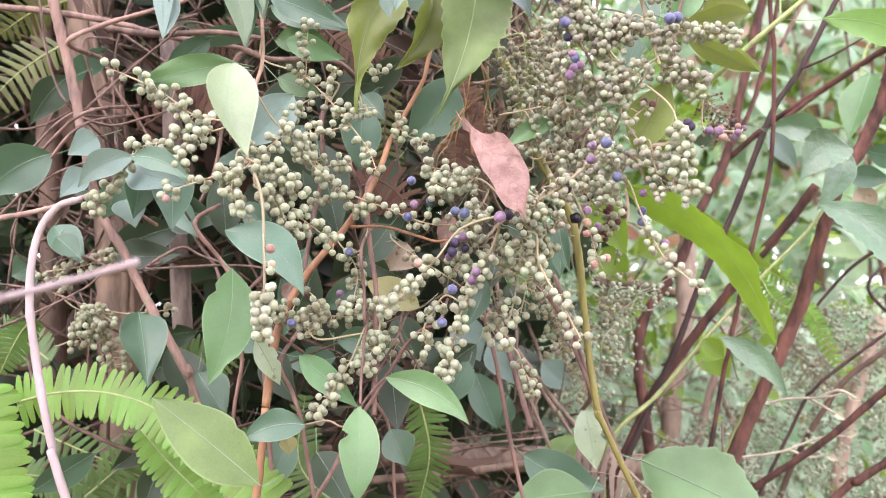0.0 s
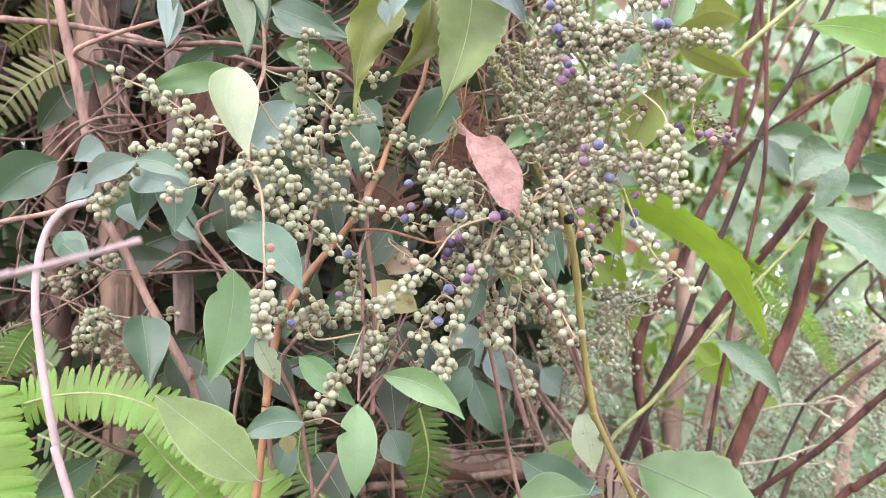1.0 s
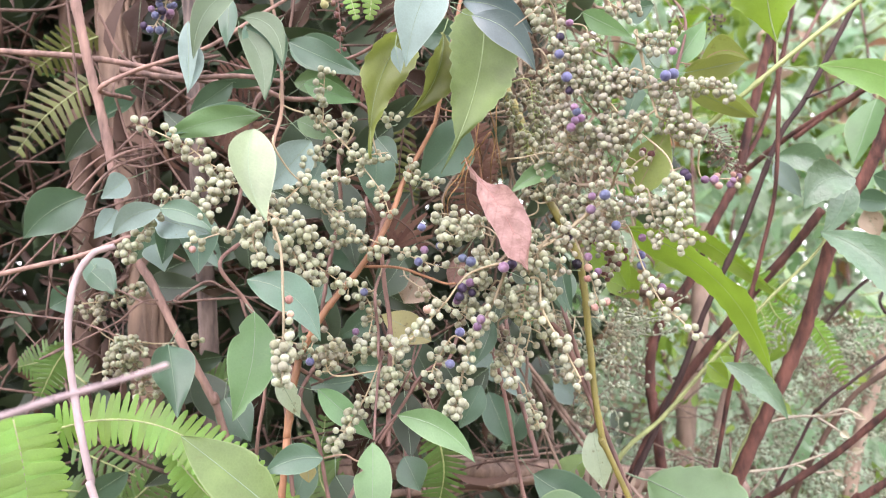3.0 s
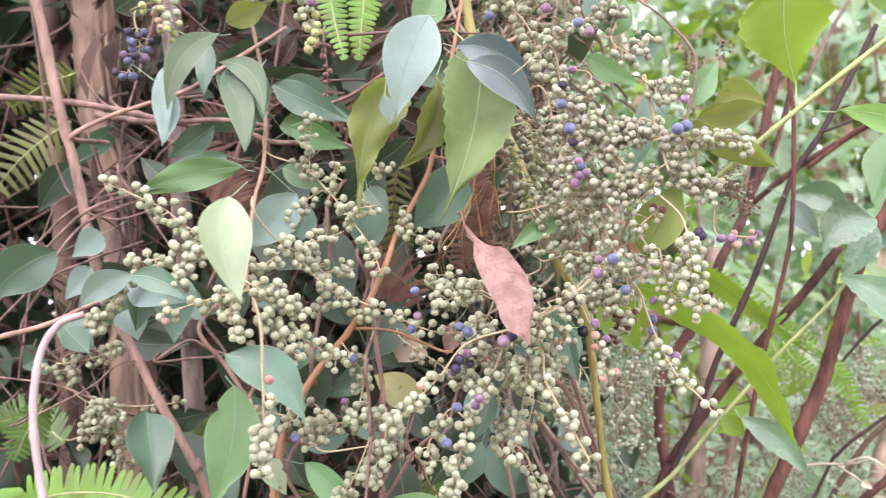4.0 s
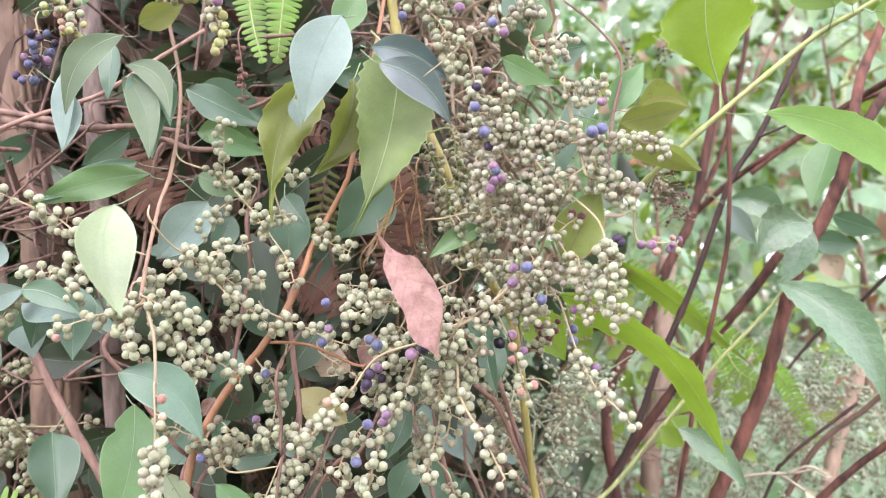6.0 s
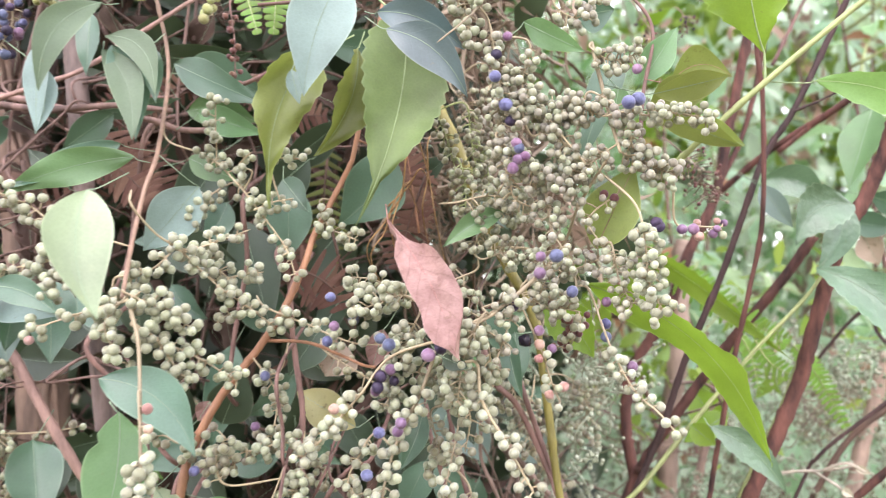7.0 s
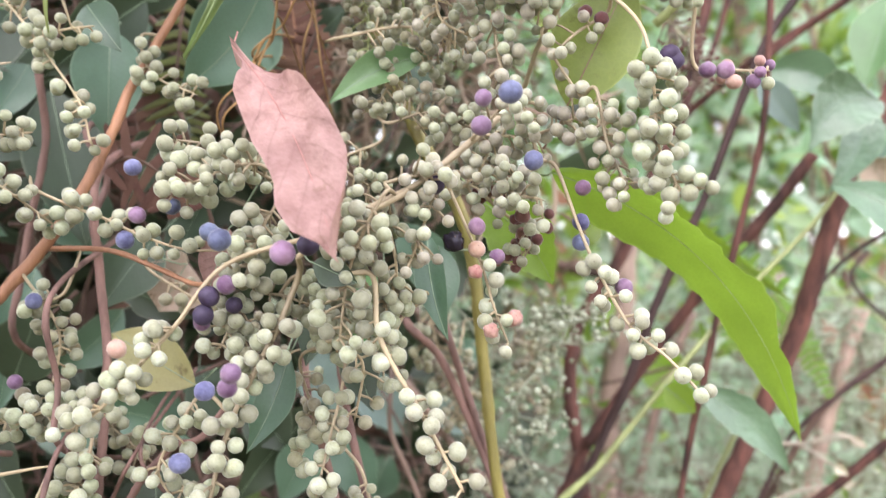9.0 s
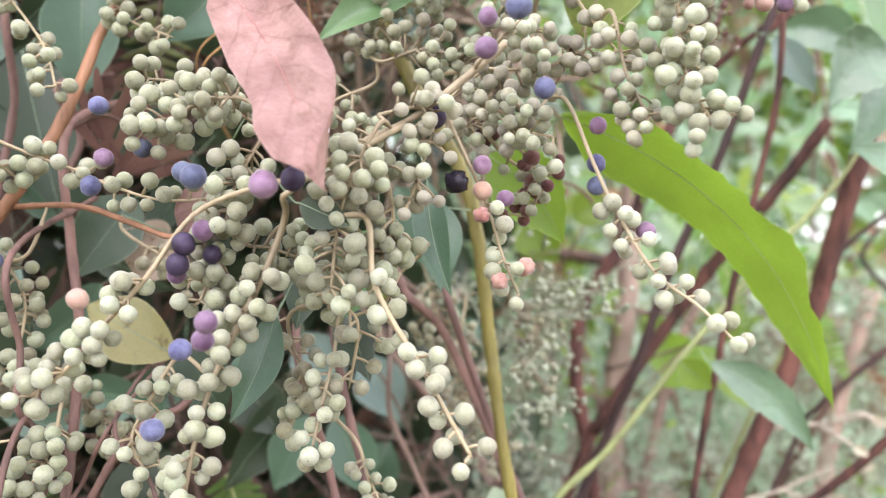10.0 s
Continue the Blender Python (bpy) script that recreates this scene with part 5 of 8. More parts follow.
fruit_stalk(olive_shrub, [(0.1048, 0.62, 1.077), (0.1176, 0.62, 1.0598), (0.1118, 0.62, 1.039)], 36, spread=0.014, kinds="oog")
fruit_stalk(olive_shrub, [(0.08, 0.6, 1.0285), (0.0962, 0.6, 1.0072)], 14, spread=0.012, kinds="oog")
fruit_stalk(olive_shrub, [(0.051, 0.47, 1.147), (0.038, 0.47, 1.1409), (0.0505, 0.47, 1.1308)], 16, spread=0.009, kinds="ggo", size=0.86)
for pts in (((0.0350, 0.50, 1.232), (0.0400, 0.50, 1.215), (0.0440, 0.50, 1.196)), ((0.0500, 0.50, 1.236), (0.0520, 0.50, 1.218), (0.0540, 0.50, 1.200)), ((0.0560, 0.50, 1.215), (0.0600, 0.50, 1.198), (0.0590, 0.50, 1.180)), ((0.0450, 0.49, 1.205), (0.0480, 0.49, 1.192), (0.0470, 0.49, 1.178))):
    fruit_stalk(olive_shrub, pts, 26, spread=0.009, kinds="ooog", size=0.8, bark="lime")
last = fruit_stalk(olive_shrub, [(0.0773, 0.428, 1.142), (0.0833, 0.428, 1.1477), (0.0872, 0.428, 1.1511)], 4, size=0.86, kinds="ttgtgc")
berry(last, (0.0847, 0.412, 1.1494), "b", 1.35)
berry(last, (0.0916, 0.425, 1.1342), "b", 1.15)
berry(last, (0.1082, 0.448, 1.1187), "b", 1.12)
berry(last, (0.1079, 0.448, 1.1129), "b", 1.12)
berry(last, (0.1092, 0.448, 1.1285), "p", 1.05)
berry(last, (0.1313, 0.43, 1.1601), "k", 1.15)
berry(last, (0.1424, 0.436, 1.1587), "p", 1.05)
berry(last, (0.1474, 0.436, 1.1585), "p", 1.1)
berry(last, (0.1496, 0.436, 1.1551), "r", 1)
berry(last, (0.0793, 0.43, 1.1896), "c", 1)
berry(last, (0.0732, 0.43, 1.1983), "b", 1.1)
berry(last, (0.0754, 0.43, 1.1945), "p", 1.1)
berry(last, (0.0699, 0.43, 1.1896), "p", 1.15)
berry(last, (0.0685, 0.43, 1.2179), "b", 1.4)
berry(last, (0.0703, 0.435, 1.2116), "k", 1.1)
berry(last, (0.1167, 0.436, 1.1001), "p", 1.1)
berry(last, (0.078, 0.42, 1.1428), "p", 1.2)
berry(last, (0.0788, 0.42, 1.1498), "p", 1)
berry(last, (0.0304, 0.4, 1.1126), "p", 1.3)
berry(last, (0.018, 0.4, 1.0862), "p", 1.05)
berry(last, (0.0159, 0.405, 1.0823), "p", 1.05)
berry(last, (0.0056, 0.425, 1.0788), "b", 1.2)
berry(last, (0.0002, 0.42, 1.0621), "b", 1.2)
berry(last, (0.0131, 0.415, 1.1165), "b", 1.3)
berry(last, (0.0083, 0.425, 1.1189), "b", 1.15)
berry(last, (0.0076, 0.425, 1.1026), "k", 1.2)
berry(last, (0.012, 0.425, 1.1054), "p", 1.1)
berry(last, (0.006, 0.425, 1.098), "k", 1.2)
berry(last, (0.0127, 0.43, 1.0999), "k", 1)
berry(last, (0.0043, 0.43, 1.0957), "p", 1)
berry(last, (0.066, 0.43, 1.1296), "k", 1.3)
berry(last, (-0.0104, 0.41, 1.0918), "r", 1)
berry(last, (0.1181, 0.41, 1.2107), "b", 1.3)
berry(last, (0.0917, 0.45, 1.1213), "d", 1)
berry(last, (0.1035, 0.45, 1.1506), "d", 0.9)
berry(last, (0.1102, 0.44, 1.1766), "d", 0.9)
berry(last, (0.1146, 0.44, 1.1749), "d", 0.9)
berry(last, (-0.0052, 0.44, 1.1269), "b", 1.1)
berry(last, (0.0349, 0.41, 1.1144), "k", 1.2)
blade(olive_shrub, (0.0689, 0.5, 1.1143), (0.0676, 0.49, 1.0859), 0.01422, "blue_green")
blade(olive_shrub, (0.0660, 0.476, 1.1750), (0.0355, 0.468, 1.1590), 0.0115, "mid", petiole=(0.0799, 0.488, 1.1790), fold=0.5, roll=15, bow=-0.06)
blade(olive_shrub, (0.1065, 0.452, 1.1530), (0.1260, 0.446, 1.1900), 0.0240, "olive", petiole=(0.1020, 0.470, 1.1430), rib="brown", fold=0.35, roll=-8)
blade(olive_shrub, (0.1394, 0.46, 1.2167), (0.1828, 0.47, 1.1987), 0.01262, "olive", roll=25)
blade(olive_shrub, (0.1398, 0.46, 1.2251), (0.1789, 0.47, 1.2338), 0.01487, "olive", roll=20, arch=0.1)
blade(olive_shrub, (0.1358, 0.51, 1.2657), (0.1076, 0.5, 1.1991), 0.01718, "blue_green", roll=15)
blade(olive_shrub, (0.0503, 0.48, 1.1057), (0.0365, 0.48, 1.0799), 0.01969, "mid")
blade(olive_shrub, (-0.042, 0.57, 1.0996), (-0.0576, 0.57, 1.1158), 0.0274, "grey", ripple=0.08)
blade(olive_shrub, (-0.0264, 0.53, 1.1118), (-0.0377, 0.53, 1.0938), 0.02543, "grey", ripple=0.08)
blade(olive_shrub, (0.0055, 0.46, 1.1213), (-0.0013, 0.46, 1.1024), 0.01131, "dead")
fruit_stalk(olive_shrub, [(0.0758, 0.44, 1.2737), (0.0642, 0.4333, 1.268), (0.0541, 0.4267, 1.2567), (0.0402, 0.42, 1.2445)], 9, spread=0.005, size=0.86, kinds="ttgtgc")
fruit_stalk(olive_shrub, [(0.0636, 0.435, 1.2569), (0.0659, 0.435, 1.236), (0.0679, 0.435, 1.2178)], 24, spread=0.0075, size=0.86, kinds="ttgtgc")
fruit_stalk(olive_shrub, [(0.0807, 0.435, 1.2466), (0.077, 0.435, 1.2296), (0.076, 0.435, 1.2116)], 28, spread=0.0085, size=0.86, kinds="ttgtgc")
fruit_stalk(olive_shrub, [(0.0203, 0.45, 1.3032), (0.0382, 0.4467, 1.2918), (0.0523, 0.4433, 1.2718), (0.0542, 0.44, 1.2471)], 34, spread=0.009)
fruit_stalk(olive_shrub, [(0.0268, 0.45, 1.3151), (0.044, 0.45, 1.2956), (0.0635, 0.45, 1.2974)], 30, spread=0.009)
fruit_stalk(olive_shrub, [(0.0763, 0.45, 1.2753), (0.0887, 0.45, 1.286), (0.0981, 0.45, 1.2794)], 24, spread=0.009, size=0.86, kinds="ttgtgc")
fruit_stalk(olive_shrub, [(0.0946, 0.45, 1.2682), (0.1051, 0.45, 1.2609), (0.1123, 0.45, 1.2701)], 22, spread=0.009, size=0.86, kinds="ttgtgc")
fruit_stalk(olive_shrub, [(0.1086, 0.44, 1.2433), (0.1174, 0.44, 1.237), (0.1298, 0.44, 1.2392)], 26, spread=0.008, size=0.86, kinds="ttgtgc")
fruit_stalk(olive_shrub, [(0.1071, 0.435, 1.2221), (0.1201, 0.4325, 1.2096), (0.1223, 0.43, 1.1951)], 22, spread=0.007, size=0.86, kinds="ttgtgc")
fruit_stalk(olive_shrub, [(0.1274, 0.425, 1.208), (0.1411, 0.4225, 1.2073), (0.1545, 0.42, 1.2018)], 16, spread=0.005, kinds="gc", size=0.86)
fruit_stalk(olive_shrub, [(0.0808, 0.44, 1.205), (0.0927, 0.44, 1.2129), (0.1015, 0.44, 1.2182)], 30, spread=0.009, size=0.86, kinds="ttgtgc")
fruit_stalk(olive_shrub, [(0.0622, 0.47, 1.3207), (0.0832, 0.47, 1.3033), (0.0985, 0.47, 1.2992)], 24, spread=0.01, size=0.86, kinds="ttgtgc")
fruit_stalk(olive_shrub, [(0.0637, 0.44, 1.2059), (0.0718, 0.44, 1.1968), (0.0826, 0.44, 1.1848)], 26, spread=0.009, size=0.86, kinds="ttgtgc")
fruit_stalk(olive_shrub, [(0.0431, 0.47, 1.1805), (0.0616, 0.47, 1.1826), (0.0796, 0.47, 1.1755)], 26, spread=0.01, kinds="ggo", size=0.86)
fruit_stalk(olive_shrub, [(0.0776, 0.46, 1.1392), (0.0888, 0.46, 1.1269), (0.0969, 0.46, 1.1148)], 20, spread=0.009, kinds="ggd", size=0.86)
last = fruit_stalk(olive_shrub, [(0.0669, 0.44, 1.2699), (0.0728, 0.44, 1.2725), (0.0785, 0.44, 1.2706)], 4, size=0.86, kinds="ttgtgc")
berry(last, (0.0593, 0.43, 1.2812), "p", 1.2)
berry(last, (0.0753, 0.43, 1.2726), "b", 1.25)
berry(last, (0.0806, 0.43, 1.2671), "p", 1.2)
berry(last, (0.0645, 0.425, 1.2294), "b", 1.2)
berry(last, (0.1234, 0.416, 1.2132), "b", 1.4)
berry(last, (0.1266, 0.43, 1.2296), "p", 1)
berry(last, (0.0722, 0.43, 1.2006), "p", 1.1)
berry(last, (0.0723, 0.43, 1.1933), "p", 1.1)
berry(last, (0.0297, 0.44, 1.2826), "b", 1.1)
berry(last, (0.0658, 0.43, 1.2406), "k", 1.1)
berry(last, (0.0712, 0.43, 1.2482), "p", 1)
berry(last, (0.1302, 0.43, 1.1619), "k", 1.2)
blade(olive_shrub, (0.0793, 0.44, 1.2574), (0.1049, 0.43, 1.2388), 0.01219, "mid", roll=15)
blade(olive_shrub, (0.0867, 0.46, 1.3026), (0.0952, 0.46, 1.2742), 0.01744, "blue_green", roll=20)
blade(olive_shrub, (0.0967, 0.46, 1.2741), (0.1039, 0.46, 1.2953), 0.01585, "mid", roll=20)
blade(olive_shrub, (0.1117, 0.5, 1.2785), (0.1315, 0.5, 1.2807), 0.01956, "blue_green")
blade(olive_shrub, (0.1422, 0.5, 1.24), (0.1635, 0.5, 1.2687), 0.0163, "mid")
blade(olive_shrub, (0.1532, 0.48, 1.2352), (0.1802, 0.47, 1.233), 0.01851, "olive", petiole=(0.1413, 0.483, 1.2381), rib="brown", bow=0.25)
blade(olive_shrub, (0.1415, 0.48, 1.2216), (0.1739, 0.47, 1.2288), 0.01851, "olive", bow=0.1)
blade(olive_shrub, (0.1627, 0.48, 1.2141), (0.1839, 0.47, 1.199), 0.01234, "olive")
blade(olive_shrub, (0.1254, 0.47, 1.2316), (0.1213, 0.47, 1.2132), 0.01761, "mid", roll=30)
blade(olive_shrub, (0.0571, 0.52, 1.1937), (0.0695, 0.52, 1.1691), 0.01224, "pale")

stem(olive_shrub, [(0.1356, 0.48, 1.2014), (0.141, 0.49, 1.2315), (0.1505, 0.5, 1.2695), (0.1369, 0.51, 1.2971), (0.1219, 0.52, 1.3154)], 0.00114, 0.00065, "rosy", name="twig")
fruit_stalk(orange_shrub, [(-0.1087, 0.45, 1.3209), (-0.0935, 0.45, 1.3106), (-0.0751, 0.45, 1.311)], 34, spread=0.011, kinds="yyyg", size=1.2)
fruit_stalk(orange_shrub, [(-0.0754, 0.45, 1.3017), (-0.0687, 0.45, 1.2881), (-0.0667, 0.45, 1.2745)], 14, spread=0.006, kinds="yyyc", size=1.1)
fruit_stalk(orange_shrub, [(-0.0735, 0.5, 1.2985), (-0.0718, 0.5, 1.2762), (-0.0732, 0.5, 1.2508)], 16, spread=0.0042, kinds="d", size=0.8, bark="rosy")
fruit_stalk(orange_shrub, [(-0.1798, 0.47, 1.304), (-0.1768, 0.47, 1.2876), (-0.1851, 0.47, 1.272)], 16, spread=0.008, kinds="bbpk", size=1.15)
fruit_stalk(orange_shrub, [(-0.1813, 0.47, 1.3107), (-0.165, 0.47, 1.3129), (-0.1571, 0.47, 1.2977)], 20, spread=0.009, kinds="yygr")
last = fruit_stalk(orange_shrub, [(-0.0767, 0.45, 1.3095), (-0.0722, 0.45, 1.3062), (-0.0701, 0.45, 1.3029)], 3)
berry(last, (-0.0664, 0.44, 1.297), "p", 1.4)
blade(orange_shrub, (-0.1255, 0.46, 1.2895), (-0.1478, 0.44, 1.2415), 0.0165, "grey_green", petiole=(-0.1215, 0.47, 1.292), form="long", bow=-0.17, fold=0.3)
blade(orange_shrub, (-0.1362, 0.47, 1.2884), (-0.1345, 0.46, 1.2533), 0.01253, "blue_green", roll=30)
blade(orange_shrub, (-0.1290, 0.47, 1.2760), (-0.0985, 0.455, 1.2395), 0.0145, "grey_green", petiole=(-0.1300, 0.475, 1.2775), form="long", bow=0.2, fold=0.25)
blade(orange_shrub, (-0.1305, 0.47, 1.2690), (-0.1085, 0.45, 1.2180), 0.0165, "grey_green", petiole=(-0.1310, 0.473, 1.2745), form="long", bow=0.1, fold=0.3)
blade(orange_shrub, (-0.1586, 0.46, 1.2616), (-0.1558, 0.45, 1.224), 0.0106, "pale", bow=0.1)
blade(orange_shrub, (-0.1168, 0.54, 1.2763), (-0.0613, 0.53, 1.2526), 0.02525, "blue_green", bow=0.08)
blade(orange_shrub, (-0.206, 0.5, 1.3224), (-0.1848, 0.5, 1.3368), 0.01956, "dark")
blade(orange_shrub, (-0.1676, 0.5, 1.3234), (-0.1706, 0.5, 1.3551), 0.01304, "mid")
blade(orange_shrub, (-0.1138, 0.54, 1.2521), (-0.0718, 0.54, 1.2424), 0.01948, "mid", bow=0.1)
blade(orange_shrub, (-0.1582, 0.54, 1.2547), (-0.1902, 0.54, 1.2344), 0.01771, "blue_green")
blade(orange_shrub, (-0.1163, 0.47, 1.2137), (-0.1758, 0.455, 1.1968), 0.01722, "mid", petiole=(-0.1085, 0.47, 1.2101), bow=-0.06, fold=0.2, ripple=0.05)
blade(orange_shrub, (-0.1716, 0.44, 1.1487), (-0.1314, 0.42, 1.1363), 0.01938, "pale", petiole=(-0.1793, 0.443, 1.1519))
blade(orange_shrub, (-0.1763, 0.45, 1.1338), (-0.166, 0.44, 1.1168), 0.01724, "pale")
blade(orange_shrub, (-0.1421, 0.52, 1.3179), (-0.1131, 0.52, 1.3287), 0.017, "olive")
stem(orange_shrub, [(-0.236, 0.53, 1.2645), (-0.1956, 0.53, 1.2567), (-0.1517, 0.53, 1.256), (-0.1191, 0.53, 1.2506)], 0.00243, 0.00156, "pink", name="twig")
stem(orange_shrub, [(-0.0935, 0.53, 1.2599), (-0.0602, 0.515, 1.2636), (-0.0146, 0.5, 1.2863)], 0.00135, 0.00101, "rosy", name="twig")
stem(orange_shrub, [(-0.0582, 0.5, 1.2975), (-0.0142, 0.5, 1.2972), (0.0327, 0.5, 1.2919)], 0.00098, 0.00065, "rosy", name="twig")

# the climbing weed with large toothed leaves
toothed_weed = thing("toothed_leaf_weed", (0.2, 0.5, 0.62), "weed with lime-green stem and large toothed lime and pale leaves", "weed")
stem(toothed_weed, [(0.3011, 0.43, 1.2946), (0.262, 0.444, 1.273), (0.2411, 0.458, 1.263), (0.1965, 0.472, 1.23), (0.1664, 0.486, 1.2053), (0.1488, 0.5, 1.1895)], 0.00121, 0.00166, "lime", name="main_stem")
stem(toothed_weed, [(0.2994, 0.62, 1.1775), (0.2745, 0.625, 1.1290), (0.2310, 0.63, 1.0850), (0.1880, 0.63, 1.0405), (0.1510, 0.63, 1.0000), (0.1135, 0.63, 0.9640), (0.1090, 0.64, 0.90), (0.1050, 0.65, 0.75), (0.10, 0.66, 0.50)], 0.0010, 0.0024, "lime", name="main_stem")
blade(toothed_weed, (0.0233, 0.475, 1.2736), (-0.0045, 0.455, 1.1705), 0.04763, "sage", petiole=(0.006, 0.5, 1.2969), form="tailed", teeth=14, fold=0.3, arch=0.05, ripple=0.06, rib="green", bow=0.06)
blade(toothed_weed, (-0.0270, 0.475, 1.2600), (-0.0475, 0.466, 1.1830), 0.0300, "olive", petiole=(-0.005, 0.485, 1.272), form="tailed", teeth=9, ripple=0.12, fold=0.45, rib="green", bow=-0.10, roll=-10)
blade(toothed_weed, (-0.0030, 0.482, 1.2640), (-0.0250, 0.47, 1.2080), 0.0260, "olive", petiole=(0.0, 0.49, 1.275), form="ovate", teeth=8, ripple=0.14, fold=0.9, rib="green", roll=-20, bow=0.1)
blade(toothed_weed, (-0.0028, 0.445, 1.2872), (-0.0214, 0.432, 1.2283), 0.02828, "pale", petiole=(-0.0004, 0.48, 1.2992), form="ovate", bow=-0.06, fold=0.3)
blade(toothed_weed, (-0.0281, 0.44, 1.2432), (-0.0252, 0.44, 1.2269), 0.00738, "pale")
blade(toothed_weed, (0.0165, 0.44, 1.2590), (0.052, 0.44, 1.2245), 0.0180, "slate", petiole=(0.0021, 0.48, 1.2795), fold=0.2, bow=0.14)
blade(toothed_weed, (0.0110, 0.455, 1.2725), (0.0520, 0.452, 1.2500), 0.0170, "slate", fold=0.3, bow=0.12)
blade(toothed_weed, (0.1980, 0.475, 1.2450), (0.1885, 0.455, 1.2950), 0.052, "lime", petiole=(0.1974, 0.475, 1.2306), teeth=7, form="wedge", bow=0.05, roll=8, fold=0.15, rib="green", ripple=0.06)
blade(toothed_weed, (0.219, 0.47, 1.2283), (0.285, 0.44, 1.1726), 0.0235, "fresh", petiole=(0.1995, 0.475, 1.2305), form="long", bow=0.13, fold=0.2, teeth=8, roll=20, rib="green")
blade(toothed_weed, (0.2463, 0.44, 1.2732), (0.2306, 0.43, 1.2993), 0.03084, "fresh", petiole=(0.2468, 0.45, 1.2647))
blade(toothed_weed, (0.2608, 0.43, 1.2661), (0.293, 0.42, 1.2634), 0.03007, "fresh", teeth=8)
blade(toothed_weed, (0.2502, 0.43, 1.2696), (0.2457, 0.42, 1.2997), 0.0164, "olive")
blade(toothed_weed, (-0.013, 0.5, 1.3273), (0.0144, 0.5, 1.3358), 0.01956, "mid")
blade(toothed_weed, (-0.0028, 0.52, 1.3306), (-0.0181, 0.52, 1.2994), 0.02172, "mid", roll=20)
blade(toothed_weed, (0.186, 0.80, 1.168), (0.252, 0.62, 1.080), 0.020, "lime", teeth=16, form="long", bow=0.03, fold=0.6, rib="green", roll=20)
blade(toothed_weed, (0.1055, 0.478, 1.1365), (0.1946, 0.5, 1.0395), 0.028, "lime", petiole=(0.1022, 0.49, 1.1373), form="strap", teeth=13, bow=0.13, fold=0.12, arch=-0.02, rib="green", roll=46, ripple=0.035, bites=2)
blade(toothed_weed, (0.0850, 0.50, 1.1290), (0.1085, 0.50, 1.0990), 0.0235, "lime", teeth=8, rib="green", bow=0.08)


blade(toothed_weed, (0.1914, 0.6, 1.0432), (0.2321, 0.59, 1.0021), 0.01866, "felt", petiole=(0.1889, 0.603, 1.0482), bow=0.1, teeth=6)
blade(toothed_weed, (0.1838, 0.62, 1.0412), (0.1994, 0.62, 1.0268), 0.01598, "lime", teeth=6)
blade(toothed_weed, (0.0546, 0.56, 1.1258), (0.0727, 0.565, 1.082), 0.02146, "blue_green", bow=0.1)
blade(toothed_weed, (0.0642, 0.455, 1.1171), (0.0688, 0.45, 1.0861), 0.00879, "blue_green", fold=0.5, bow=-0.05)
blade(toothed_weed, (0.0232, 0.45, 1.0843), (0.0113, 0.445, 1.0579), 0.01013, "blue_green", fold=0.4, bow=0.05)
blade(toothed_weed, (0.0303, 0.48, 1.0982), (0.0252, 0.47, 1.0781), 0.0121, "dark")
blade(toothed_weed, (0.0369, 0.5, 1.0829), (0.0444, 0.49, 1.0593), 0.01308, "dark")
blade(toothed_weed, (0.015, 0.47, 1.0732), (0.01, 0.46, 1.0579), 0.01102, "blue_green")
blade(toothed_weed, (0.0347, 0.42, 1.1101), (0.0456, 0.42, 1.1045), 0.00755, "dark")
blade(toothed_weed, (0.0357, 0.5, 1.094), (0.0514, 0.5, 1.0822), 0.01274, "olive")
blade(toothed_weed, (0.1353, 0.62, 0.9537), (0.2189, 0.58, 0.9165), 0.068, "mid", petiole=(0.1165, 0.63, 0.9584), teeth=8, form="ovate", roll=-28, fold=0.12, ripple=0.05)
blade(toothed_weed, (0.0922, 0.58, 0.9409), (0.0352, 0.56, 0.9389), 0.038, "mid", roll=34)
blade(toothed_weed, (0.0929, 0.6, 0.996), (0.0997, 0.6, 0.9513), 0.02227, "spotted", bites=2)
blade(toothed_weed, (0.0933, 0.64, 0.9689), (0.0543, 0.64, 0.9343), 0.02291, "fresh", roll=20)
blade(toothed_weed, (0.2197, 0.66, 1.04), (0.1881, 0.66, 1.0221), 0.01819, "lime")
blade(olive_shrub, (0.0294, 0.72, 1.041), (0.0479, 0.72, 1.0015), 0.02981, "pale")
blade(olive_shrub, (0.0752, 0.75, 1.0183), (0.0997, 0.75, 0.9925), 0.02589, "pale")
blade(olive_shrub, (0.0141, 0.68, 1.0152), (0.0313, 0.68, 0.9691), 0.02625, "blue_green")
blade(olive_shrub, (0.042, 0.7, 0.9941), (0.0269, 0.7, 0.9661), 0.02414, "blue_green")
blade(olive_shrub, (0.0019, 0.66, 1.0621), (0.019, 0.66, 1.0257), 0.02728, "pale")
blade(olive_shrub, (0.0964, 0.7, 1.0593), (0.072, 0.7, 1.0408), 0.01931, "blue_green")
blade(olive_shrub, (0.1374, 0.8, 1.1228), (0.1633, 0.8, 1.0892), 0.03318, "lime")
blade(olive_shrub, (0.1952, 0.9, 1.1222), (0.2265, 0.9, 1.1399), 0.03116, "lime")
blade(olive_shrub, (0.0108, 0.6, 1.03), (-0.0064, 0.6, 0.9979), 0.02062, "blue_green")
blade(olive_shrub, (0.2445, 0.85, 1.0308), (0.271, 0.85, 0.9902), 0.03529, "lime")
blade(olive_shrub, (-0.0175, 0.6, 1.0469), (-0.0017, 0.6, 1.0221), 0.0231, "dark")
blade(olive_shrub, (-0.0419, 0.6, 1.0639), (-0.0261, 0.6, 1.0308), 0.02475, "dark")
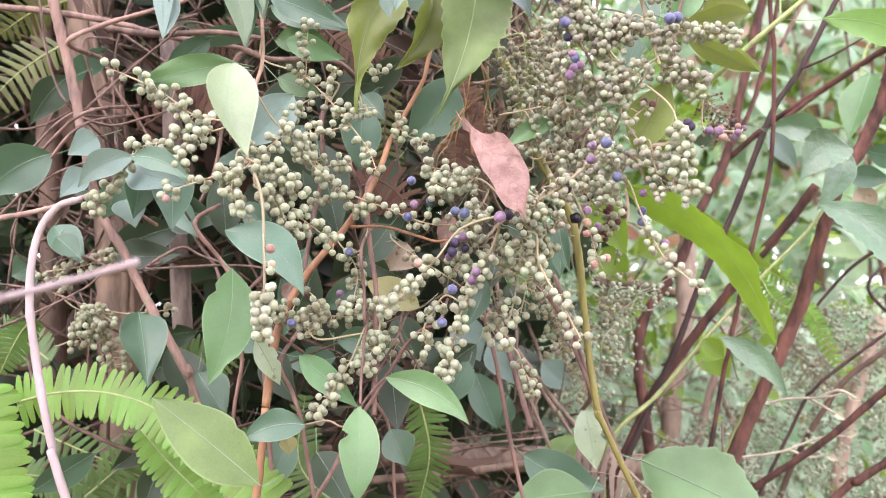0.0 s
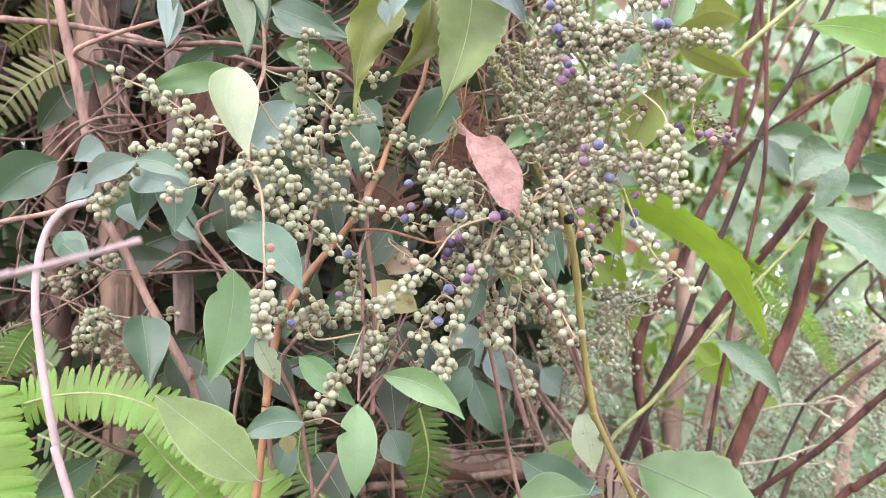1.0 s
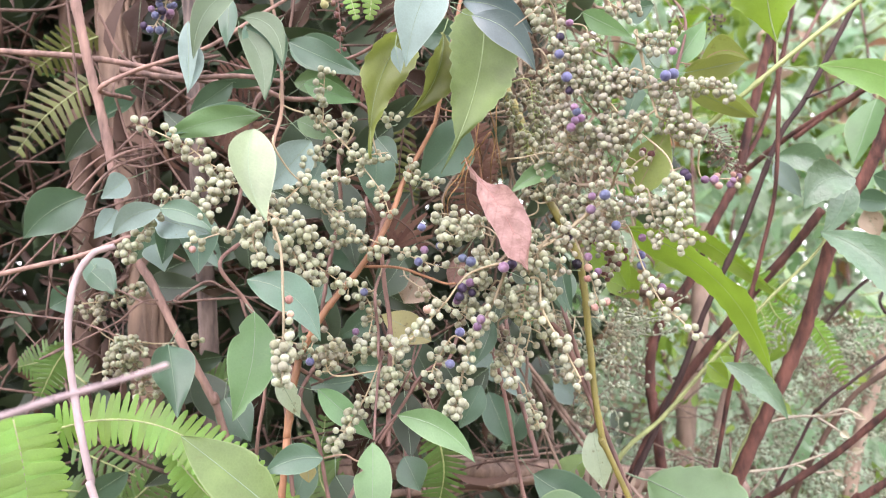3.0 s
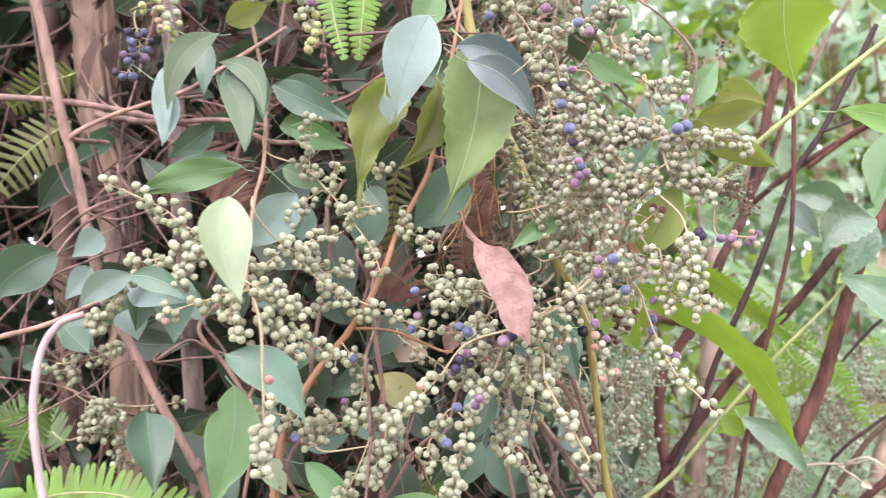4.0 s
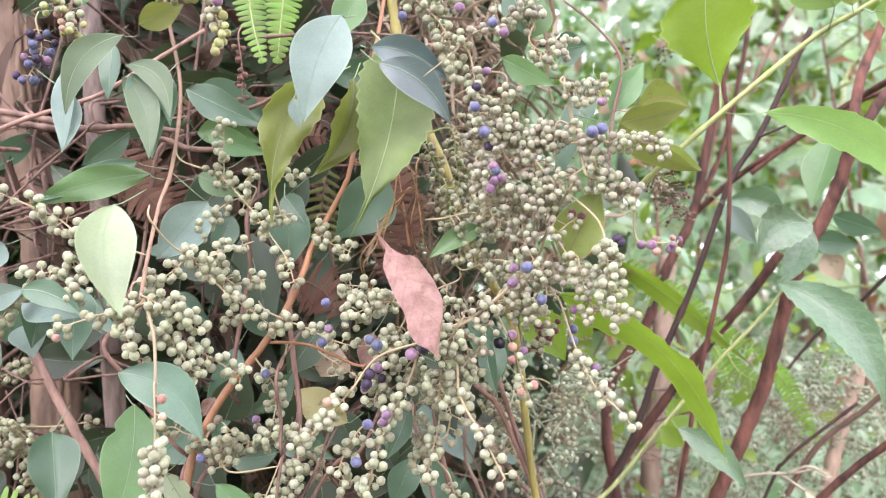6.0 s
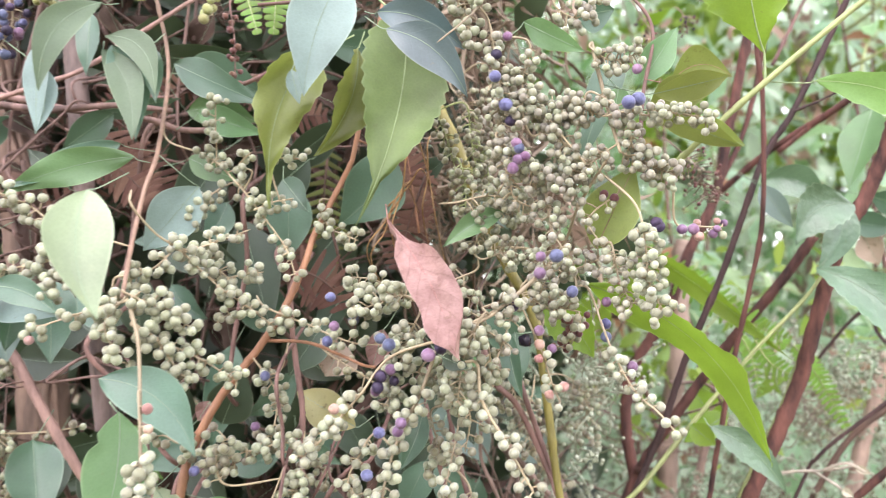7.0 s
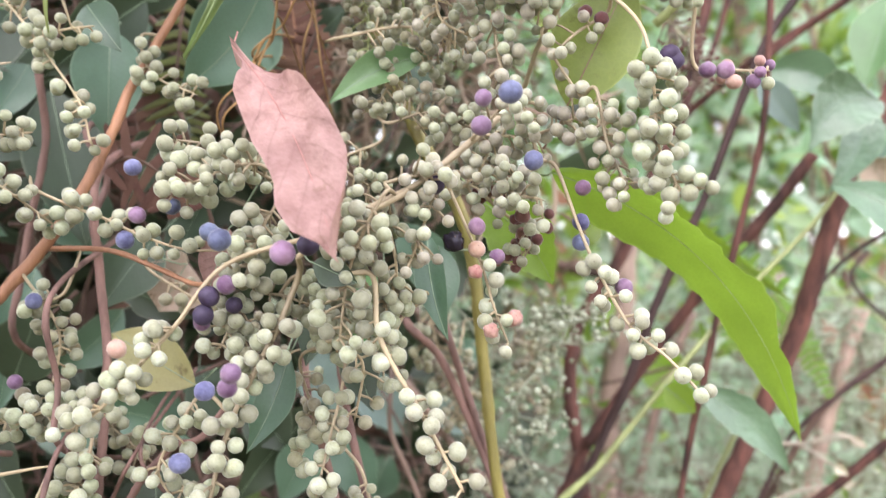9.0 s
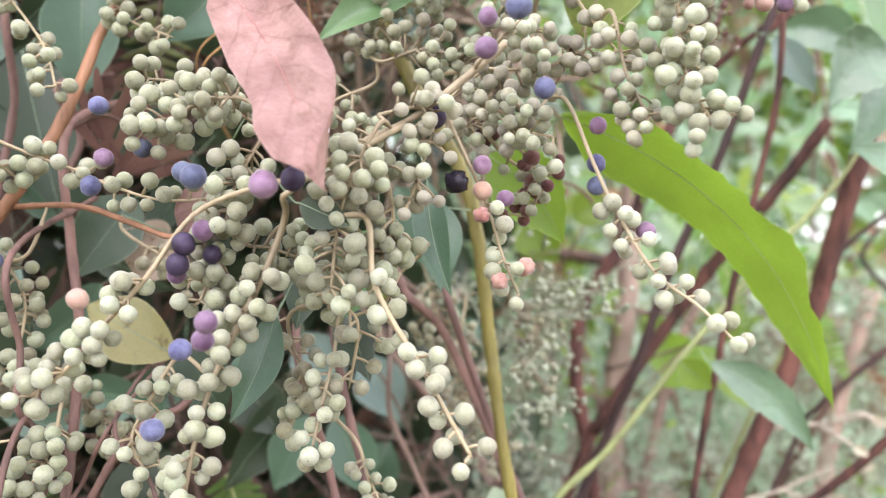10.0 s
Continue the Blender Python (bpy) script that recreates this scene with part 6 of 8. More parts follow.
felted_shrub = thing("broadleaf_shrub", (0.34, 0.66, 0.6), "shrub with pale drooping bluish leaves beside the red-brown trunks", "shrub")
stem(felted_shrub, [(0.2994, 0.62, 1.1775), (0.2925, 0.648, 1.140), (0.2620, 0.664, 1.05), (0.2080, 0.676, 0.938), (0.1060, 0.68, 0.704), (0.044, 0.684, 0.48)], 0.00083, 0.0018, "lime", name="main_stem")
blade(felted_shrub, (0.2939, 0.605, 1.1781), (0.2533, 0.6, 1.1537), 0.03231, "felt", fold=0.45, bow=-0.22, teeth=8, ripple=0.05)
blade(felted_shrub, (0.2465, 0.635, 1.2006), (0.2849, 0.62, 1.1771), 0.02159, "felt", fold=0.5, bow=0.2)
blade(felted_shrub, (0.2445, 0.63, 1.197), (0.2621, 0.625, 1.1668), 0.01554, "pale", fold=0.3)
blade(felted_shrub, (0.2973, 0.625, 1.182), (0.2725, 0.62, 1.135), 0.0197, "felt", fold=0.4, bow=0.1)
blade(felted_shrub, (0.347, 0.68, 1.2535), (0.3162, 0.66, 1.1938), 0.03056, "mid", roll=25)
blade(felted_shrub, (0.3329, 0.7, 1.1725), (0.3596, 0.68, 1.1646), 0.01903, "blue_green")
blade(felted_shrub, (0.3416, 0.7, 1.1626), (0.3518, 0.7, 1.1384), 0.01931, "grey")
blade(felted_shrub, (0.3407, 0.68, 1.1893), (0.3693, 0.66, 1.1731), 0.01896, "blue_green", roll=20)
blade(felted_shrub, (0.2690, 0.61, 1.1390), (0.3190, 0.575, 1.0550), 0.0320, "felt", petiole=(0.2950, 0.63, 1.1550), bow=0.16, fold=0.45, teeth=12, roll=-12)

# red-brown woody stems
red_shrub = thing("woody_shrub", (0.2, 0.7, 0.5), "leafless woody shrub with thick red-brown forked stems", "shrub", "woody shrubs")
stem(red_shrub, [(0.3327, 0.62, 1.2375), (0.3273, 0.6257, 1.2166), (0.3157, 0.6314, 1.1879), (0.2949, 0.6371, 1.1503), (0.2747, 0.6429, 1.0904), (0.2644, 0.6486, 1.0559), (0.2376, 0.6543, 0.9996), (0.2104, 0.66, 0.9385), (0.106, 0.6644, 0.7042), (0.0435, 0.6688, 0.47)], 0.00463, 0.00551, "red", name="trunk")
stem(red_shrub, [(0.3769, 0.68, 1.0167), (0.3521, 0.6975, 0.9929), (0.3077, 0.715, 0.9495), (0.2552, 0.7325, 0.9089), (0.2353, 0.75, 0.8857), (0.0571, 0.7814, 0.6779), (-0.0499, 0.8127, 0.47)], 0.00296, 0.00321, "red", name="branch")
stem(red_shrub, [(0.3647, 0.7, 0.9418), (0.3315, 0.71, 0.9174), (0.3065, 0.72, 0.8922), (0.0974, 0.7367, 0.6811), (-0.028, 0.7535, 0.47)], 0.00343, 0.00367, "red", name="branch")
stem(red_shrub, [(0.3316, 0.62, 1.2335), (0.3473, 0.6333, 1.2813), (0.3711, 0.6467, 1.3223), (0.4034, 0.66, 1.3782)], 0.00424, 0.00318, "red", name="branch")
stem(red_shrub, [(0.3293, 0.62, 1.2295), (0.3649, 0.6333, 1.2718), (0.403, 0.6467, 1.3029), (0.4383, 0.66, 1.3357)], 0.00403, 0.0034, "red", name="branch")
stem(red_shrub, [(0.4256, 0.72, 1.2984), (0.4056, 0.7467, 1.2963), (0.3761, 0.7733, 1.2835), (0.3206, 0.8, 1.2437)], 0.00203, 0.00229, "red", name="branch")
crooked_shrub = thing("woody_shrub", (0.3, 0.86, 0.5), "leafless woody shrub with a crooked red-brown trunk", "shrub", "woody shrubs")
stem(crooked_shrub, [(0.3446, 0.86, 1.4352), (0.3272, 0.855, 1.3846), (0.2969, 0.85, 1.2813), (0.2757, 0.845, 1.211), (0.248, 0.84, 1.1631), (0.2214, 0.835, 1.1058), (0.1854, 0.83, 1.0555), (0.1756, 0.825, 1.0055), (0.1804, 0.82, 0.9453), (0.1992, 0.8161, 0.7076), (0.2105, 0.8121, 0.47)], 0.00436, 0.00581, "red", name="trunk")
stem(crooked_shrub, [(0.4065, 0.7, 1.3013), (0.3912, 0.7388, 1.2924), (0.3576, 0.7775, 1.2709), (0.3165, 0.8162, 1.246), (0.2788, 0.855, 1.2126)], 0.00269, 0.00295, "red", name="branch")
stem(crooked_shrub, [(0.302, 0.69, 1.1633), (0.279, 0.7, 1.1309), (0.2476, 0.71, 1.094), (0.2099, 0.72, 1.0466), (0.1711, 0.73, 0.9931), (0.1545, 0.74, 0.9578), (0.0395, 0.7538, 0.7139), (-0.0295, 0.7676, 0.47)], 0.0037, 0.00419, "red", name="branch")
stem(crooked_shrub, [(0.2721, 0.85, 1.2078), (0.3153, 0.8667, 1.2771), (0.3508, 0.8833, 1.3805), (0.375, 0.9, 1.4775)], 0.00295, 0.00236, "red", name="branch")
stem(crooked_shrub, [(0.3595, 0.9, 1.3478), (0.3976, 0.91, 1.4106), (0.422, 0.92, 1.4441)], 0.00215, 0.00154, "rosy", name="branch")
dark_shrub = thing("woody_shrub", (0.2, 0.7, 0.5), "thin dark straight stems with small buds and twigs", "shrub", "woody shrubs")
stem(dark_shrub, [(0.3148, 0.63, 1.3245), (0.3024, 0.6343, 1.2998), (0.274, 0.6386, 1.2477), (0.2518, 0.6429, 1.2147), (0.2207, 0.6471, 1.1406), (0.1931, 0.6514, 1.0841), (0.1721, 0.6557, 1.0315), (0.1513, 0.66, 0.9875), (0.0294, 0.665, 0.7288), (-0.0437, 0.6701, 0.47)], 0.002, 0.00266, "dark", name="trunk")
stem(dark_shrub, [(0.2734, 0.637, 1.2472), (0.2929, 0.6285, 1.2536), (0.315, 0.62, 1.2649)], 0.00108, 0.00065, "dark", name="branch")
stem(dark_shrub, [(0.2401, 0.6, 1.3147), (0.241, 0.6057, 1.2784), (0.2441, 0.6114, 1.2501), (0.24, 0.6171, 1.1746), (0.229, 0.6229, 1.1247), (0.2158, 0.6286, 1.0743), (0.2071, 0.6343, 1.0319), (0.1983, 0.64, 0.9891), (0.1447, 0.6469, 0.7296), (0.1126, 0.6539, 0.47)], 0.00149, 0.00192, "red", name="trunk")
stem(dark_shrub, [(0.4132, 0.75, 1.1422), (0.3941, 0.7667, 1.1186), (0.3655, 0.7833, 1.0941), (0.3334, 0.8, 1.0523)], 0.00187, 0.00134, "dark", name="branch")
stem(dark_shrub, [(0.4962, 0.9, 1.0171), (0.4404, 0.9, 1.0728), (0.4542, 0.9, 1.1029)], 0.00218, 0.00156, "dark", name="branch")
stem(dark_shrub, [(0.3661, 0.72, 1.0382), (0.3369, 0.73, 1.0141), (0.3107, 0.74, 0.9893), (0.2931, 0.75, 0.9539), (0.1728, 0.7636, 0.7119), (0.1007, 0.7773, 0.47)], 0.00152, 0.00152, "dark", name="branch")
pale_tree = thing("woody_shrub", (0.36, 1.1, 0.5), "pale brown slim trunks with peeling bark behind", "tree", "woody shrubs")
stem(pale_tree, [(0.3084, 1.1, 1.1851), (0.2985, 1.1, 1.1322), (0.291, 1.1, 1.0495), (0.2715, 1.1, 0.9456), (0.2649, 1.1, 0.8795), (0.2445, 1.1, 0.6747), (0.2322, 1.1, 0.47)], 0.01146, 0.01451, "peeling", name="trunk")
stem(pale_tree, [(0.4752, 0.95, 1.047), (0.4455, 0.95, 0.9714), (0.4223, 0.95, 0.8963), (0.4124, 0.95, 0.8341), (0.3836, 0.95, 0.6521), (0.3663, 0.95, 0.47)], 0.00724, 0.00856, "peeling", name="trunk")
stem(pale_tree, [(0.3173, 0.95, 1.0508), (0.289, 0.95, 0.9937), (0.2667, 0.95, 0.9241), (0.2511, 0.95, 0.8614), (0.2027, 0.95, 0.6657), (0.1736, 0.95, 0.47)], 0.00395, 0.00527, "grey", name="trunk")
stem(pale_tree, [(0.4441, 0.8, 1.0497), (0.4105, 0.8125, 1.0177), (0.3723, 0.825, 0.9849), (0.3358, 0.8375, 0.9233), (0.3155, 0.85, 0.8712), (0.2375, 0.8596, 0.6706), (0.1908, 0.8692, 0.47)], 0.00257, 0.00342, "brown", name="trunk")
stem(pale_tree, [(0.1875, 1.2, 1.1002), (0.2447, 1.2, 1.0946), (0.3094, 1.2, 1.0806)], 0.00917, 0.00751, "brown", name="branch")
bud_shrub = thing("budding_shrub", (0.45, 0.9, 0.5), "far shrub with masses of tiny grey-green buds", "shrub", "woody shrubs")
fruit_stalk(bud_shrub, [(0.3511, 0.9, 1.0263), (0.3704, 0.9, 0.9957), (0.3928, 0.9, 0.9712)], 70, kinds="oog", size=0.7, spread=0.022, bark="grey")
fruit_stalk(bud_shrub, [(0.3583, 0.92, 0.9637), (0.3847, 0.92, 1.0001), (0.4219, 0.92, 1.0116)], 60, kinds="oog", size=0.7, spread=0.022, bark="grey")
fruit_stalk(bud_shrub, [(0.1366, 0.8, 1.1008), (0.152, 0.8, 1.0785), (0.1449, 0.8, 1.0351)], 50, kinds="oog", size=0.7, spread=0.022, bark="grey")
fruit_stalk(bud_shrub, [(0.4326, 0.95, 0.9653), (0.4595, 0.95, 0.9964), (0.4786, 0.95, 1.0214)], 60, kinds="oog", size=0.7, spread=0.022, bark="grey")
fruit_stalk(bud_shrub, [(0.0474, 0.85, 0.989), (0.0819, 0.85, 0.9826), (0.1097, 0.85, 0.9534)], 40, kinds="oog", size=0.7, spread=0.022, bark="grey")
fruit_stalk(bud_shrub, [(0.1886, 0.72, 1.3571), (0.2015, 0.72, 1.3315), (0.2047, 0.72, 1.3068)], 46, kinds="kd", size=0.5, spread=0.016, bark="grey")
fruit_stalk(bud_shrub, [(0.1821, 0.6, 1.2225), (0.1967, 0.6, 1.2057), (0.1993, 0.6, 1.1858)], 60, kinds="odo", size=0.55, spread=0.016, bark="grey")
fruit_stalk(bud_shrub, [(0.2334, 0.75, 1.3586), (0.2374, 0.75, 1.3429)], 14, kinds="kd", size=0.5, spread=0.016, bark="grey")
for pts in (((0.2600, 0.72, 0.9800), (0.2800, 0.715, 0.9850), (0.3050, 0.71, 0.9860), (0.3260, 0.705, 0.9900)), ((0.2950, 0.715, 0.9858), (0.3060, 0.705, 0.9780), (0.3120, 0.70, 0.9730)), ((0.3030, 0.71, 0.9862), (0.3150, 0.70, 0.9930), (0.3290, 0.70, 0.9860)), ((0.2474, 0.75, 0.9299), (0.2822, 0.75, 0.9343), (0.3172, 0.75, 0.9455), (0.3406, 0.745, 0.9480)), ((0.2900, 0.75, 0.9360), (0.3060, 0.745, 0.9300), (0.3200, 0.74, 0.9330))):
    stem(bud_shrub, pts, 0.0013, 0.0008, "husk", name="dry_tendril")
for base, tip in (((0.3240, 0.705, 0.9890), (0.3330, 0.70, 0.9840)), ((0.3110, 0.70, 0.9745), (0.3170, 0.695, 0.9690)), ((0.3380, 0.745, 0.9480), (0.3470, 0.74, 0.9510)), ((0.3190, 0.74, 0.9325), (0.3270, 0.735, 0.9290))):
    blade(bud_shrub, base, tip, 0.006, "husk", fold=0.7, ripple=0.1, name="husk")


def bud_mass(n, lo, hi, mat, size, label):
    """Fine twigs crowded with tiny round buds, too many to count."""
    verts, faces = [], []
    ring = [(math.cos(k * math.pi / 3), math.sin(k * math.pi / 3)) for k in range(6)]
    shell = [(0, 0, 1)] + [(x * 0.87, y * 0.87, 0.5) for x, y in ring] + [(x * 0.87, y * 0.87, -0.5) for x, y in ring] + [(0, 0, -1)]
    pattern = [(0, 1 + k, 1 + (k + 1) % 6) for k in range(6)] + [(1 + k, 7 + k, 7 + (k + 1) % 6, 1 + (k + 1) % 6) for k in range(6)] + [(13, 7 + (k + 1) % 6, 7 + k) for k in range(6)]
    for p in box_points(n, lo, hi):
        d = unit(rng.normal(0, 1, 3) + (0, 0, 0.6))
        q = p + d * rng.uniform(0.03, 0.06)
        line = smooth_line([p, (p + q) / 2 + rng.normal(0, 0.004, 3), q], 4)
        v, f = tube_data(line, 0.0008, 0.0004, 4, base=len(verts))
        verts += v
        faces += f
        for _ in range(16):
            c = line[rng.randint(1, len(line))] + rng.normal(0, 0.0042, 3)
            r = size * rng.uniform(0.6, 1.2)
            b = len(verts)
            verts += [c + np.array(w) * r for w in shell]
            faces += [tuple(i + b for i in g) for g in pattern]
    return stuff(new("bud_mass", mesh_from("bud_mass", verts, faces, mat)), label, "buds")


BUD = stuff_leaf_material("tiny_buds", (0.22, 0.25, 0.15), (0.48, 0.53, 0.39), trans=0.1, rough=0.7)
bud_mass(230, (0.32, 0.84, 0.82), (0.62, 1.05, 1.06), BUD, 0.0021, "masses of tiny grey-green buds on fine twigs")
bud_mass(60, (0.12, 0.82, 0.80), (0.34, 1.00, 0.93), BUD, 0.0020, "tiny grey-green buds low among the stems")
bud_mass(22, (0.095, 0.60, 1.02), (0.135, 0.66, 1.10), BUD, 0.0017, "small olive buds beside the olive stem")

# vines and twigs
climber = thing("climbing_vine", (-0.16, 0.56, 0.5), "pinkish-brown woody climbing vine with tangled shoots", "vine", "vines")
stem(climber, [(-0.267, 0.4933, 1.3874), (-0.2551, 0.5, 1.3153), (-0.2491, 0.5033, 1.2793), (-0.2451, 0.5067, 1.2544), (-0.2392, 0.51, 1.2256), (-0.2312, 0.5133, 1.1781), (-0.2233, 0.5167, 1.1381), (-0.2098, 0.52, 1.1124), (-0.1927, 0.5233, 1.0757), (-0.1699, 0.5267, 1.0316), (-0.1638, 0.53, 1.0096), (-0.0888, 0.5381, 0.7398), (-0.0439, 0.5463, 0.47)], 0.0033, 0.0026, "vine", name="shoot")
stem(climber, [(-0.4266, 0.52, 1.2921), (-0.3223, 0.53, 1.2821), (-0.2702, 0.535, 1.2772), (-0.2254, 0.54, 1.2693), (-0.1881, 0.545, 1.2596), (-0.1425, 0.55, 1.2516), (-0.1203, 0.555, 1.2443), (-0.0738, 0.56, 1.2413), (-0.0598, 0.6215, 1.2284)], 0.00243, 0.00168, "vine", name="shoot")
stem(climber, [(-0.2443, 0.5631, 1.2521), (-0.2386, 0.505, 1.2439), (-0.2195, 0.5112, 1.2568), (-0.1906, 0.5175, 1.2674), (-0.1685, 0.5238, 1.2764), (-0.1439, 0.53, 1.2934), (-0.107, 0.5394, 1.3187)], 0.0016, 0.00124, "vine", name="shoot")
stem(climber, [(-0.2814, 0.4, 1.1091), (-0.2385, 0.42, 1.1203), (-0.217, 0.43, 1.1259), (-0.2069, 0.44, 1.1308), (-0.2009, 0.45, 1.1357), (-0.1911, 0.46, 1.1384), (-0.1882, 0.523, 1.1272)], 0.0015, 0.0012, "vine", name="shoot")
lone_stem("vine", [(-0.1908, 0.43, 1.1321), (-0.2029, 0.4267, 1.1272), (-0.2112, 0.4233, 1.1115), (-0.2132, 0.42, 1.0819), (-0.2073, 0.4167, 1.0472), (-0.1968, 0.4133, 1.005), (-0.1861, 0.41, 0.9751), (-0.0958, 0.4044, 0.7225), (-0.0416, 0.3987, 0.47)], 0.00186, 0.00243, "lilac", "smooth pale lilac-brown vine hanging down", "vine", "vines")
lone_stem("vine", [(-0.36, 0.12, 0.5), (-0.32, 0.15, 0.85), (-0.24, 0.18, 1.03), (-0.1005, 0.19, 1.0711), (-0.0955, 0.1925, 1.073), (-0.0838, 0.195, 1.0761), (-0.0717, 0.1975, 1.0793), (-0.0613, 0.2, 1.0825)], 0.00109, 0.00077, "lilac", "pale bare twig reaching in front of the leaves", "vine", "vines")
stem(climber, [(-0.1858, 0.5433, 1.382), (-0.2149, 0.55, 1.2967), (-0.2295, 0.5533, 1.254), (-0.2316, 0.5567, 1.2028), (-0.2282, 0.56, 1.1813), (-0.2272, 0.621, 1.1629)], 0.00097, 0.00068, "pink", name="shoot")
stem(climber, [(-0.254, 0.5333, 1.3076), (-0.2493, 0.54, 1.2941), (-0.247, 0.5433, 1.2873), (-0.2365, 0.5467, 1.2745), (-0.214, 0.55, 1.2644), (-0.2073, 0.611, 1.2493)], 0.00095, 0.00067, "pink", name="shoot")
stem(climber, [(-0.2408, 0.579, 1.2054), (-0.2354, 0.52, 1.1998), (-0.2175, 0.5233, 1.2211), (-0.1848, 0.5267, 1.2498), (-0.1708, 0.53, 1.2596), (-0.1666, 0.591, 1.2506)], 0.00092, 0.00065, "pink", name="shoot")
stem(climber, [(-0.2672, 0.5033, 1.3555), (-0.261, 0.51, 1.2825), (-0.2579, 0.5133, 1.246), (-0.252, 0.5167, 1.2205), (-0.243, 0.52, 1.2053), (-0.2403, 0.581, 1.1887)], 0.00090, 0.00063, "pink", name="shoot")
stem(climber, [(-0.2509, 0.609, 1.2807), (-0.2501, 0.55, 1.2618), (-0.2475, 0.5533, 1.2386), (-0.2409, 0.5567, 1.2151), (-0.2282, 0.56, 1.1954), (-0.2244, 0.621, 1.1775)], 0.00097, 0.00068, "pink", name="shoot")
stem(climber, [(-0.2317, 0.599, 1.2515), (-0.226, 0.54, 1.23), (-0.207, 0.5433, 1.1981), (-0.1888, 0.5467, 1.1678), (-0.1784, 0.55, 1.1369), (-0.1752, 0.611, 1.1156)], 0.00095, 0.00067, "pink", name="shoot")
stem(climber, [(-0.2367, 0.569, 1.211), (-0.2311, 0.51, 1.1972), (-0.2127, 0.5133, 1.1915), (-0.1882, 0.5167, 1.1977), (-0.1654, 0.52, 1.2014), (-0.1585, 0.581, 1.1905)], 0.00075, 0.00053, "pink", name="shoot")
stem(climber, [(-0.2152, 0.5585, 1.2157), (-0.2247, 0.5, 1.1968), (-0.2562, 0.505, 1.1737), (-0.2918, 0.51, 1.1411), (-0.3453, 0.5175, 1.0923)], 0.00117, 0.00082, "pink", name="shoot")
stem(climber, [(-0.2188, 0.5585, 1.2096), (-0.2282, 0.5, 1.1879), (-0.2597, 0.505, 1.1557), (-0.2916, 0.51, 1.1284), (-0.3396, 0.5175, 1.0875)], 0.00103, 0.00072, "pink", name="shoot")
stem(climber, [(-0.2173, 0.5585, 1.1804), (-0.2262, 0.5, 1.1646), (-0.256, 0.505, 1.152), (-0.2767, 0.51, 1.1172), (-0.2829, 0.5715, 1.0947)], 0.00088, 0.00062, "pink", name="shoot")
stem(climber, [(-0.2335, 0.5785, 1.2204), (-0.2422, 0.52, 1.2023), (-0.2713, 0.525, 1.1818), (-0.2855, 0.53, 1.168), (-0.2897, 0.5915, 1.1519)], 0.00092, 0.00065, "pink", name="shoot")
stem(climber, [(-0.197, 0.579, 1.1096), (-0.1913, 0.52, 1.101), (-0.1723, 0.5233, 1.1124), (-0.1605, 0.5267, 1.1071), (-0.143, 0.53, 1.0995), (-0.1378, 0.591, 1.0852)], 0.00107, 0.00075, "pink", name="shoot")
stem(climber, [(-0.2058, 0.589, 1.1117), (-0.1981, 0.53, 1.0998), (-0.1723, 0.5333, 1.1004), (-0.1394, 0.5367, 1.1005), (-0.1177, 0.54, 1.0963), (-0.1112, 0.601, 1.0831)], 0.00094, 0.00065, "pink", name="shoot")
stem(climber, [(-0.3667, 0.51, 1.1054), (-0.2973, 0.52, 1.0929), (-0.2626, 0.525, 1.0866), (-0.2349, 0.53, 1.0749), (-0.2266, 0.5915, 1.0594)], 0.00076, 0.00054, "pink", name="shoot")
stem(climber, [(-0.2852, 0.559, 1.0723), (-0.2772, 0.5, 1.0638), (-0.2505, 0.5033, 1.0753), (-0.2272, 0.5067, 1.0871), (-0.2071, 0.51, 1.1009), (-0.2011, 0.571, 1.0931)], 0.00073, 0.00051, "pink", name="shoot")
stem(climber, [(-0.1994, 0.5785, 1.1068), (-0.2079, 0.52, 1.0978), (-0.2365, 0.525, 1.108), (-0.2579, 0.53, 1.1033), (-0.2643, 0.5915, 1.0899)], 0.00061, 0.00042, "pink", name="shoot")
stem(climber, [(-0.284, 0.5985, 1.1347), (-0.2789, 0.54, 1.1158), (-0.2619, 0.545, 1.0927), (-0.2447, 0.55, 1.0693), (-0.2395, 0.6115, 1.0504)], 0.00111, 0.00078, "pink", name="shoot")
stem(climber, [(-0.1985, 0.6285, 1.3022), (-0.1979, 0.57, 1.2831), (-0.1957, 0.575, 1.2597), (-0.2185, 0.58, 1.2369), (-0.2254, 0.6415, 1.2181)], 0.00100, 0.00071, "pink", name="shoot")
stem(climber, [(-0.1057, 0.55, 1.3702), (-0.121, 0.56, 1.3008), (-0.1287, 0.565, 1.2662), (-0.1283, 0.57, 1.2349), (-0.1282, 0.6315, 1.2136)], 0.00099, 0.00069, "pink", name="shoot")
stem(climber, [(-0.1429, 0.6194, 1.2703), (-0.1456, 0.56, 1.2489), (-0.1544, 0.562, 1.2174), (-0.1633, 0.564, 1.1699), (-0.1802, 0.566, 1.1308), (-0.1649, 0.568, 1.1027), (-0.1577, 0.57, 1.0828), (-0.1555, 0.6306, 1.0648)], 0.00149, 0.00104, "pink", name="shoot")
stem(climber, [(-0.2656, 0.639, 1.3084), (-0.2482, 0.58, 1.2846), (-0.1904, 0.5833, 1.2453), (-0.1412, 0.5867, 1.2317), (-0.0961, 0.59, 1.2141), (-0.0826, 0.651, 1.1968)], 0.00103, 0.00071, "pink", name="shoot")
stem(climber, [(-0.1214, 0.6285, 1.2907), (-0.128, 0.57, 1.272), (-0.1501, 0.575, 1.2496), (-0.1601, 0.58, 1.2306), (-0.1631, 0.6415, 1.2129)], 0.00084, 0.00059, "pink", name="shoot")
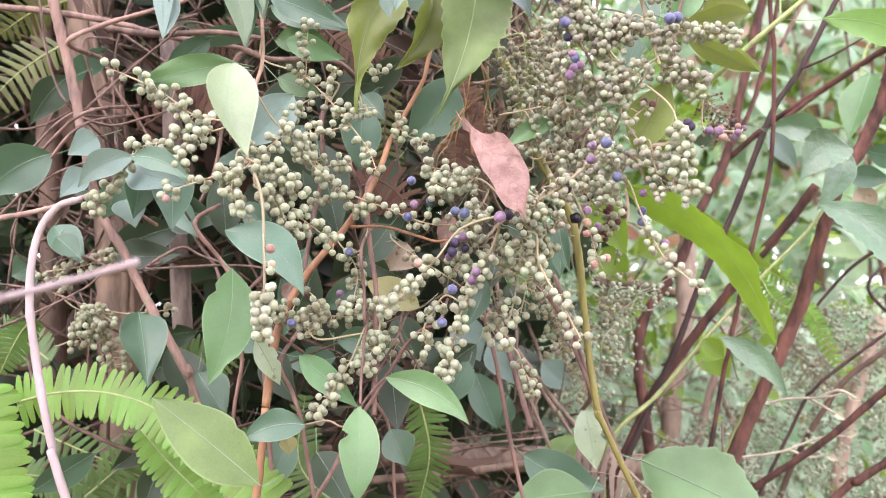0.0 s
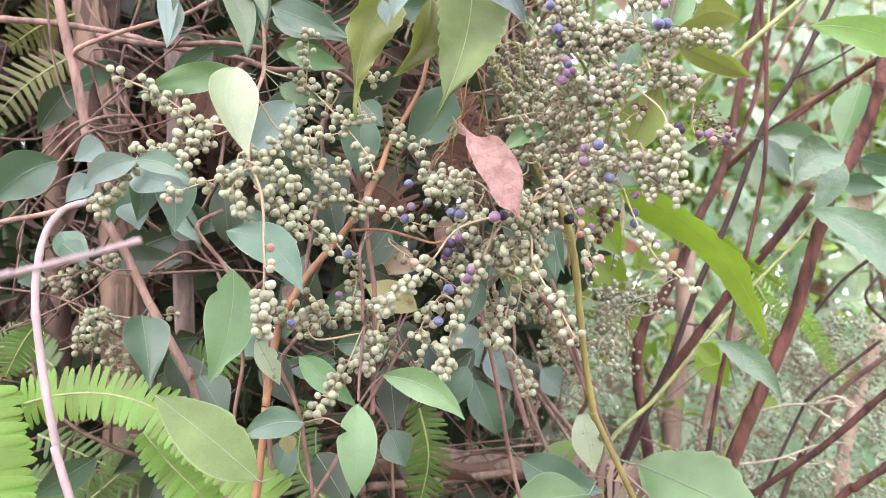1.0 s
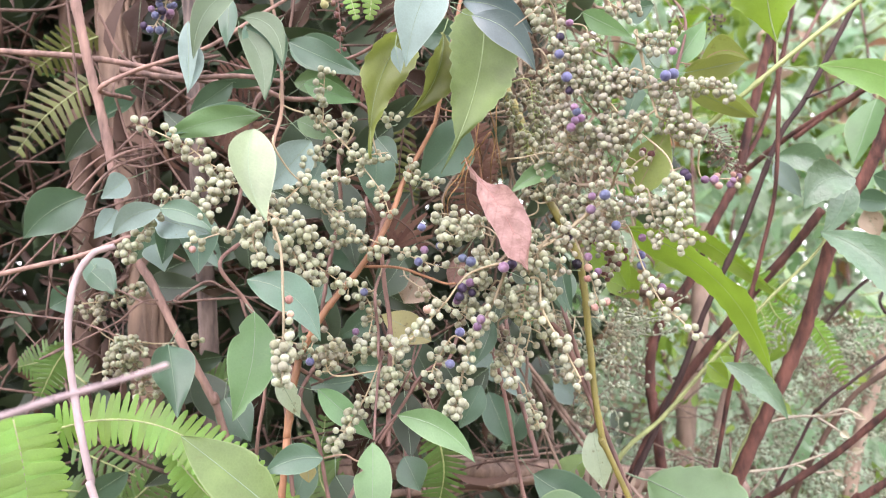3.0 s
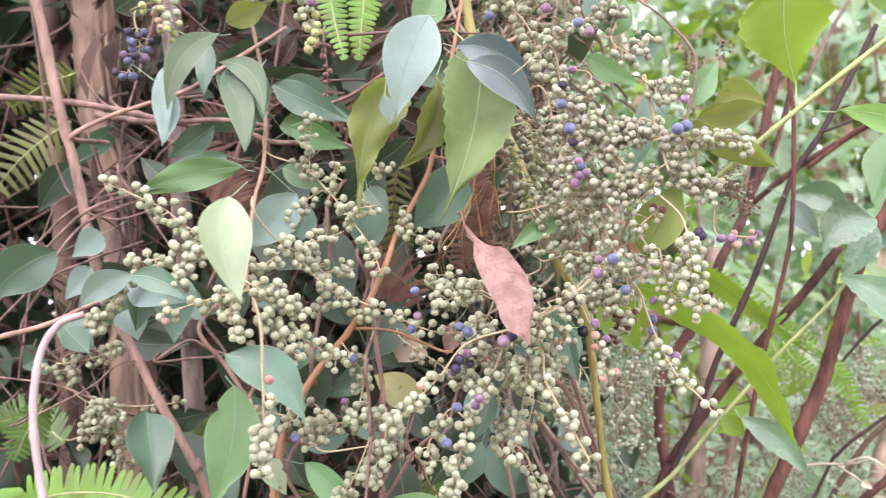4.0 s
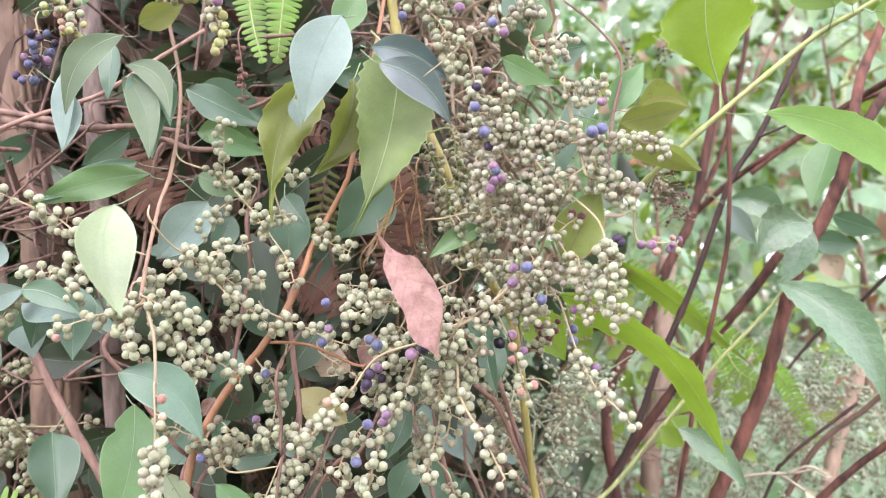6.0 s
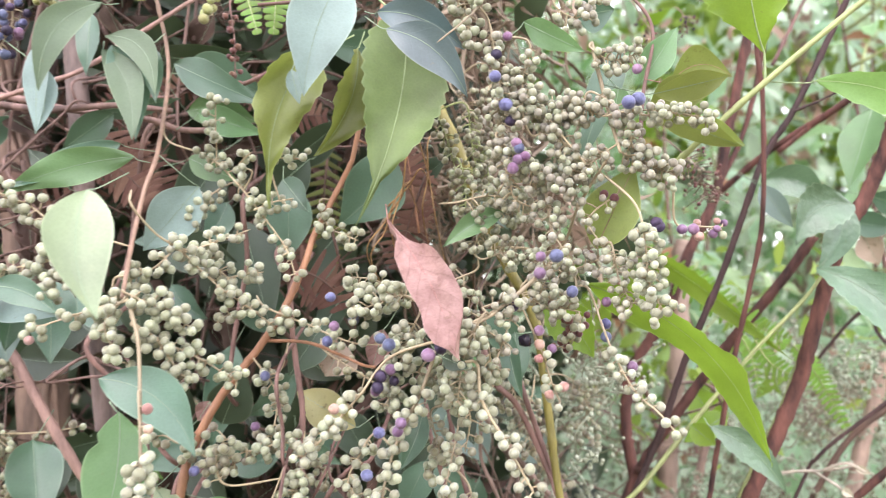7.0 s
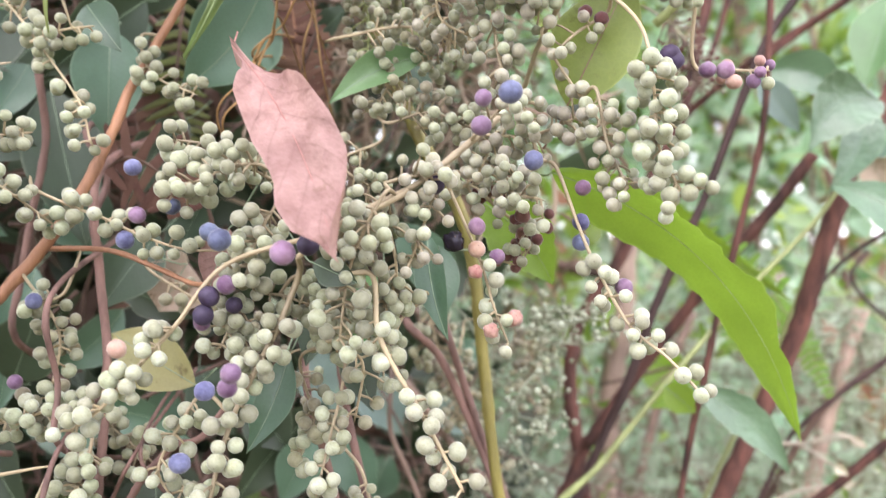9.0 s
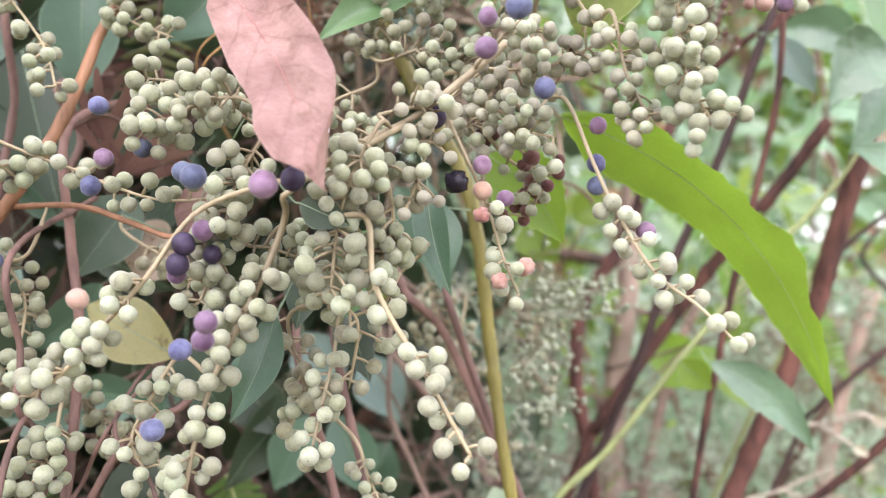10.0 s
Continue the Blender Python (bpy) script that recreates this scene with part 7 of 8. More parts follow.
stem(climber, [(-0.0904, 0.6385, 1.2667), (-0.0895, 0.58, 1.2489), (-0.0866, 0.585, 1.2293), (-0.09, 0.59, 1.2013), (-0.0911, 0.6515, 1.1809)], 0.00103, 0.00071, "pink", name="shoot")
stem(climber, [(-0.0885, 0.6385, 1.2976), (-0.1015, 0.58, 1.2829), (-0.1446, 0.585, 1.2737), (-0.1928, 0.59, 1.2859), (-0.2073, 0.6515, 1.2776)], 0.00103, 0.00071, "pink", name="shoot")
lone_stem("vine", [(-0.127, 0.56, 1.0964), (-0.1267, 0.5, 1.0741), (-0.1259, 0.5, 1.0397), (-0.1306, 0.5, 1.0126), (-0.1332, 0.5, 0.979), (-0.1292, 0.5, 0.9522), (-0.1233, 0.5, 0.912)], 0.0012, 0.00108, "rosy", "slender rosy-brown hanging vine", "vine", "vines")
lone_stem("vine", [(-0.1062, 0.54, 1.069), (-0.1059, 0.48, 1.0472), (-0.1049, 0.48, 1.0146), (-0.1038, 0.48, 0.9888), (-0.1014, 0.48, 0.9567), (-0.0979, 0.48, 0.9086)], 0.00148, 0.00133, "rosy", "slender rosy-brown hanging vine", "vine", "vines")
lone_stem("vine", [(-0.0966, 0.53, 1.058), (-0.0948, 0.47, 1.0411), (-0.0888, 0.47, 1.0251), (-0.0835, 0.47, 1.0091), (-0.0805, 0.47, 0.9902), (-0.0752, 0.47, 0.9588), (-0.0671, 0.47, 0.9118)], 0.00128, 0.00116, "rosy", "slender rosy-brown hanging vine", "vine", "vines")
lone_stem("vine", [(-0.0824, 0.6, 1.2225), (-0.0824, 0.54, 1.1996), (-0.0821, 0.54, 1.1632), (-0.0886, 0.54, 1.1331), (-0.093, 0.54, 1.1107), (-0.096, 0.54, 1.0845), (-0.0969, 0.6, 1.0647)], 0.00148, 0.00133, "rosy", "slender rosy-brown hanging vine", "vine", "vines")
lone_stem("vine", [(0.0185, 0.56, 1.0937), (0.0209, 0.5, 1.0705), (0.029, 0.5, 1.0331), (0.0361, 0.5, 0.9862), (0.0433, 0.5, 0.9498), (0.0542, 0.5, 0.8953)], 0.00137, 0.00123, "rosy", "slender rosy-brown hanging vine", "vine", "vines")
lone_stem("vine", [(-0.0644, 0.59, 1.1823), (-0.0623, 0.53, 1.1646), (-0.0552, 0.53, 1.1458), (-0.0611, 0.53, 1.1238), (-0.0629, 0.59, 1.1052)], 0.00127, 0.00114, "rosy", "slender rosy-brown hanging vine", "vine", "vines")
lone_stem("vine", [(-0.0561, 0.61, 1.0311), (-0.0528, 0.55, 1.0124), (-0.042, 0.55, 0.99), (-0.0393, 0.55, 0.9387), (-0.0352, 0.55, 0.8616)], 0.00113, 0.00102, "rosy", "slender rosy-brown hanging vine", "vine", "vines")
lone_stem("vine", [(-0.0587, 0.51, 1.0009), (-0.0616, 0.45, 0.9844), (-0.071, 0.45, 0.9696), (-0.0772, 0.45, 0.9608), (-0.0865, 0.45, 0.9475)], 0.00123, 0.00111, "rosy", "slender rosy-brown hanging vine", "vine", "vines")
lone_stem("vine", [(-0.1484, 0.53, 1.1404), (-0.144, 0.47, 1.1218), (-0.1291, 0.47, 1.1001), (-0.1161, 0.47, 1.0803), (-0.0999, 0.47, 1.0605), (-0.095, 0.53, 1.0426)], 0.00128, 0.00116, "rosy", "slender rosy-brown hanging vine", "vine", "vines")
lone_stem("vine", [(-0.0453, 0.515, 1.1228), (-0.045, 0.455, 1.1033), (-0.0438, 0.455, 1.0782), (-0.0432, 0.455, 1.0596), (-0.043, 0.515, 1.042)], 0.00093, 0.00084, "rosy", "slender rosy-brown hanging vine", "vine", "vines")
lone_stem("vine", [(-0.0245, 0.53, 1.0715), (-0.027, 0.47, 1.055), (-0.0354, 0.47, 1.0399), (-0.042, 0.47, 1.0273), (-0.044, 0.53, 1.0115)], 0.00064, 0.00058, "rosy", "slender rosy-brown hanging vine", "vine", "vines")
lone_stem("vine", [(-0.0285, 0.53, 1.0724), (-0.026, 0.47, 1.0556), (-0.0177, 0.47, 1.0395), (-0.0116, 0.47, 1.0267), (-0.0098, 0.53, 1.0109)], 0.00064, 0.00058, "rosy", "slender rosy-brown hanging vine", "vine", "vines")
lone_stem("vine", [(-0.0456, 0.52, 1.0801), (-0.0438, 0.46, 1.0632), (-0.0378, 0.46, 1.0468), (-0.0421, 0.46, 1.0345), (-0.0434, 0.52, 1.0188)], 0.00047, 0.00042, "rosy", "slender rosy-brown hanging vine", "vine", "vines")
lone_stem("vine", [(0.0518, 0.61, 1.1018), (0.0561, 0.55, 1.0847), (0.0704, 0.55, 1.0674), (0.0857, 0.55, 1.0281), (0.0906, 0.55, 1.0096), (0.0921, 0.61, 0.9921)], 0.0017, 0.00153, "rosy", "slender rosy-brown hanging vine", "vine", "vines")
stem(climber, [(-0.0747, 0.81, 0.9074), (-0.0608, 0.75, 0.8997), (-0.0145, 0.75, 0.9141), (0.0268, 0.75, 0.936), (0.0525, 0.75, 0.9431), (0.0601, 0.81, 0.9332)], 0.00176, 0.00132, "pink", name="shoot")
stem(climber, [(-0.0533, 0.86, 0.9373), (-0.0435, 0.8, 0.9264), (-0.0106, 0.8, 0.9302), (0.0161, 0.8, 0.911), (0.0241, 0.86, 0.8932)], 0.00188, 0.00141, "pink", name="shoot")
lone_stem("vine", [(0.0216, 0.81, 1.0847), (0.0304, 0.75, 1.0602), (0.0599, 0.75, 1.0187), (0.0891, 0.75, 0.9776), (0.1229, 0.75, 0.9369), (0.147, 0.75, 0.9116), (0.1709, 0.75, 0.8866), (0.2068, 0.75, 0.8491)], 0.00202, 0.00202, "grey", "grey-brown dead vine leaning to the ground", "vine", "vines")
lone_stem("vine", [(0.0318, 0.84, 1.0632), (0.0409, 0.78, 1.0382), (0.0715, 0.78, 0.9952), (0.1066, 0.78, 0.9422), (0.1364, 0.78, 0.9003), (0.1454, 0.84, 0.8757)], 0.00175, 0.00175, "grey", "grey-brown dead vine leaning to the ground", "vine", "vines")
lone_stem("vine", [(0.0607, 0.88, 1.0873), (0.0652, 0.82, 1.0585), (0.0802, 0.82, 1.0023), (0.0617, 0.82, 0.9474), (0.0562, 0.88, 0.9189)], 0.00184, 0.00184, "grey", "grey-brown dead vine leaning to the ground", "vine", "vines")
lone_stem("vine", [(0.0122, 0.91, 1.097), (0.0206, 0.85, 1.0708), (0.0484, 0.85, 1.0236), (0.0701, 0.85, 0.977), (0.0748, 0.85, 0.9426), (0.0762, 0.91, 0.9203)], 0.00306, 0.00306, "grey", "grey-brown dead vine leaning to the ground", "vine", "vines")
lone_stem("vine", [(0.0983, 0.66, 1.0095), (0.1027, 0.6, 0.9879), (0.1175, 0.6, 0.9558), (0.1403, 0.6, 0.9318), (0.1472, 0.66, 0.9126)], 0.00107, 0.00107, "grey", "grey-brown dead vine leaning to the ground", "vine", "vines")
lone_stem("vine", [(-0.0478, 0.5618, 1.1656), (-0.0473, 0.5, 1.1433), (-0.0456, 0.494, 1.109), (-0.0418, 0.488, 1.0847), (-0.0413, 0.482, 1.0619), (-0.0411, 0.476, 1.0468), (-0.0409, 0.47, 1.0325), (-0.0405, 0.461, 1.011)], 0.00137, 0.00154, "rosy", "rosy-brown vine behind the berries", "vine", "vines")
lone_stem("vine", [(-0.0006, 0.52, 1.0745), (-0.0033, 0.46, 1.0614), (-0.0125, 0.46, 1.0578), (-0.0218, 0.46, 1.0493), (-0.0314, 0.46, 1.0349), (-0.0458, 0.46, 1.0133)], 0.00092, 0.00108, "rosy", "rosy-brown vine behind the berries", "vine", "vines")
lone_stem("vine", [(0.0303, 0.582, 1.0983), (0.0312, 0.52, 1.0784), (0.0343, 0.5133, 1.052), (0.0392, 0.5067, 1.0306), (0.0425, 0.5, 1.0176), (0.0475, 0.49, 0.9982)], 0.00132, 0.0017, "rosy", "rosy-brown vine behind the berries", "vine", "vines")
lone_stem("vine", [(0.0698, 0.61, 1.1026), (0.072, 0.55, 1.0827), (0.0793, 0.55, 1.0562), (0.0885, 0.55, 1.0252), (0.0979, 0.55, 0.9986), (0.1121, 0.55, 0.9586)], 0.00152, 0.00174, "rosy", "rosy-brown vine behind the berries", "vine", "vines")
lone_stem("vine", [(0.0473, 0.68, 1.0685), (0.0469, 0.62, 1.0494), (0.0456, 0.62, 1.0256), (0.0526, 0.62, 1.0066), (0.0619, 0.62, 0.9822), (0.0758, 0.62, 0.9456)], 0.0012, 0.0012, "grey", "grey-brown dead vine in the undergrowth", "vine", "vines")
old_tree = thing("tree", (-0.3, 0.68, 0.5), "tree with a brown trunk wrapped in vines", "tree", "thicket trees")
stem(old_tree, [(-0.306, 0.66, 1.409), (-0.3004, 0.66, 1.3057), (-0.2879, 0.66, 1.2379), (-0.2804, 0.66, 1.1759), (-0.2754, 0.66, 1.1196), (-0.2727, 0.66, 1.0502), (-0.2616, 0.66, 0.7601), (-0.2549, 0.66, 0.47)], 0.01591, 0.01819, "warm", name="trunk", sides=14)
stem(old_tree, [(-0.3227, 0.66, 1.4098), (-0.3177, 0.66, 1.3064), (-0.3038, 0.66, 1.2384), (-0.2955, 0.66, 1.1764), (-0.291, 0.66, 1.12), (-0.2887, 0.66, 1.0506)], 0.00205, 0.00273, "warm", name="bark_strip", wobble=0.0006)
stem(old_tree, [(-0.3116, 0.65, 1.4042), (-0.3065, 0.65, 1.3025), (-0.2931, 0.65, 1.2356), (-0.2855, 0.65, 1.1746), (-0.2806, 0.65, 1.1191), (-0.2784, 0.65, 1.0508)], 0.00201, 0.00269, "warm", name="bark_strip", wobble=0.0006)
stem(old_tree, [(-0.3028, 0.646, 1.4018), (-0.2975, 0.646, 1.3008), (-0.2846, 0.646, 1.2343), (-0.2777, 0.646, 1.1738), (-0.2723, 0.646, 1.1186), (-0.2701, 0.646, 1.0507)], 0.002, 0.00267, "warm", name="bark_strip", wobble=0.0006)
stem(old_tree, [(-0.2952, 0.646, 1.4015), (-0.2895, 0.646, 1.3005), (-0.277, 0.646, 1.2341), (-0.271, 0.646, 1.1735), (-0.2649, 0.646, 1.1184), (-0.2627, 0.646, 1.0506)], 0.002, 0.00267, "warm", name="bark_strip", wobble=0.0006)
stem(old_tree, [(-0.2914, 0.65, 1.4033), (-0.2855, 0.65, 1.3017), (-0.2733, 0.65, 1.2349), (-0.2678, 0.65, 1.174), (-0.2611, 0.65, 1.1185), (-0.259, 0.65, 1.0503)], 0.00201, 0.00269, "warm", name="bark_strip", wobble=0.0006)
stem(old_tree, [(-0.2899, 0.66, 1.4082), (-0.2836, 0.66, 1.3051), (-0.2716, 0.66, 1.2373), (-0.2667, 0.66, 1.1755), (-0.2593, 0.66, 1.1191), (-0.2572, 0.66, 1.0499)], 0.00205, 0.00273, "warm", name="bark_strip", wobble=0.0006)
lone_stem("young_trunk", [(-0.2000, 0.60, 1.46), (-0.2110, 0.60, 1.38), (-0.2090, 0.60, 1.26), (-0.2050, 0.615, 1.05), (-0.20, 0.63, 0.80), (-0.20, 0.64, 0.47)], 0.0066, 0.0075, "mottled", "slim mottled grey-brown trunk among the vines", "tree", "thicket trees", sides=12)
slim_tree = thing("tree", (-0.38, 0.74, 0.5), "dark slim tree trunk in the dry thicket", "tree", "thicket trees")
stem(slim_tree, [(-0.3845, 0.72, 1.4427), (-0.3751, 0.72, 1.3294), (-0.3658, 0.72, 1.2031), (-0.3618, 0.72, 1.0699), (-0.3527, 0.72, 0.77), (-0.3473, 0.72, 0.47)], 0.00994, 0.01143, "brown", name="trunk", sides=12)
lone_stem("fallen_log", [(-0.1261, 0.72, 0.9405), (-0.0383, 0.736, 0.942), (0.0217, 0.752, 0.9322), (0.0994, 0.768, 0.9264), (0.1743, 0.784, 0.9144), (0.2565, 0.8, 0.8994)], 0.0105, 0.01207, "grey", "fallen brown log lying in the undergrowth", "log", sides=14)
lone_stem("fallen_log", [(-0.0776, 0.69, 0.9277), (-0.0073, 0.7, 0.9302), (0.0646, 0.71, 0.9365), (0.1282, 0.72, 0.9383)], 0.0034, 0.00292, "grey", "dead pale branch lying on the log", "branch")
lone_stem("vine", [(0.0093, 0.5657, 1.1986), (0.0079, 0.505, 1.1829), (0.0031, 0.5025, 1.1703), (-0.0043, 0.5, 1.1581), (-0.0065, 0.5593, 1.1425)], 0.0005, 0.0003, "straw", "thin dry orange straw caught in the tangle", "vine", "vines")
lone_stem("vine", [(0.0138, 0.5657, 1.207), (0.0116, 0.505, 1.1907), (0.004, 0.5025, 1.1763), (-0.0061, 0.5, 1.1622), (-0.0092, 0.5593, 1.1459)], 0.0005, 0.0003, "straw", "thin dry orange straw caught in the tangle", "vine", "vines")
lone_stem("vine", [(0.0053, 0.5657, 1.1915), (0.0072, 0.505, 1.1816), (0.0133, 0.5025, 1.1885), (0.0168, 0.5, 1.1956), (0.0178, 0.5593, 1.1857)], 0.0005, 0.0003, "straw", "thin dry orange straw caught in the tangle", "vine", "vines")
lone_stem("vine", [(0.0027, 0.5657, 1.1943), (0.006, 0.505, 1.185), (0.017, 0.5025, 1.1938), (0.0253, 0.5, 1.2027), (0.0278, 0.5593, 1.1934)], 0.0005, 0.0003, "straw", "thin dry orange straw caught in the tangle", "vine", "vines")
lone_stem("vine", [(0.0291, 0.5657, 1.2348), (0.0288, 0.505, 1.2172), (0.0279, 0.5025, 1.1986), (0.0243, 0.5, 1.1803), (0.0233, 0.5593, 1.1629)], 0.0005, 0.0003, "straw", "thin dry orange straw caught in the tangle", "vine", "vines")
lone_stem("vine", [(0.0208, 0.5657, 1.2479), (0.0225, 0.505, 1.2277), (0.0283, 0.5025, 1.2002), (0.0313, 0.5, 1.1734), (0.0322, 0.5593, 1.1534)], 0.0005, 0.0003, "straw", "thin dry orange straw caught in the tangle", "vine", "vines")
lone_stem("vine", [(0.0191, 0.5657, 1.233), (0.0179, 0.505, 1.2144), (0.014, 0.5025, 1.1927), (0.0075, 0.5, 1.1713), (0.0055, 0.5593, 1.1529)], 0.0005, 0.0003, "straw", "thin dry orange straw caught in the tangle", "vine", "vines")

# ferns
bright_fern = thing("fern", (-0.28, 0.5, 0.62), "fern with bright yellow-green comb-like fronds", "fern", "ferns")
fern(bright_fern, [(-0.2658, 0.5, 1.0179), (-0.2387, 0.4957, 1.0234), (-0.2104, 0.4914, 1.0239), (-0.1827, 0.4871, 1.0179), (-0.1572, 0.4829, 1.0048), (-0.1341, 0.4786, 0.9895), (-0.1148, 0.4743, 0.9747), (-0.1008, 0.47, 0.9623)], 0.01725, 38, "bright", lean=0.05, taper=False)
fern(bright_fern, [(-0.2768, 0.47, 1.0288), (-0.2693, 0.4667, 1.0066), (-0.2635, 0.4633, 0.9849), (-0.2577, 0.46, 0.9576)], 0.02541, 16, "bright", lean=0.03, taper=False)
fern(bright_fern, [(-0.2008, 0.53, 0.9958), (-0.181, 0.5267, 0.9746), (-0.1616, 0.5233, 0.9574), (-0.1425, 0.52, 0.937)], 0.01655, 20, "bright", lean=0.1)
stem(bright_fern, [(-0.2622, 0.5, 1.0165), (-0.2833, 0.5, 1.0018), (-0.2969, 0.5, 0.968), (-0.3, 0.5, 0.6)], 0.00086, 0.00103, "lime", name="stalk")
shade_fern = thing("fern", (-0.25, 0.6, 0.6), "dark green fern in the shade", "fern", "ferns")
fern(shade_fern, [(-0.3112, 0.6, 0.9872), (-0.2761, 0.6067, 0.969), (-0.2319, 0.6133, 0.9463), (-0.2044, 0.62, 0.9237)], 0.02014, 20, "green")
fern(shade_fern, [(-0.3193, 0.6, 0.9545), (-0.2905, 0.61, 0.9479), (-0.252, 0.62, 0.9285)], 0.02014, 20, "green")
fern(shade_fern, [(-0.2096, 0.6, 1.0347), (-0.1748, 0.61, 1.0416), (-0.1649, 0.62, 1.0665)], 0.02014, 20, "green")
fern(shade_fern, [(-0.2989, 0.6, 1.0366), (-0.3308, 0.61, 1.0536), (-0.3678, 0.62, 1.0497)], 0.02014, 20, "green")
fern(shade_fern, [(-0.0855, 0.6, 0.927), (-0.1162, 0.61, 0.9576), (-0.1135, 0.62, 1.0059)], 0.02014, 20, "green")
fern(shade_fern, [(-0.2725, 0.6, 0.9376), (-0.2348, 0.61, 0.9677), (-0.2043, 0.62, 0.9739)], 0.02014, 20, "green")
fern(shade_fern, [(-0.0266, 0.6, 1.0064), (-0.02, 0.61, 0.9642), (-0.03, 0.62, 0.9213)], 0.02014, 20, "green")
fern(shade_fern, [(-0.1846, 0.6, 0.9283), (-0.1625, 0.61, 0.9542), (-0.1525, 0.62, 0.9814)], 0.02014, 20, "green")
fern(shade_fern, [(-0.3033, 0.62, 1.283), (-0.3222, 0.6133, 1.268), (-0.3404, 0.6067, 1.2489), (-0.3581, 0.6, 1.2214)], 0.02307, 12, "olive", roll=20)
fern(shade_fern, [(-0.3096, 0.64, 1.3275), (-0.3378, 0.64, 1.3192), (-0.366, 0.64, 1.3014)], 0.01983, 12, "olive")
fern(shade_fern, [(-0.2896, 0.56, 1.0703), (-0.3015, 0.56, 1.0549), (-0.3132, 0.56, 1.0319)], 0.01537, 14, "green")
hanging_fern = thing("fern", (-0.05, 0.55, 1.4), "bright green hanging fern fronds over the tangle", "fern", "ferns")
fern(hanging_fern, [(-0.0684, 0.53, 1.3681), (-0.0736, 0.5267, 1.3449), (-0.0716, 0.5233, 1.3182), (-0.0644, 0.52, 1.288)], 0.01031, 22, "bright", lean=0.1)
fern(hanging_fern, [(-0.0477, 0.52, 1.3624), (-0.0485, 0.52, 1.3407), (-0.0522, 0.52, 1.3158), (-0.0556, 0.52, 1.2875)], 0.01156, 22, "bright", lean=0.1)
stuff(leaf_cloud("undergrowth_leaves", box_points(130, (0.22, 0.84, 0.86), (0.62, 1.25, 1.16), 24, 0.028), rng.uniform(0.02, 0.042, 130), LIME_GREEN, rng), "lime-green weed leaves among the red-brown stems", "foliage")
far_fern = thing("fern", (0.35, 0.75, 0.6), "lime-green ferns among the red-brown stems", "fern", "ferns")
fern(far_fern, [(0.2456, 0.85, 1.1467), (0.272, 0.85, 1.1229), (0.2974, 0.85, 1.0881)], 0.01144, 14, "bright")
fern(far_fern, [(0.2730, 0.79, 1.0850), (0.2790, 0.785, 1.0680), (0.2830, 0.78, 1.0350)], 0.0085, 13, "bright")
fern(far_fern, [(0.3140, 0.78, 1.0750), (0.3330, 0.78, 1.0450), (0.3560, 0.785, 0.9980)], 0.0105, 20, "bright")
fern(far_fern, [(0.1900, 0.795, 1.1690), (0.2200, 0.72, 1.1290), (0.2560, 0.63, 1.0870)], 0.0150, 17, "bright", lean=0.25)
fern(far_fern, [(0.2480, 0.72, 1.1150), (0.2700, 0.73, 1.0960), (0.2980, 0.74, 1.0830)], 0.0100, 13, "bright")
fern(far_fern, [(0.2560, 0.70, 1.0880), (0.2660, 0.70, 1.0700), (0.2880, 0.70, 1.0560)], 0.0090, 11, "bright")
dead_fern = thing("dead_fern", (0, 0.55, 0.6), "dry brown dead fern fronds hanging in the tangle", "fern", "ferns")
fern(dead_fern, [(-0.0537, 0.52, 1.148), (-0.0431, 0.5233, 1.1518), (-0.0309, 0.5267, 1.1428), (-0.026, 0.53, 1.1301)], 0.01871, 9, "brown", lean=0.1, rachis="brown")
fern(dead_fern, [(-0.1819, 0.56, 1.2381), (-0.1618, 0.56, 1.2212), (-0.1459, 0.56, 1.2046)], 0.01922, 12, "brown", rachis="brown")
fern(dead_fern, [(-0.1316, 0.6, 1.2871), (-0.1662, 0.6, 1.2754), (-0.1965, 0.6, 1.2678)], 0.01897, 14, "brown", rachis="brown")
fern(dead_fern, [(-0.0427, 0.6, 1.2361), (-0.0477, 0.6, 1.1936), (-0.0442, 0.6, 1.1596)], 0.0165, 14, "olive", rachis="brown")
fern(dead_fern, [(0.0728, 0.62, 0.9403), (0.0958, 0.62, 0.9461), (0.1244, 0.62, 0.9396), (0.1484, 0.62, 0.923)], 0.02133, 14, "buff", lean=0.1, rachis="grey")
fern(dead_fern, [(0.0239, 0.56, 1.2105), (0.0114, 0.56, 1.1794), (0.0029, 0.56, 1.1522)], 0.01691, 14, "brown", rachis="brown")
fern(dead_fern, [(-0.0972, 0.6, 1.2857), (-0.0719, 0.6, 1.263), (-0.0422, 0.6, 1.2575)], 0.01815, 14, "brown", rachis="brown")
fern(dead_fern, [(-0.2391, 0.62, 0.9829), (-0.2565, 0.62, 0.9579), (-0.2781, 0.62, 0.933)], 0.01706, 14, "buff", rachis="grey")
fern(dead_fern, [(0.0174, 0.56, 1.1735), (0.0149, 0.56, 1.1997), (0.0123, 0.56, 1.2261)], 0.0162, 16, "brown", rachis="orange")
fern(dead_fern, [(-0.1829, 0.58, 1.2516), (-0.1556, 0.58, 1.2185), (-0.1364, 0.58, 1.194)], 0.02294, 14, "brown", rachis="brown")
fern(dead_fern, [(-0.2348, 0.6, 1.2085), (-0.1928, 0.6, 1.2309), (-0.1636, 0.6, 1.2415)], 0.01982, 14, "brown", rachis="brown")
fern(dead_fern, [(-0.0404, 0.6, 1.1424), (-0.0636, 0.6, 1.1674), (-0.0703, 0.6, 1.208)], 0.02378, 14, "brown", rachis="brown")
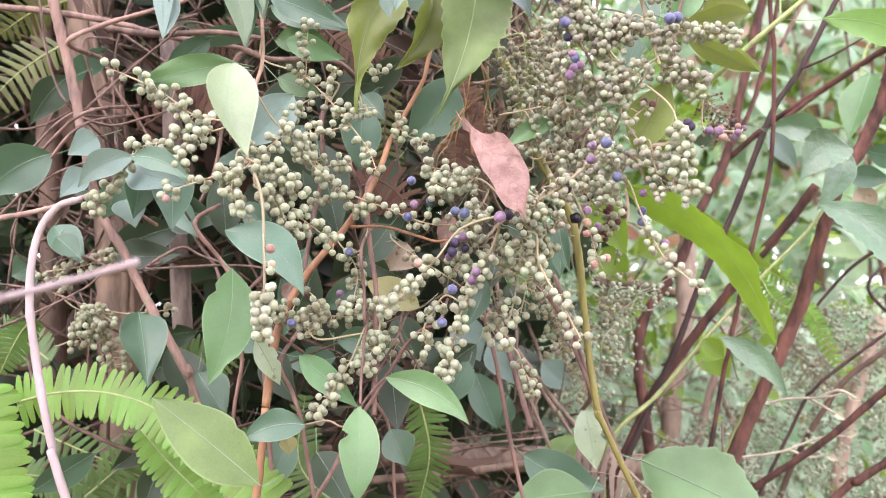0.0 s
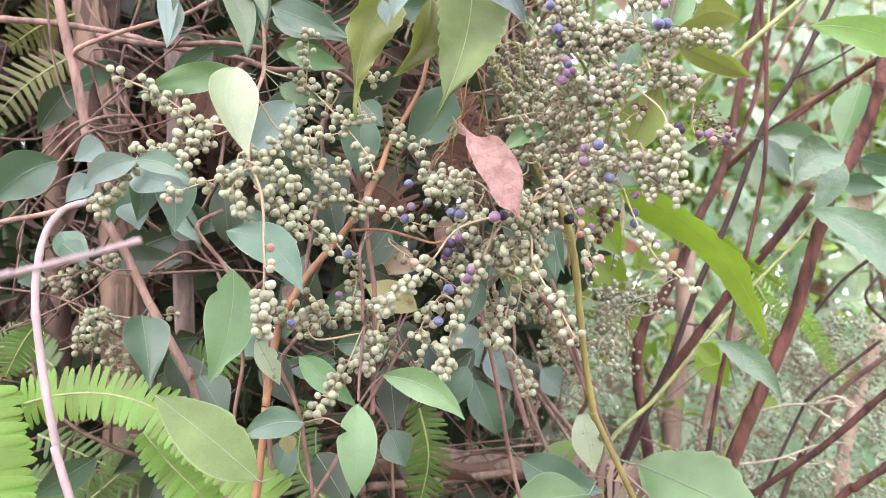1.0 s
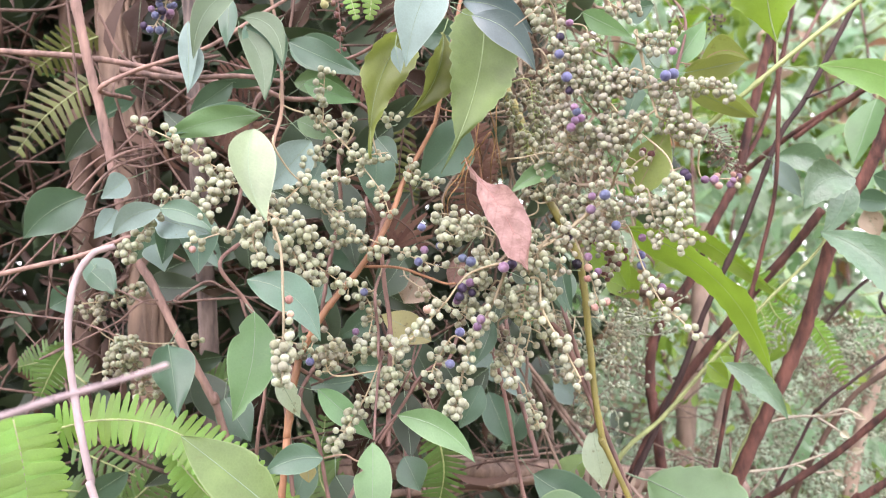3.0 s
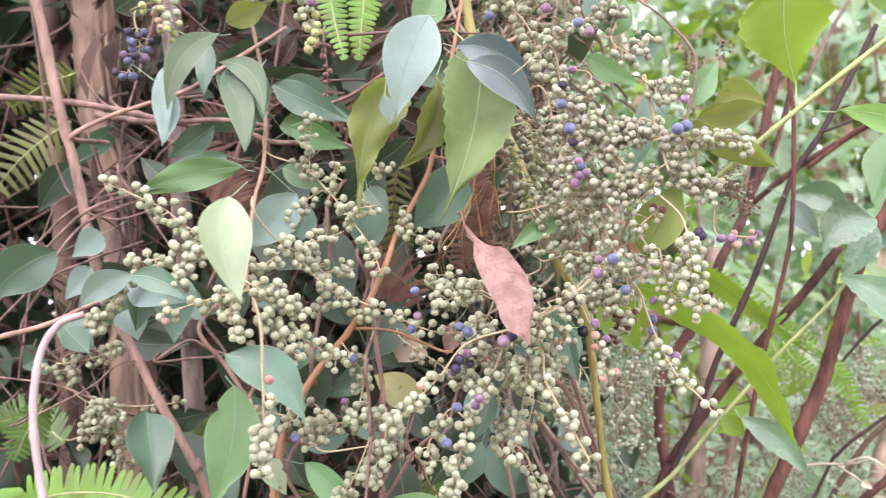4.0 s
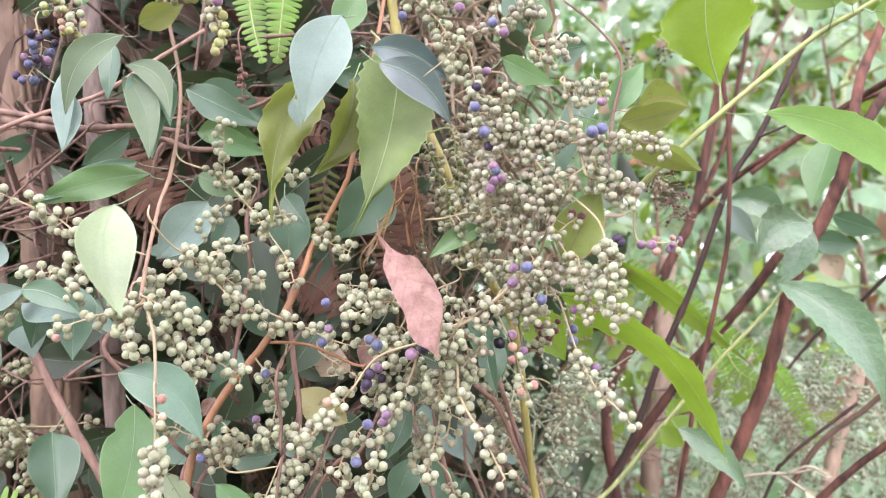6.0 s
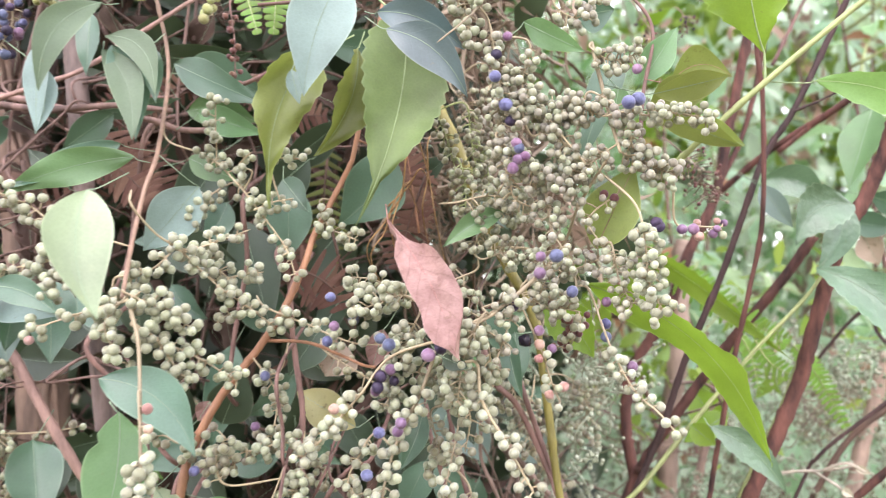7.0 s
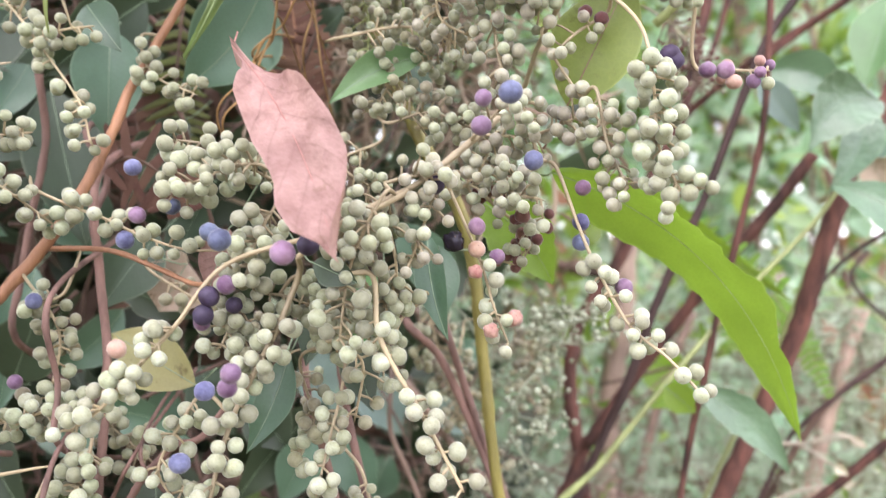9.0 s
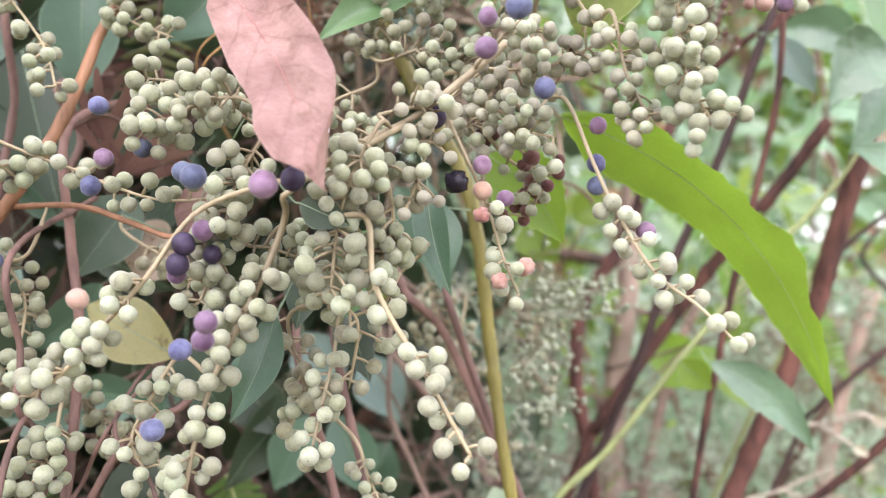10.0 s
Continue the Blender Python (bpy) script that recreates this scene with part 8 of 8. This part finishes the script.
tagged(dead_leaf, "curled pinkish-tan dead leaf caught on the berry stalks", "leaf")
blade(dead_leaf, (0.0129, 0.438, 1.1697), (0.0429, 0.396, 1.1102), 0.0215, "dead", form="curled", fold=0.42, arch=0.025, rib="brown", bites=0, ripple=0.09, bow=0.05, twist=25, name="blade")
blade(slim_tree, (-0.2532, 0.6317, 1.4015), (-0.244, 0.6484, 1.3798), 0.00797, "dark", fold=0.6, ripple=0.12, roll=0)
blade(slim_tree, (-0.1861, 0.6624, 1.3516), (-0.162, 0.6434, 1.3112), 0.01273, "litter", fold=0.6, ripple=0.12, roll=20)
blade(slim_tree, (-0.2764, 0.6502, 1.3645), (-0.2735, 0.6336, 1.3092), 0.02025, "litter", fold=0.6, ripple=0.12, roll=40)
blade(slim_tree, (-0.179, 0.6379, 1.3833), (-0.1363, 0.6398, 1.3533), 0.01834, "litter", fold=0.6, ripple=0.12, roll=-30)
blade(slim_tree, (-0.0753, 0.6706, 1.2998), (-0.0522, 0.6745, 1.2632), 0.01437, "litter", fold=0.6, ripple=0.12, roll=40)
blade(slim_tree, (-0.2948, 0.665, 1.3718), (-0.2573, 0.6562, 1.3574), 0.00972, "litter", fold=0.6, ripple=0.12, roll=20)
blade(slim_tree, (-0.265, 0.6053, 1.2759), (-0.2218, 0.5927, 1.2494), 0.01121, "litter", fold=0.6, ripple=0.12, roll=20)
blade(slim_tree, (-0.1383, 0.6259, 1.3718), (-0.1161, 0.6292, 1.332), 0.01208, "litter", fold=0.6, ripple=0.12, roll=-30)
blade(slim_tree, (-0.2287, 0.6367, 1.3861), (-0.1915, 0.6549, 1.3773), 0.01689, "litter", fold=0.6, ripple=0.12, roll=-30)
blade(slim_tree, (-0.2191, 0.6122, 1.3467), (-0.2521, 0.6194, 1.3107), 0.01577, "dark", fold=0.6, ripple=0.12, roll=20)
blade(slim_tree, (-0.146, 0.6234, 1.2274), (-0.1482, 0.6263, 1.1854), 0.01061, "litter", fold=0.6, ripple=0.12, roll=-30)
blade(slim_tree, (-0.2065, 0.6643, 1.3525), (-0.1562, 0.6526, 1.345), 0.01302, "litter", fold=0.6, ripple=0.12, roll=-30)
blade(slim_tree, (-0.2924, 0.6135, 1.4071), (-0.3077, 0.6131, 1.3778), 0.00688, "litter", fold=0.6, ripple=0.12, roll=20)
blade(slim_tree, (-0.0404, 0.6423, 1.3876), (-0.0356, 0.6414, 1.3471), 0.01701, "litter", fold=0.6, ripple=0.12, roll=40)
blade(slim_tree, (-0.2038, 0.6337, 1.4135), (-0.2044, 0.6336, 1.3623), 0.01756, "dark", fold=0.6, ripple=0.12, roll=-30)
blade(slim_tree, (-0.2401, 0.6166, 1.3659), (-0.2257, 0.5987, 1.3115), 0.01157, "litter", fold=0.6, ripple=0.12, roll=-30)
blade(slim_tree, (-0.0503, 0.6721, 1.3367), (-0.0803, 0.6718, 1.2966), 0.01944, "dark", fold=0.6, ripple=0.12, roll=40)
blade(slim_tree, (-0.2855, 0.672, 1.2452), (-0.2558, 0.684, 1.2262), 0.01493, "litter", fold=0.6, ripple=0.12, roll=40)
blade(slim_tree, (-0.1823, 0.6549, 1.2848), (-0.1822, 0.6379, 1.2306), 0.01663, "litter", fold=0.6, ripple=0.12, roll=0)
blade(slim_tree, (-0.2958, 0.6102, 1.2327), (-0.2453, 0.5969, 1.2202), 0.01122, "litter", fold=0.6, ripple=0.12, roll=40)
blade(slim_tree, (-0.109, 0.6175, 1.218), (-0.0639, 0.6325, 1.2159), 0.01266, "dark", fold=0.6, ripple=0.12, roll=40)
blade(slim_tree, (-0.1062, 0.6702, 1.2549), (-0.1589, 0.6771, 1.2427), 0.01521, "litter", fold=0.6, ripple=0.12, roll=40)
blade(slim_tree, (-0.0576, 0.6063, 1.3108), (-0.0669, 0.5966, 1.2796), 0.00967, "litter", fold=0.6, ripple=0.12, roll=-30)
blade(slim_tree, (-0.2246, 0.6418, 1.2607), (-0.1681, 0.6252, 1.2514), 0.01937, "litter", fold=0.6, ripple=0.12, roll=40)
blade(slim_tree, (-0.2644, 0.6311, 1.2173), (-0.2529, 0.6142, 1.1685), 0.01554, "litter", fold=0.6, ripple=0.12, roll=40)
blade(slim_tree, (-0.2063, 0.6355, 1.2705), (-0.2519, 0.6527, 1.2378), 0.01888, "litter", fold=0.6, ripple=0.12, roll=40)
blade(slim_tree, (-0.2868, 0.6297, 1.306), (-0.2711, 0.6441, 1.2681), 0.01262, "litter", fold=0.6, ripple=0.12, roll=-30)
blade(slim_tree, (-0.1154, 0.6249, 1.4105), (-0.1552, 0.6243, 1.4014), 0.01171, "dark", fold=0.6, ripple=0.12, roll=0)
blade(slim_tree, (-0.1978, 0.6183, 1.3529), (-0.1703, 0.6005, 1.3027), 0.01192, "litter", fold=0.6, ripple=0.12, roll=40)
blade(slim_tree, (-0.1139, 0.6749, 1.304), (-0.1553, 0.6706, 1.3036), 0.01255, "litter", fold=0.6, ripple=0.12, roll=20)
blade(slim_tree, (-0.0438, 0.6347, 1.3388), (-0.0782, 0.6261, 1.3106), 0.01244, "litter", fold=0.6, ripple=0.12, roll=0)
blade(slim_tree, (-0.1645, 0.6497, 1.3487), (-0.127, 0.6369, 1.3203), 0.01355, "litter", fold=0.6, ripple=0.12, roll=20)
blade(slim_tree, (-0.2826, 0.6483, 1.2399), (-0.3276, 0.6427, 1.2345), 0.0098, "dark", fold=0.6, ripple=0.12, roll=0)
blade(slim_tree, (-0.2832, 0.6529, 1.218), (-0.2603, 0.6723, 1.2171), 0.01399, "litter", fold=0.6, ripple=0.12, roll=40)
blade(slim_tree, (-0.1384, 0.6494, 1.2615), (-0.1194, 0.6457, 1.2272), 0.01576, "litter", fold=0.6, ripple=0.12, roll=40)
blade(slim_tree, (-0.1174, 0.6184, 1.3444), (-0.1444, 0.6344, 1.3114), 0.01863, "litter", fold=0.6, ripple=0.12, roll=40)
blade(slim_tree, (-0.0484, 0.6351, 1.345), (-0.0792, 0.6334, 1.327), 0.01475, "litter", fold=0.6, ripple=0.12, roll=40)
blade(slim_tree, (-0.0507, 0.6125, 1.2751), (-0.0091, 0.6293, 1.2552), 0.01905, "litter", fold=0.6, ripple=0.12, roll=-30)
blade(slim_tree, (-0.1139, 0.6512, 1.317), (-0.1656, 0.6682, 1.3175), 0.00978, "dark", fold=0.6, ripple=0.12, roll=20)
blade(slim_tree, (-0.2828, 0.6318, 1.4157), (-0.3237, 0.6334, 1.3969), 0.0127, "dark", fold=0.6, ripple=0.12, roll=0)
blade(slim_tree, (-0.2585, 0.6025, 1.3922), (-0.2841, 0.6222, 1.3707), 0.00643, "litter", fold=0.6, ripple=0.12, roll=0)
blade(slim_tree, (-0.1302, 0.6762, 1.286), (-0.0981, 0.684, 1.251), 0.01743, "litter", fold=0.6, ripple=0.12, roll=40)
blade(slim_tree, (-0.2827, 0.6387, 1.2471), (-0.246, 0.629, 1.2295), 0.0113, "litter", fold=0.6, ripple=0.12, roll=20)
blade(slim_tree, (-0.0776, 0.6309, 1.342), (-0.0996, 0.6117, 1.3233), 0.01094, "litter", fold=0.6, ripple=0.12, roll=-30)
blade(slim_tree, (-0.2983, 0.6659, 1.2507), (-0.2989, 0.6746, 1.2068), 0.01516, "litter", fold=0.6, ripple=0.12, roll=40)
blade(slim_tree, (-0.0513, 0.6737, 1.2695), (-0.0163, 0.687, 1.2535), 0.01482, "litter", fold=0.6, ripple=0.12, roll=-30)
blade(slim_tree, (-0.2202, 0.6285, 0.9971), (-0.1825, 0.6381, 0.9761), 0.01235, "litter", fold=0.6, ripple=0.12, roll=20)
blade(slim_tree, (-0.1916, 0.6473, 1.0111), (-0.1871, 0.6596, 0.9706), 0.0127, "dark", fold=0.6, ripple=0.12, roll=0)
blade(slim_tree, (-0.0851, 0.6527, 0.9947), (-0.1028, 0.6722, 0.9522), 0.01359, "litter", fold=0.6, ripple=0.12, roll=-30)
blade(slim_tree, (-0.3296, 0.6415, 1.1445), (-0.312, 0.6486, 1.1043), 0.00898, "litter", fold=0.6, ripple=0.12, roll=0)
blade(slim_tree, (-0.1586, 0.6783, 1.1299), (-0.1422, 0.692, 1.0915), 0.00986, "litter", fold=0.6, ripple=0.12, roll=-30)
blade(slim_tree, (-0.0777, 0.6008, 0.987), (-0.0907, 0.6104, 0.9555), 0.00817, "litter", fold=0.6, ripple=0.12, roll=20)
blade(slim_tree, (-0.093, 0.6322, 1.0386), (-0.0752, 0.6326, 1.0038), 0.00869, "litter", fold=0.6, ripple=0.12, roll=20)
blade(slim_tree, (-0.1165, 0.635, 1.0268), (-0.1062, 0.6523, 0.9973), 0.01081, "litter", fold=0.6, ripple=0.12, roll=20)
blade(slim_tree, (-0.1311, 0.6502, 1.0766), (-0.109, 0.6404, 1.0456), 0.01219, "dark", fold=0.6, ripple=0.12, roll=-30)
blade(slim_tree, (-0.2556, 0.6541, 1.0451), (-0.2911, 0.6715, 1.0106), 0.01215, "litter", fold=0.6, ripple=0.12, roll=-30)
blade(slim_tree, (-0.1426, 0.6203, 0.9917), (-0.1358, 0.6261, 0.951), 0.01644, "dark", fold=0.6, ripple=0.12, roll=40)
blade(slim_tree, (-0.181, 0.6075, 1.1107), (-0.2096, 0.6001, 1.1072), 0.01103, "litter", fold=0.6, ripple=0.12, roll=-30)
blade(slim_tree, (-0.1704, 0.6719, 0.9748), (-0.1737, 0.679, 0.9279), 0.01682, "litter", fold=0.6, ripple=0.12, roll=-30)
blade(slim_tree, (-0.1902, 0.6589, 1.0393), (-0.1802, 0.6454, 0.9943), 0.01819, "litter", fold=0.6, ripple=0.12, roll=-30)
blade(slim_tree, (-0.064, 0.6547, 0.9825), (-0.0329, 0.6629, 0.9768), 0.01237, "litter", fold=0.6, ripple=0.12, roll=-30)
blade(slim_tree, (-0.0967, 0.6314, 1.0116), (-0.1282, 0.6286, 0.9899), 0.01103, "litter", fold=0.6, ripple=0.12, roll=-30)
blade(slim_tree, (-0.1206, 0.6122, 1.1363), (-0.1114, 0.6, 1.1021), 0.01213, "litter", fold=0.6, ripple=0.12, roll=40)
blade(slim_tree, (-0.2792, 0.6755, 1.0268), (-0.2593, 0.6641, 0.9916), 0.01509, "dark", fold=0.6, ripple=0.12, roll=-30)
blade(slim_tree, (-0.3327, 0.6585, 1.0087), (-0.2899, 0.6508, 0.9934), 0.00834, "litter", fold=0.6, ripple=0.12, roll=0)
blade(slim_tree, (-0.3398, 0.6371, 1.087), (-0.3526, 0.6183, 1.0572), 0.00831, "litter", fold=0.6, ripple=0.12, roll=0)
blade(slim_tree, (-0.3532, 0.6447, 1.1016), (-0.3204, 0.6457, 1.0758), 0.01334, "litter", fold=0.6, ripple=0.12, roll=0)
blade(slim_tree, (-0.1876, 0.658, 1.0447), (-0.1438, 0.6435, 1.0391), 0.01223, "dark", fold=0.6, ripple=0.12, roll=0)
blade(slim_tree, (-0.3235, 0.6348, 1.1018), (-0.3364, 0.6286, 1.0635), 0.00988, "litter", fold=0.6, ripple=0.12, roll=20)
blade(slim_tree, (-0.171, 0.6026, 0.9896), (-0.1489, 0.6023, 0.9584), 0.01418, "dark", fold=0.6, ripple=0.12, roll=-30)
blade(slim_tree, (-0.0924, 0.679, 1.0426), (-0.0621, 0.6611, 1.008), 0.01488, "litter", fold=0.6, ripple=0.12, roll=-30)
blade(slim_tree, (-0.1508, 0.6669, 1.1409), (-0.1276, 0.6587, 1.1109), 0.01011, "litter", fold=0.6, ripple=0.12, roll=0)
blade(slim_tree, (-0.1684, 0.6424, 1.0181), (-0.1726, 0.6591, 0.9843), 0.00824, "dark", fold=0.6, ripple=0.12, roll=-30)
blade(slim_tree, (-0.2845, 0.6734, 1.0457), (-0.3138, 0.6854, 1.0173), 0.01146, "dark", fold=0.6, ripple=0.12, roll=20)
blade(slim_tree, (-0.307, 0.6157, 1.037), (-0.2776, 0.5989, 1.0015), 0.01448, "dark", fold=0.6, ripple=0.12, roll=-30)
blade(slim_tree, (-0.0853, 0.6416, 0.9843), (-0.1158, 0.6351, 0.981), 0.00872, "litter", fold=0.6, ripple=0.12, roll=0)
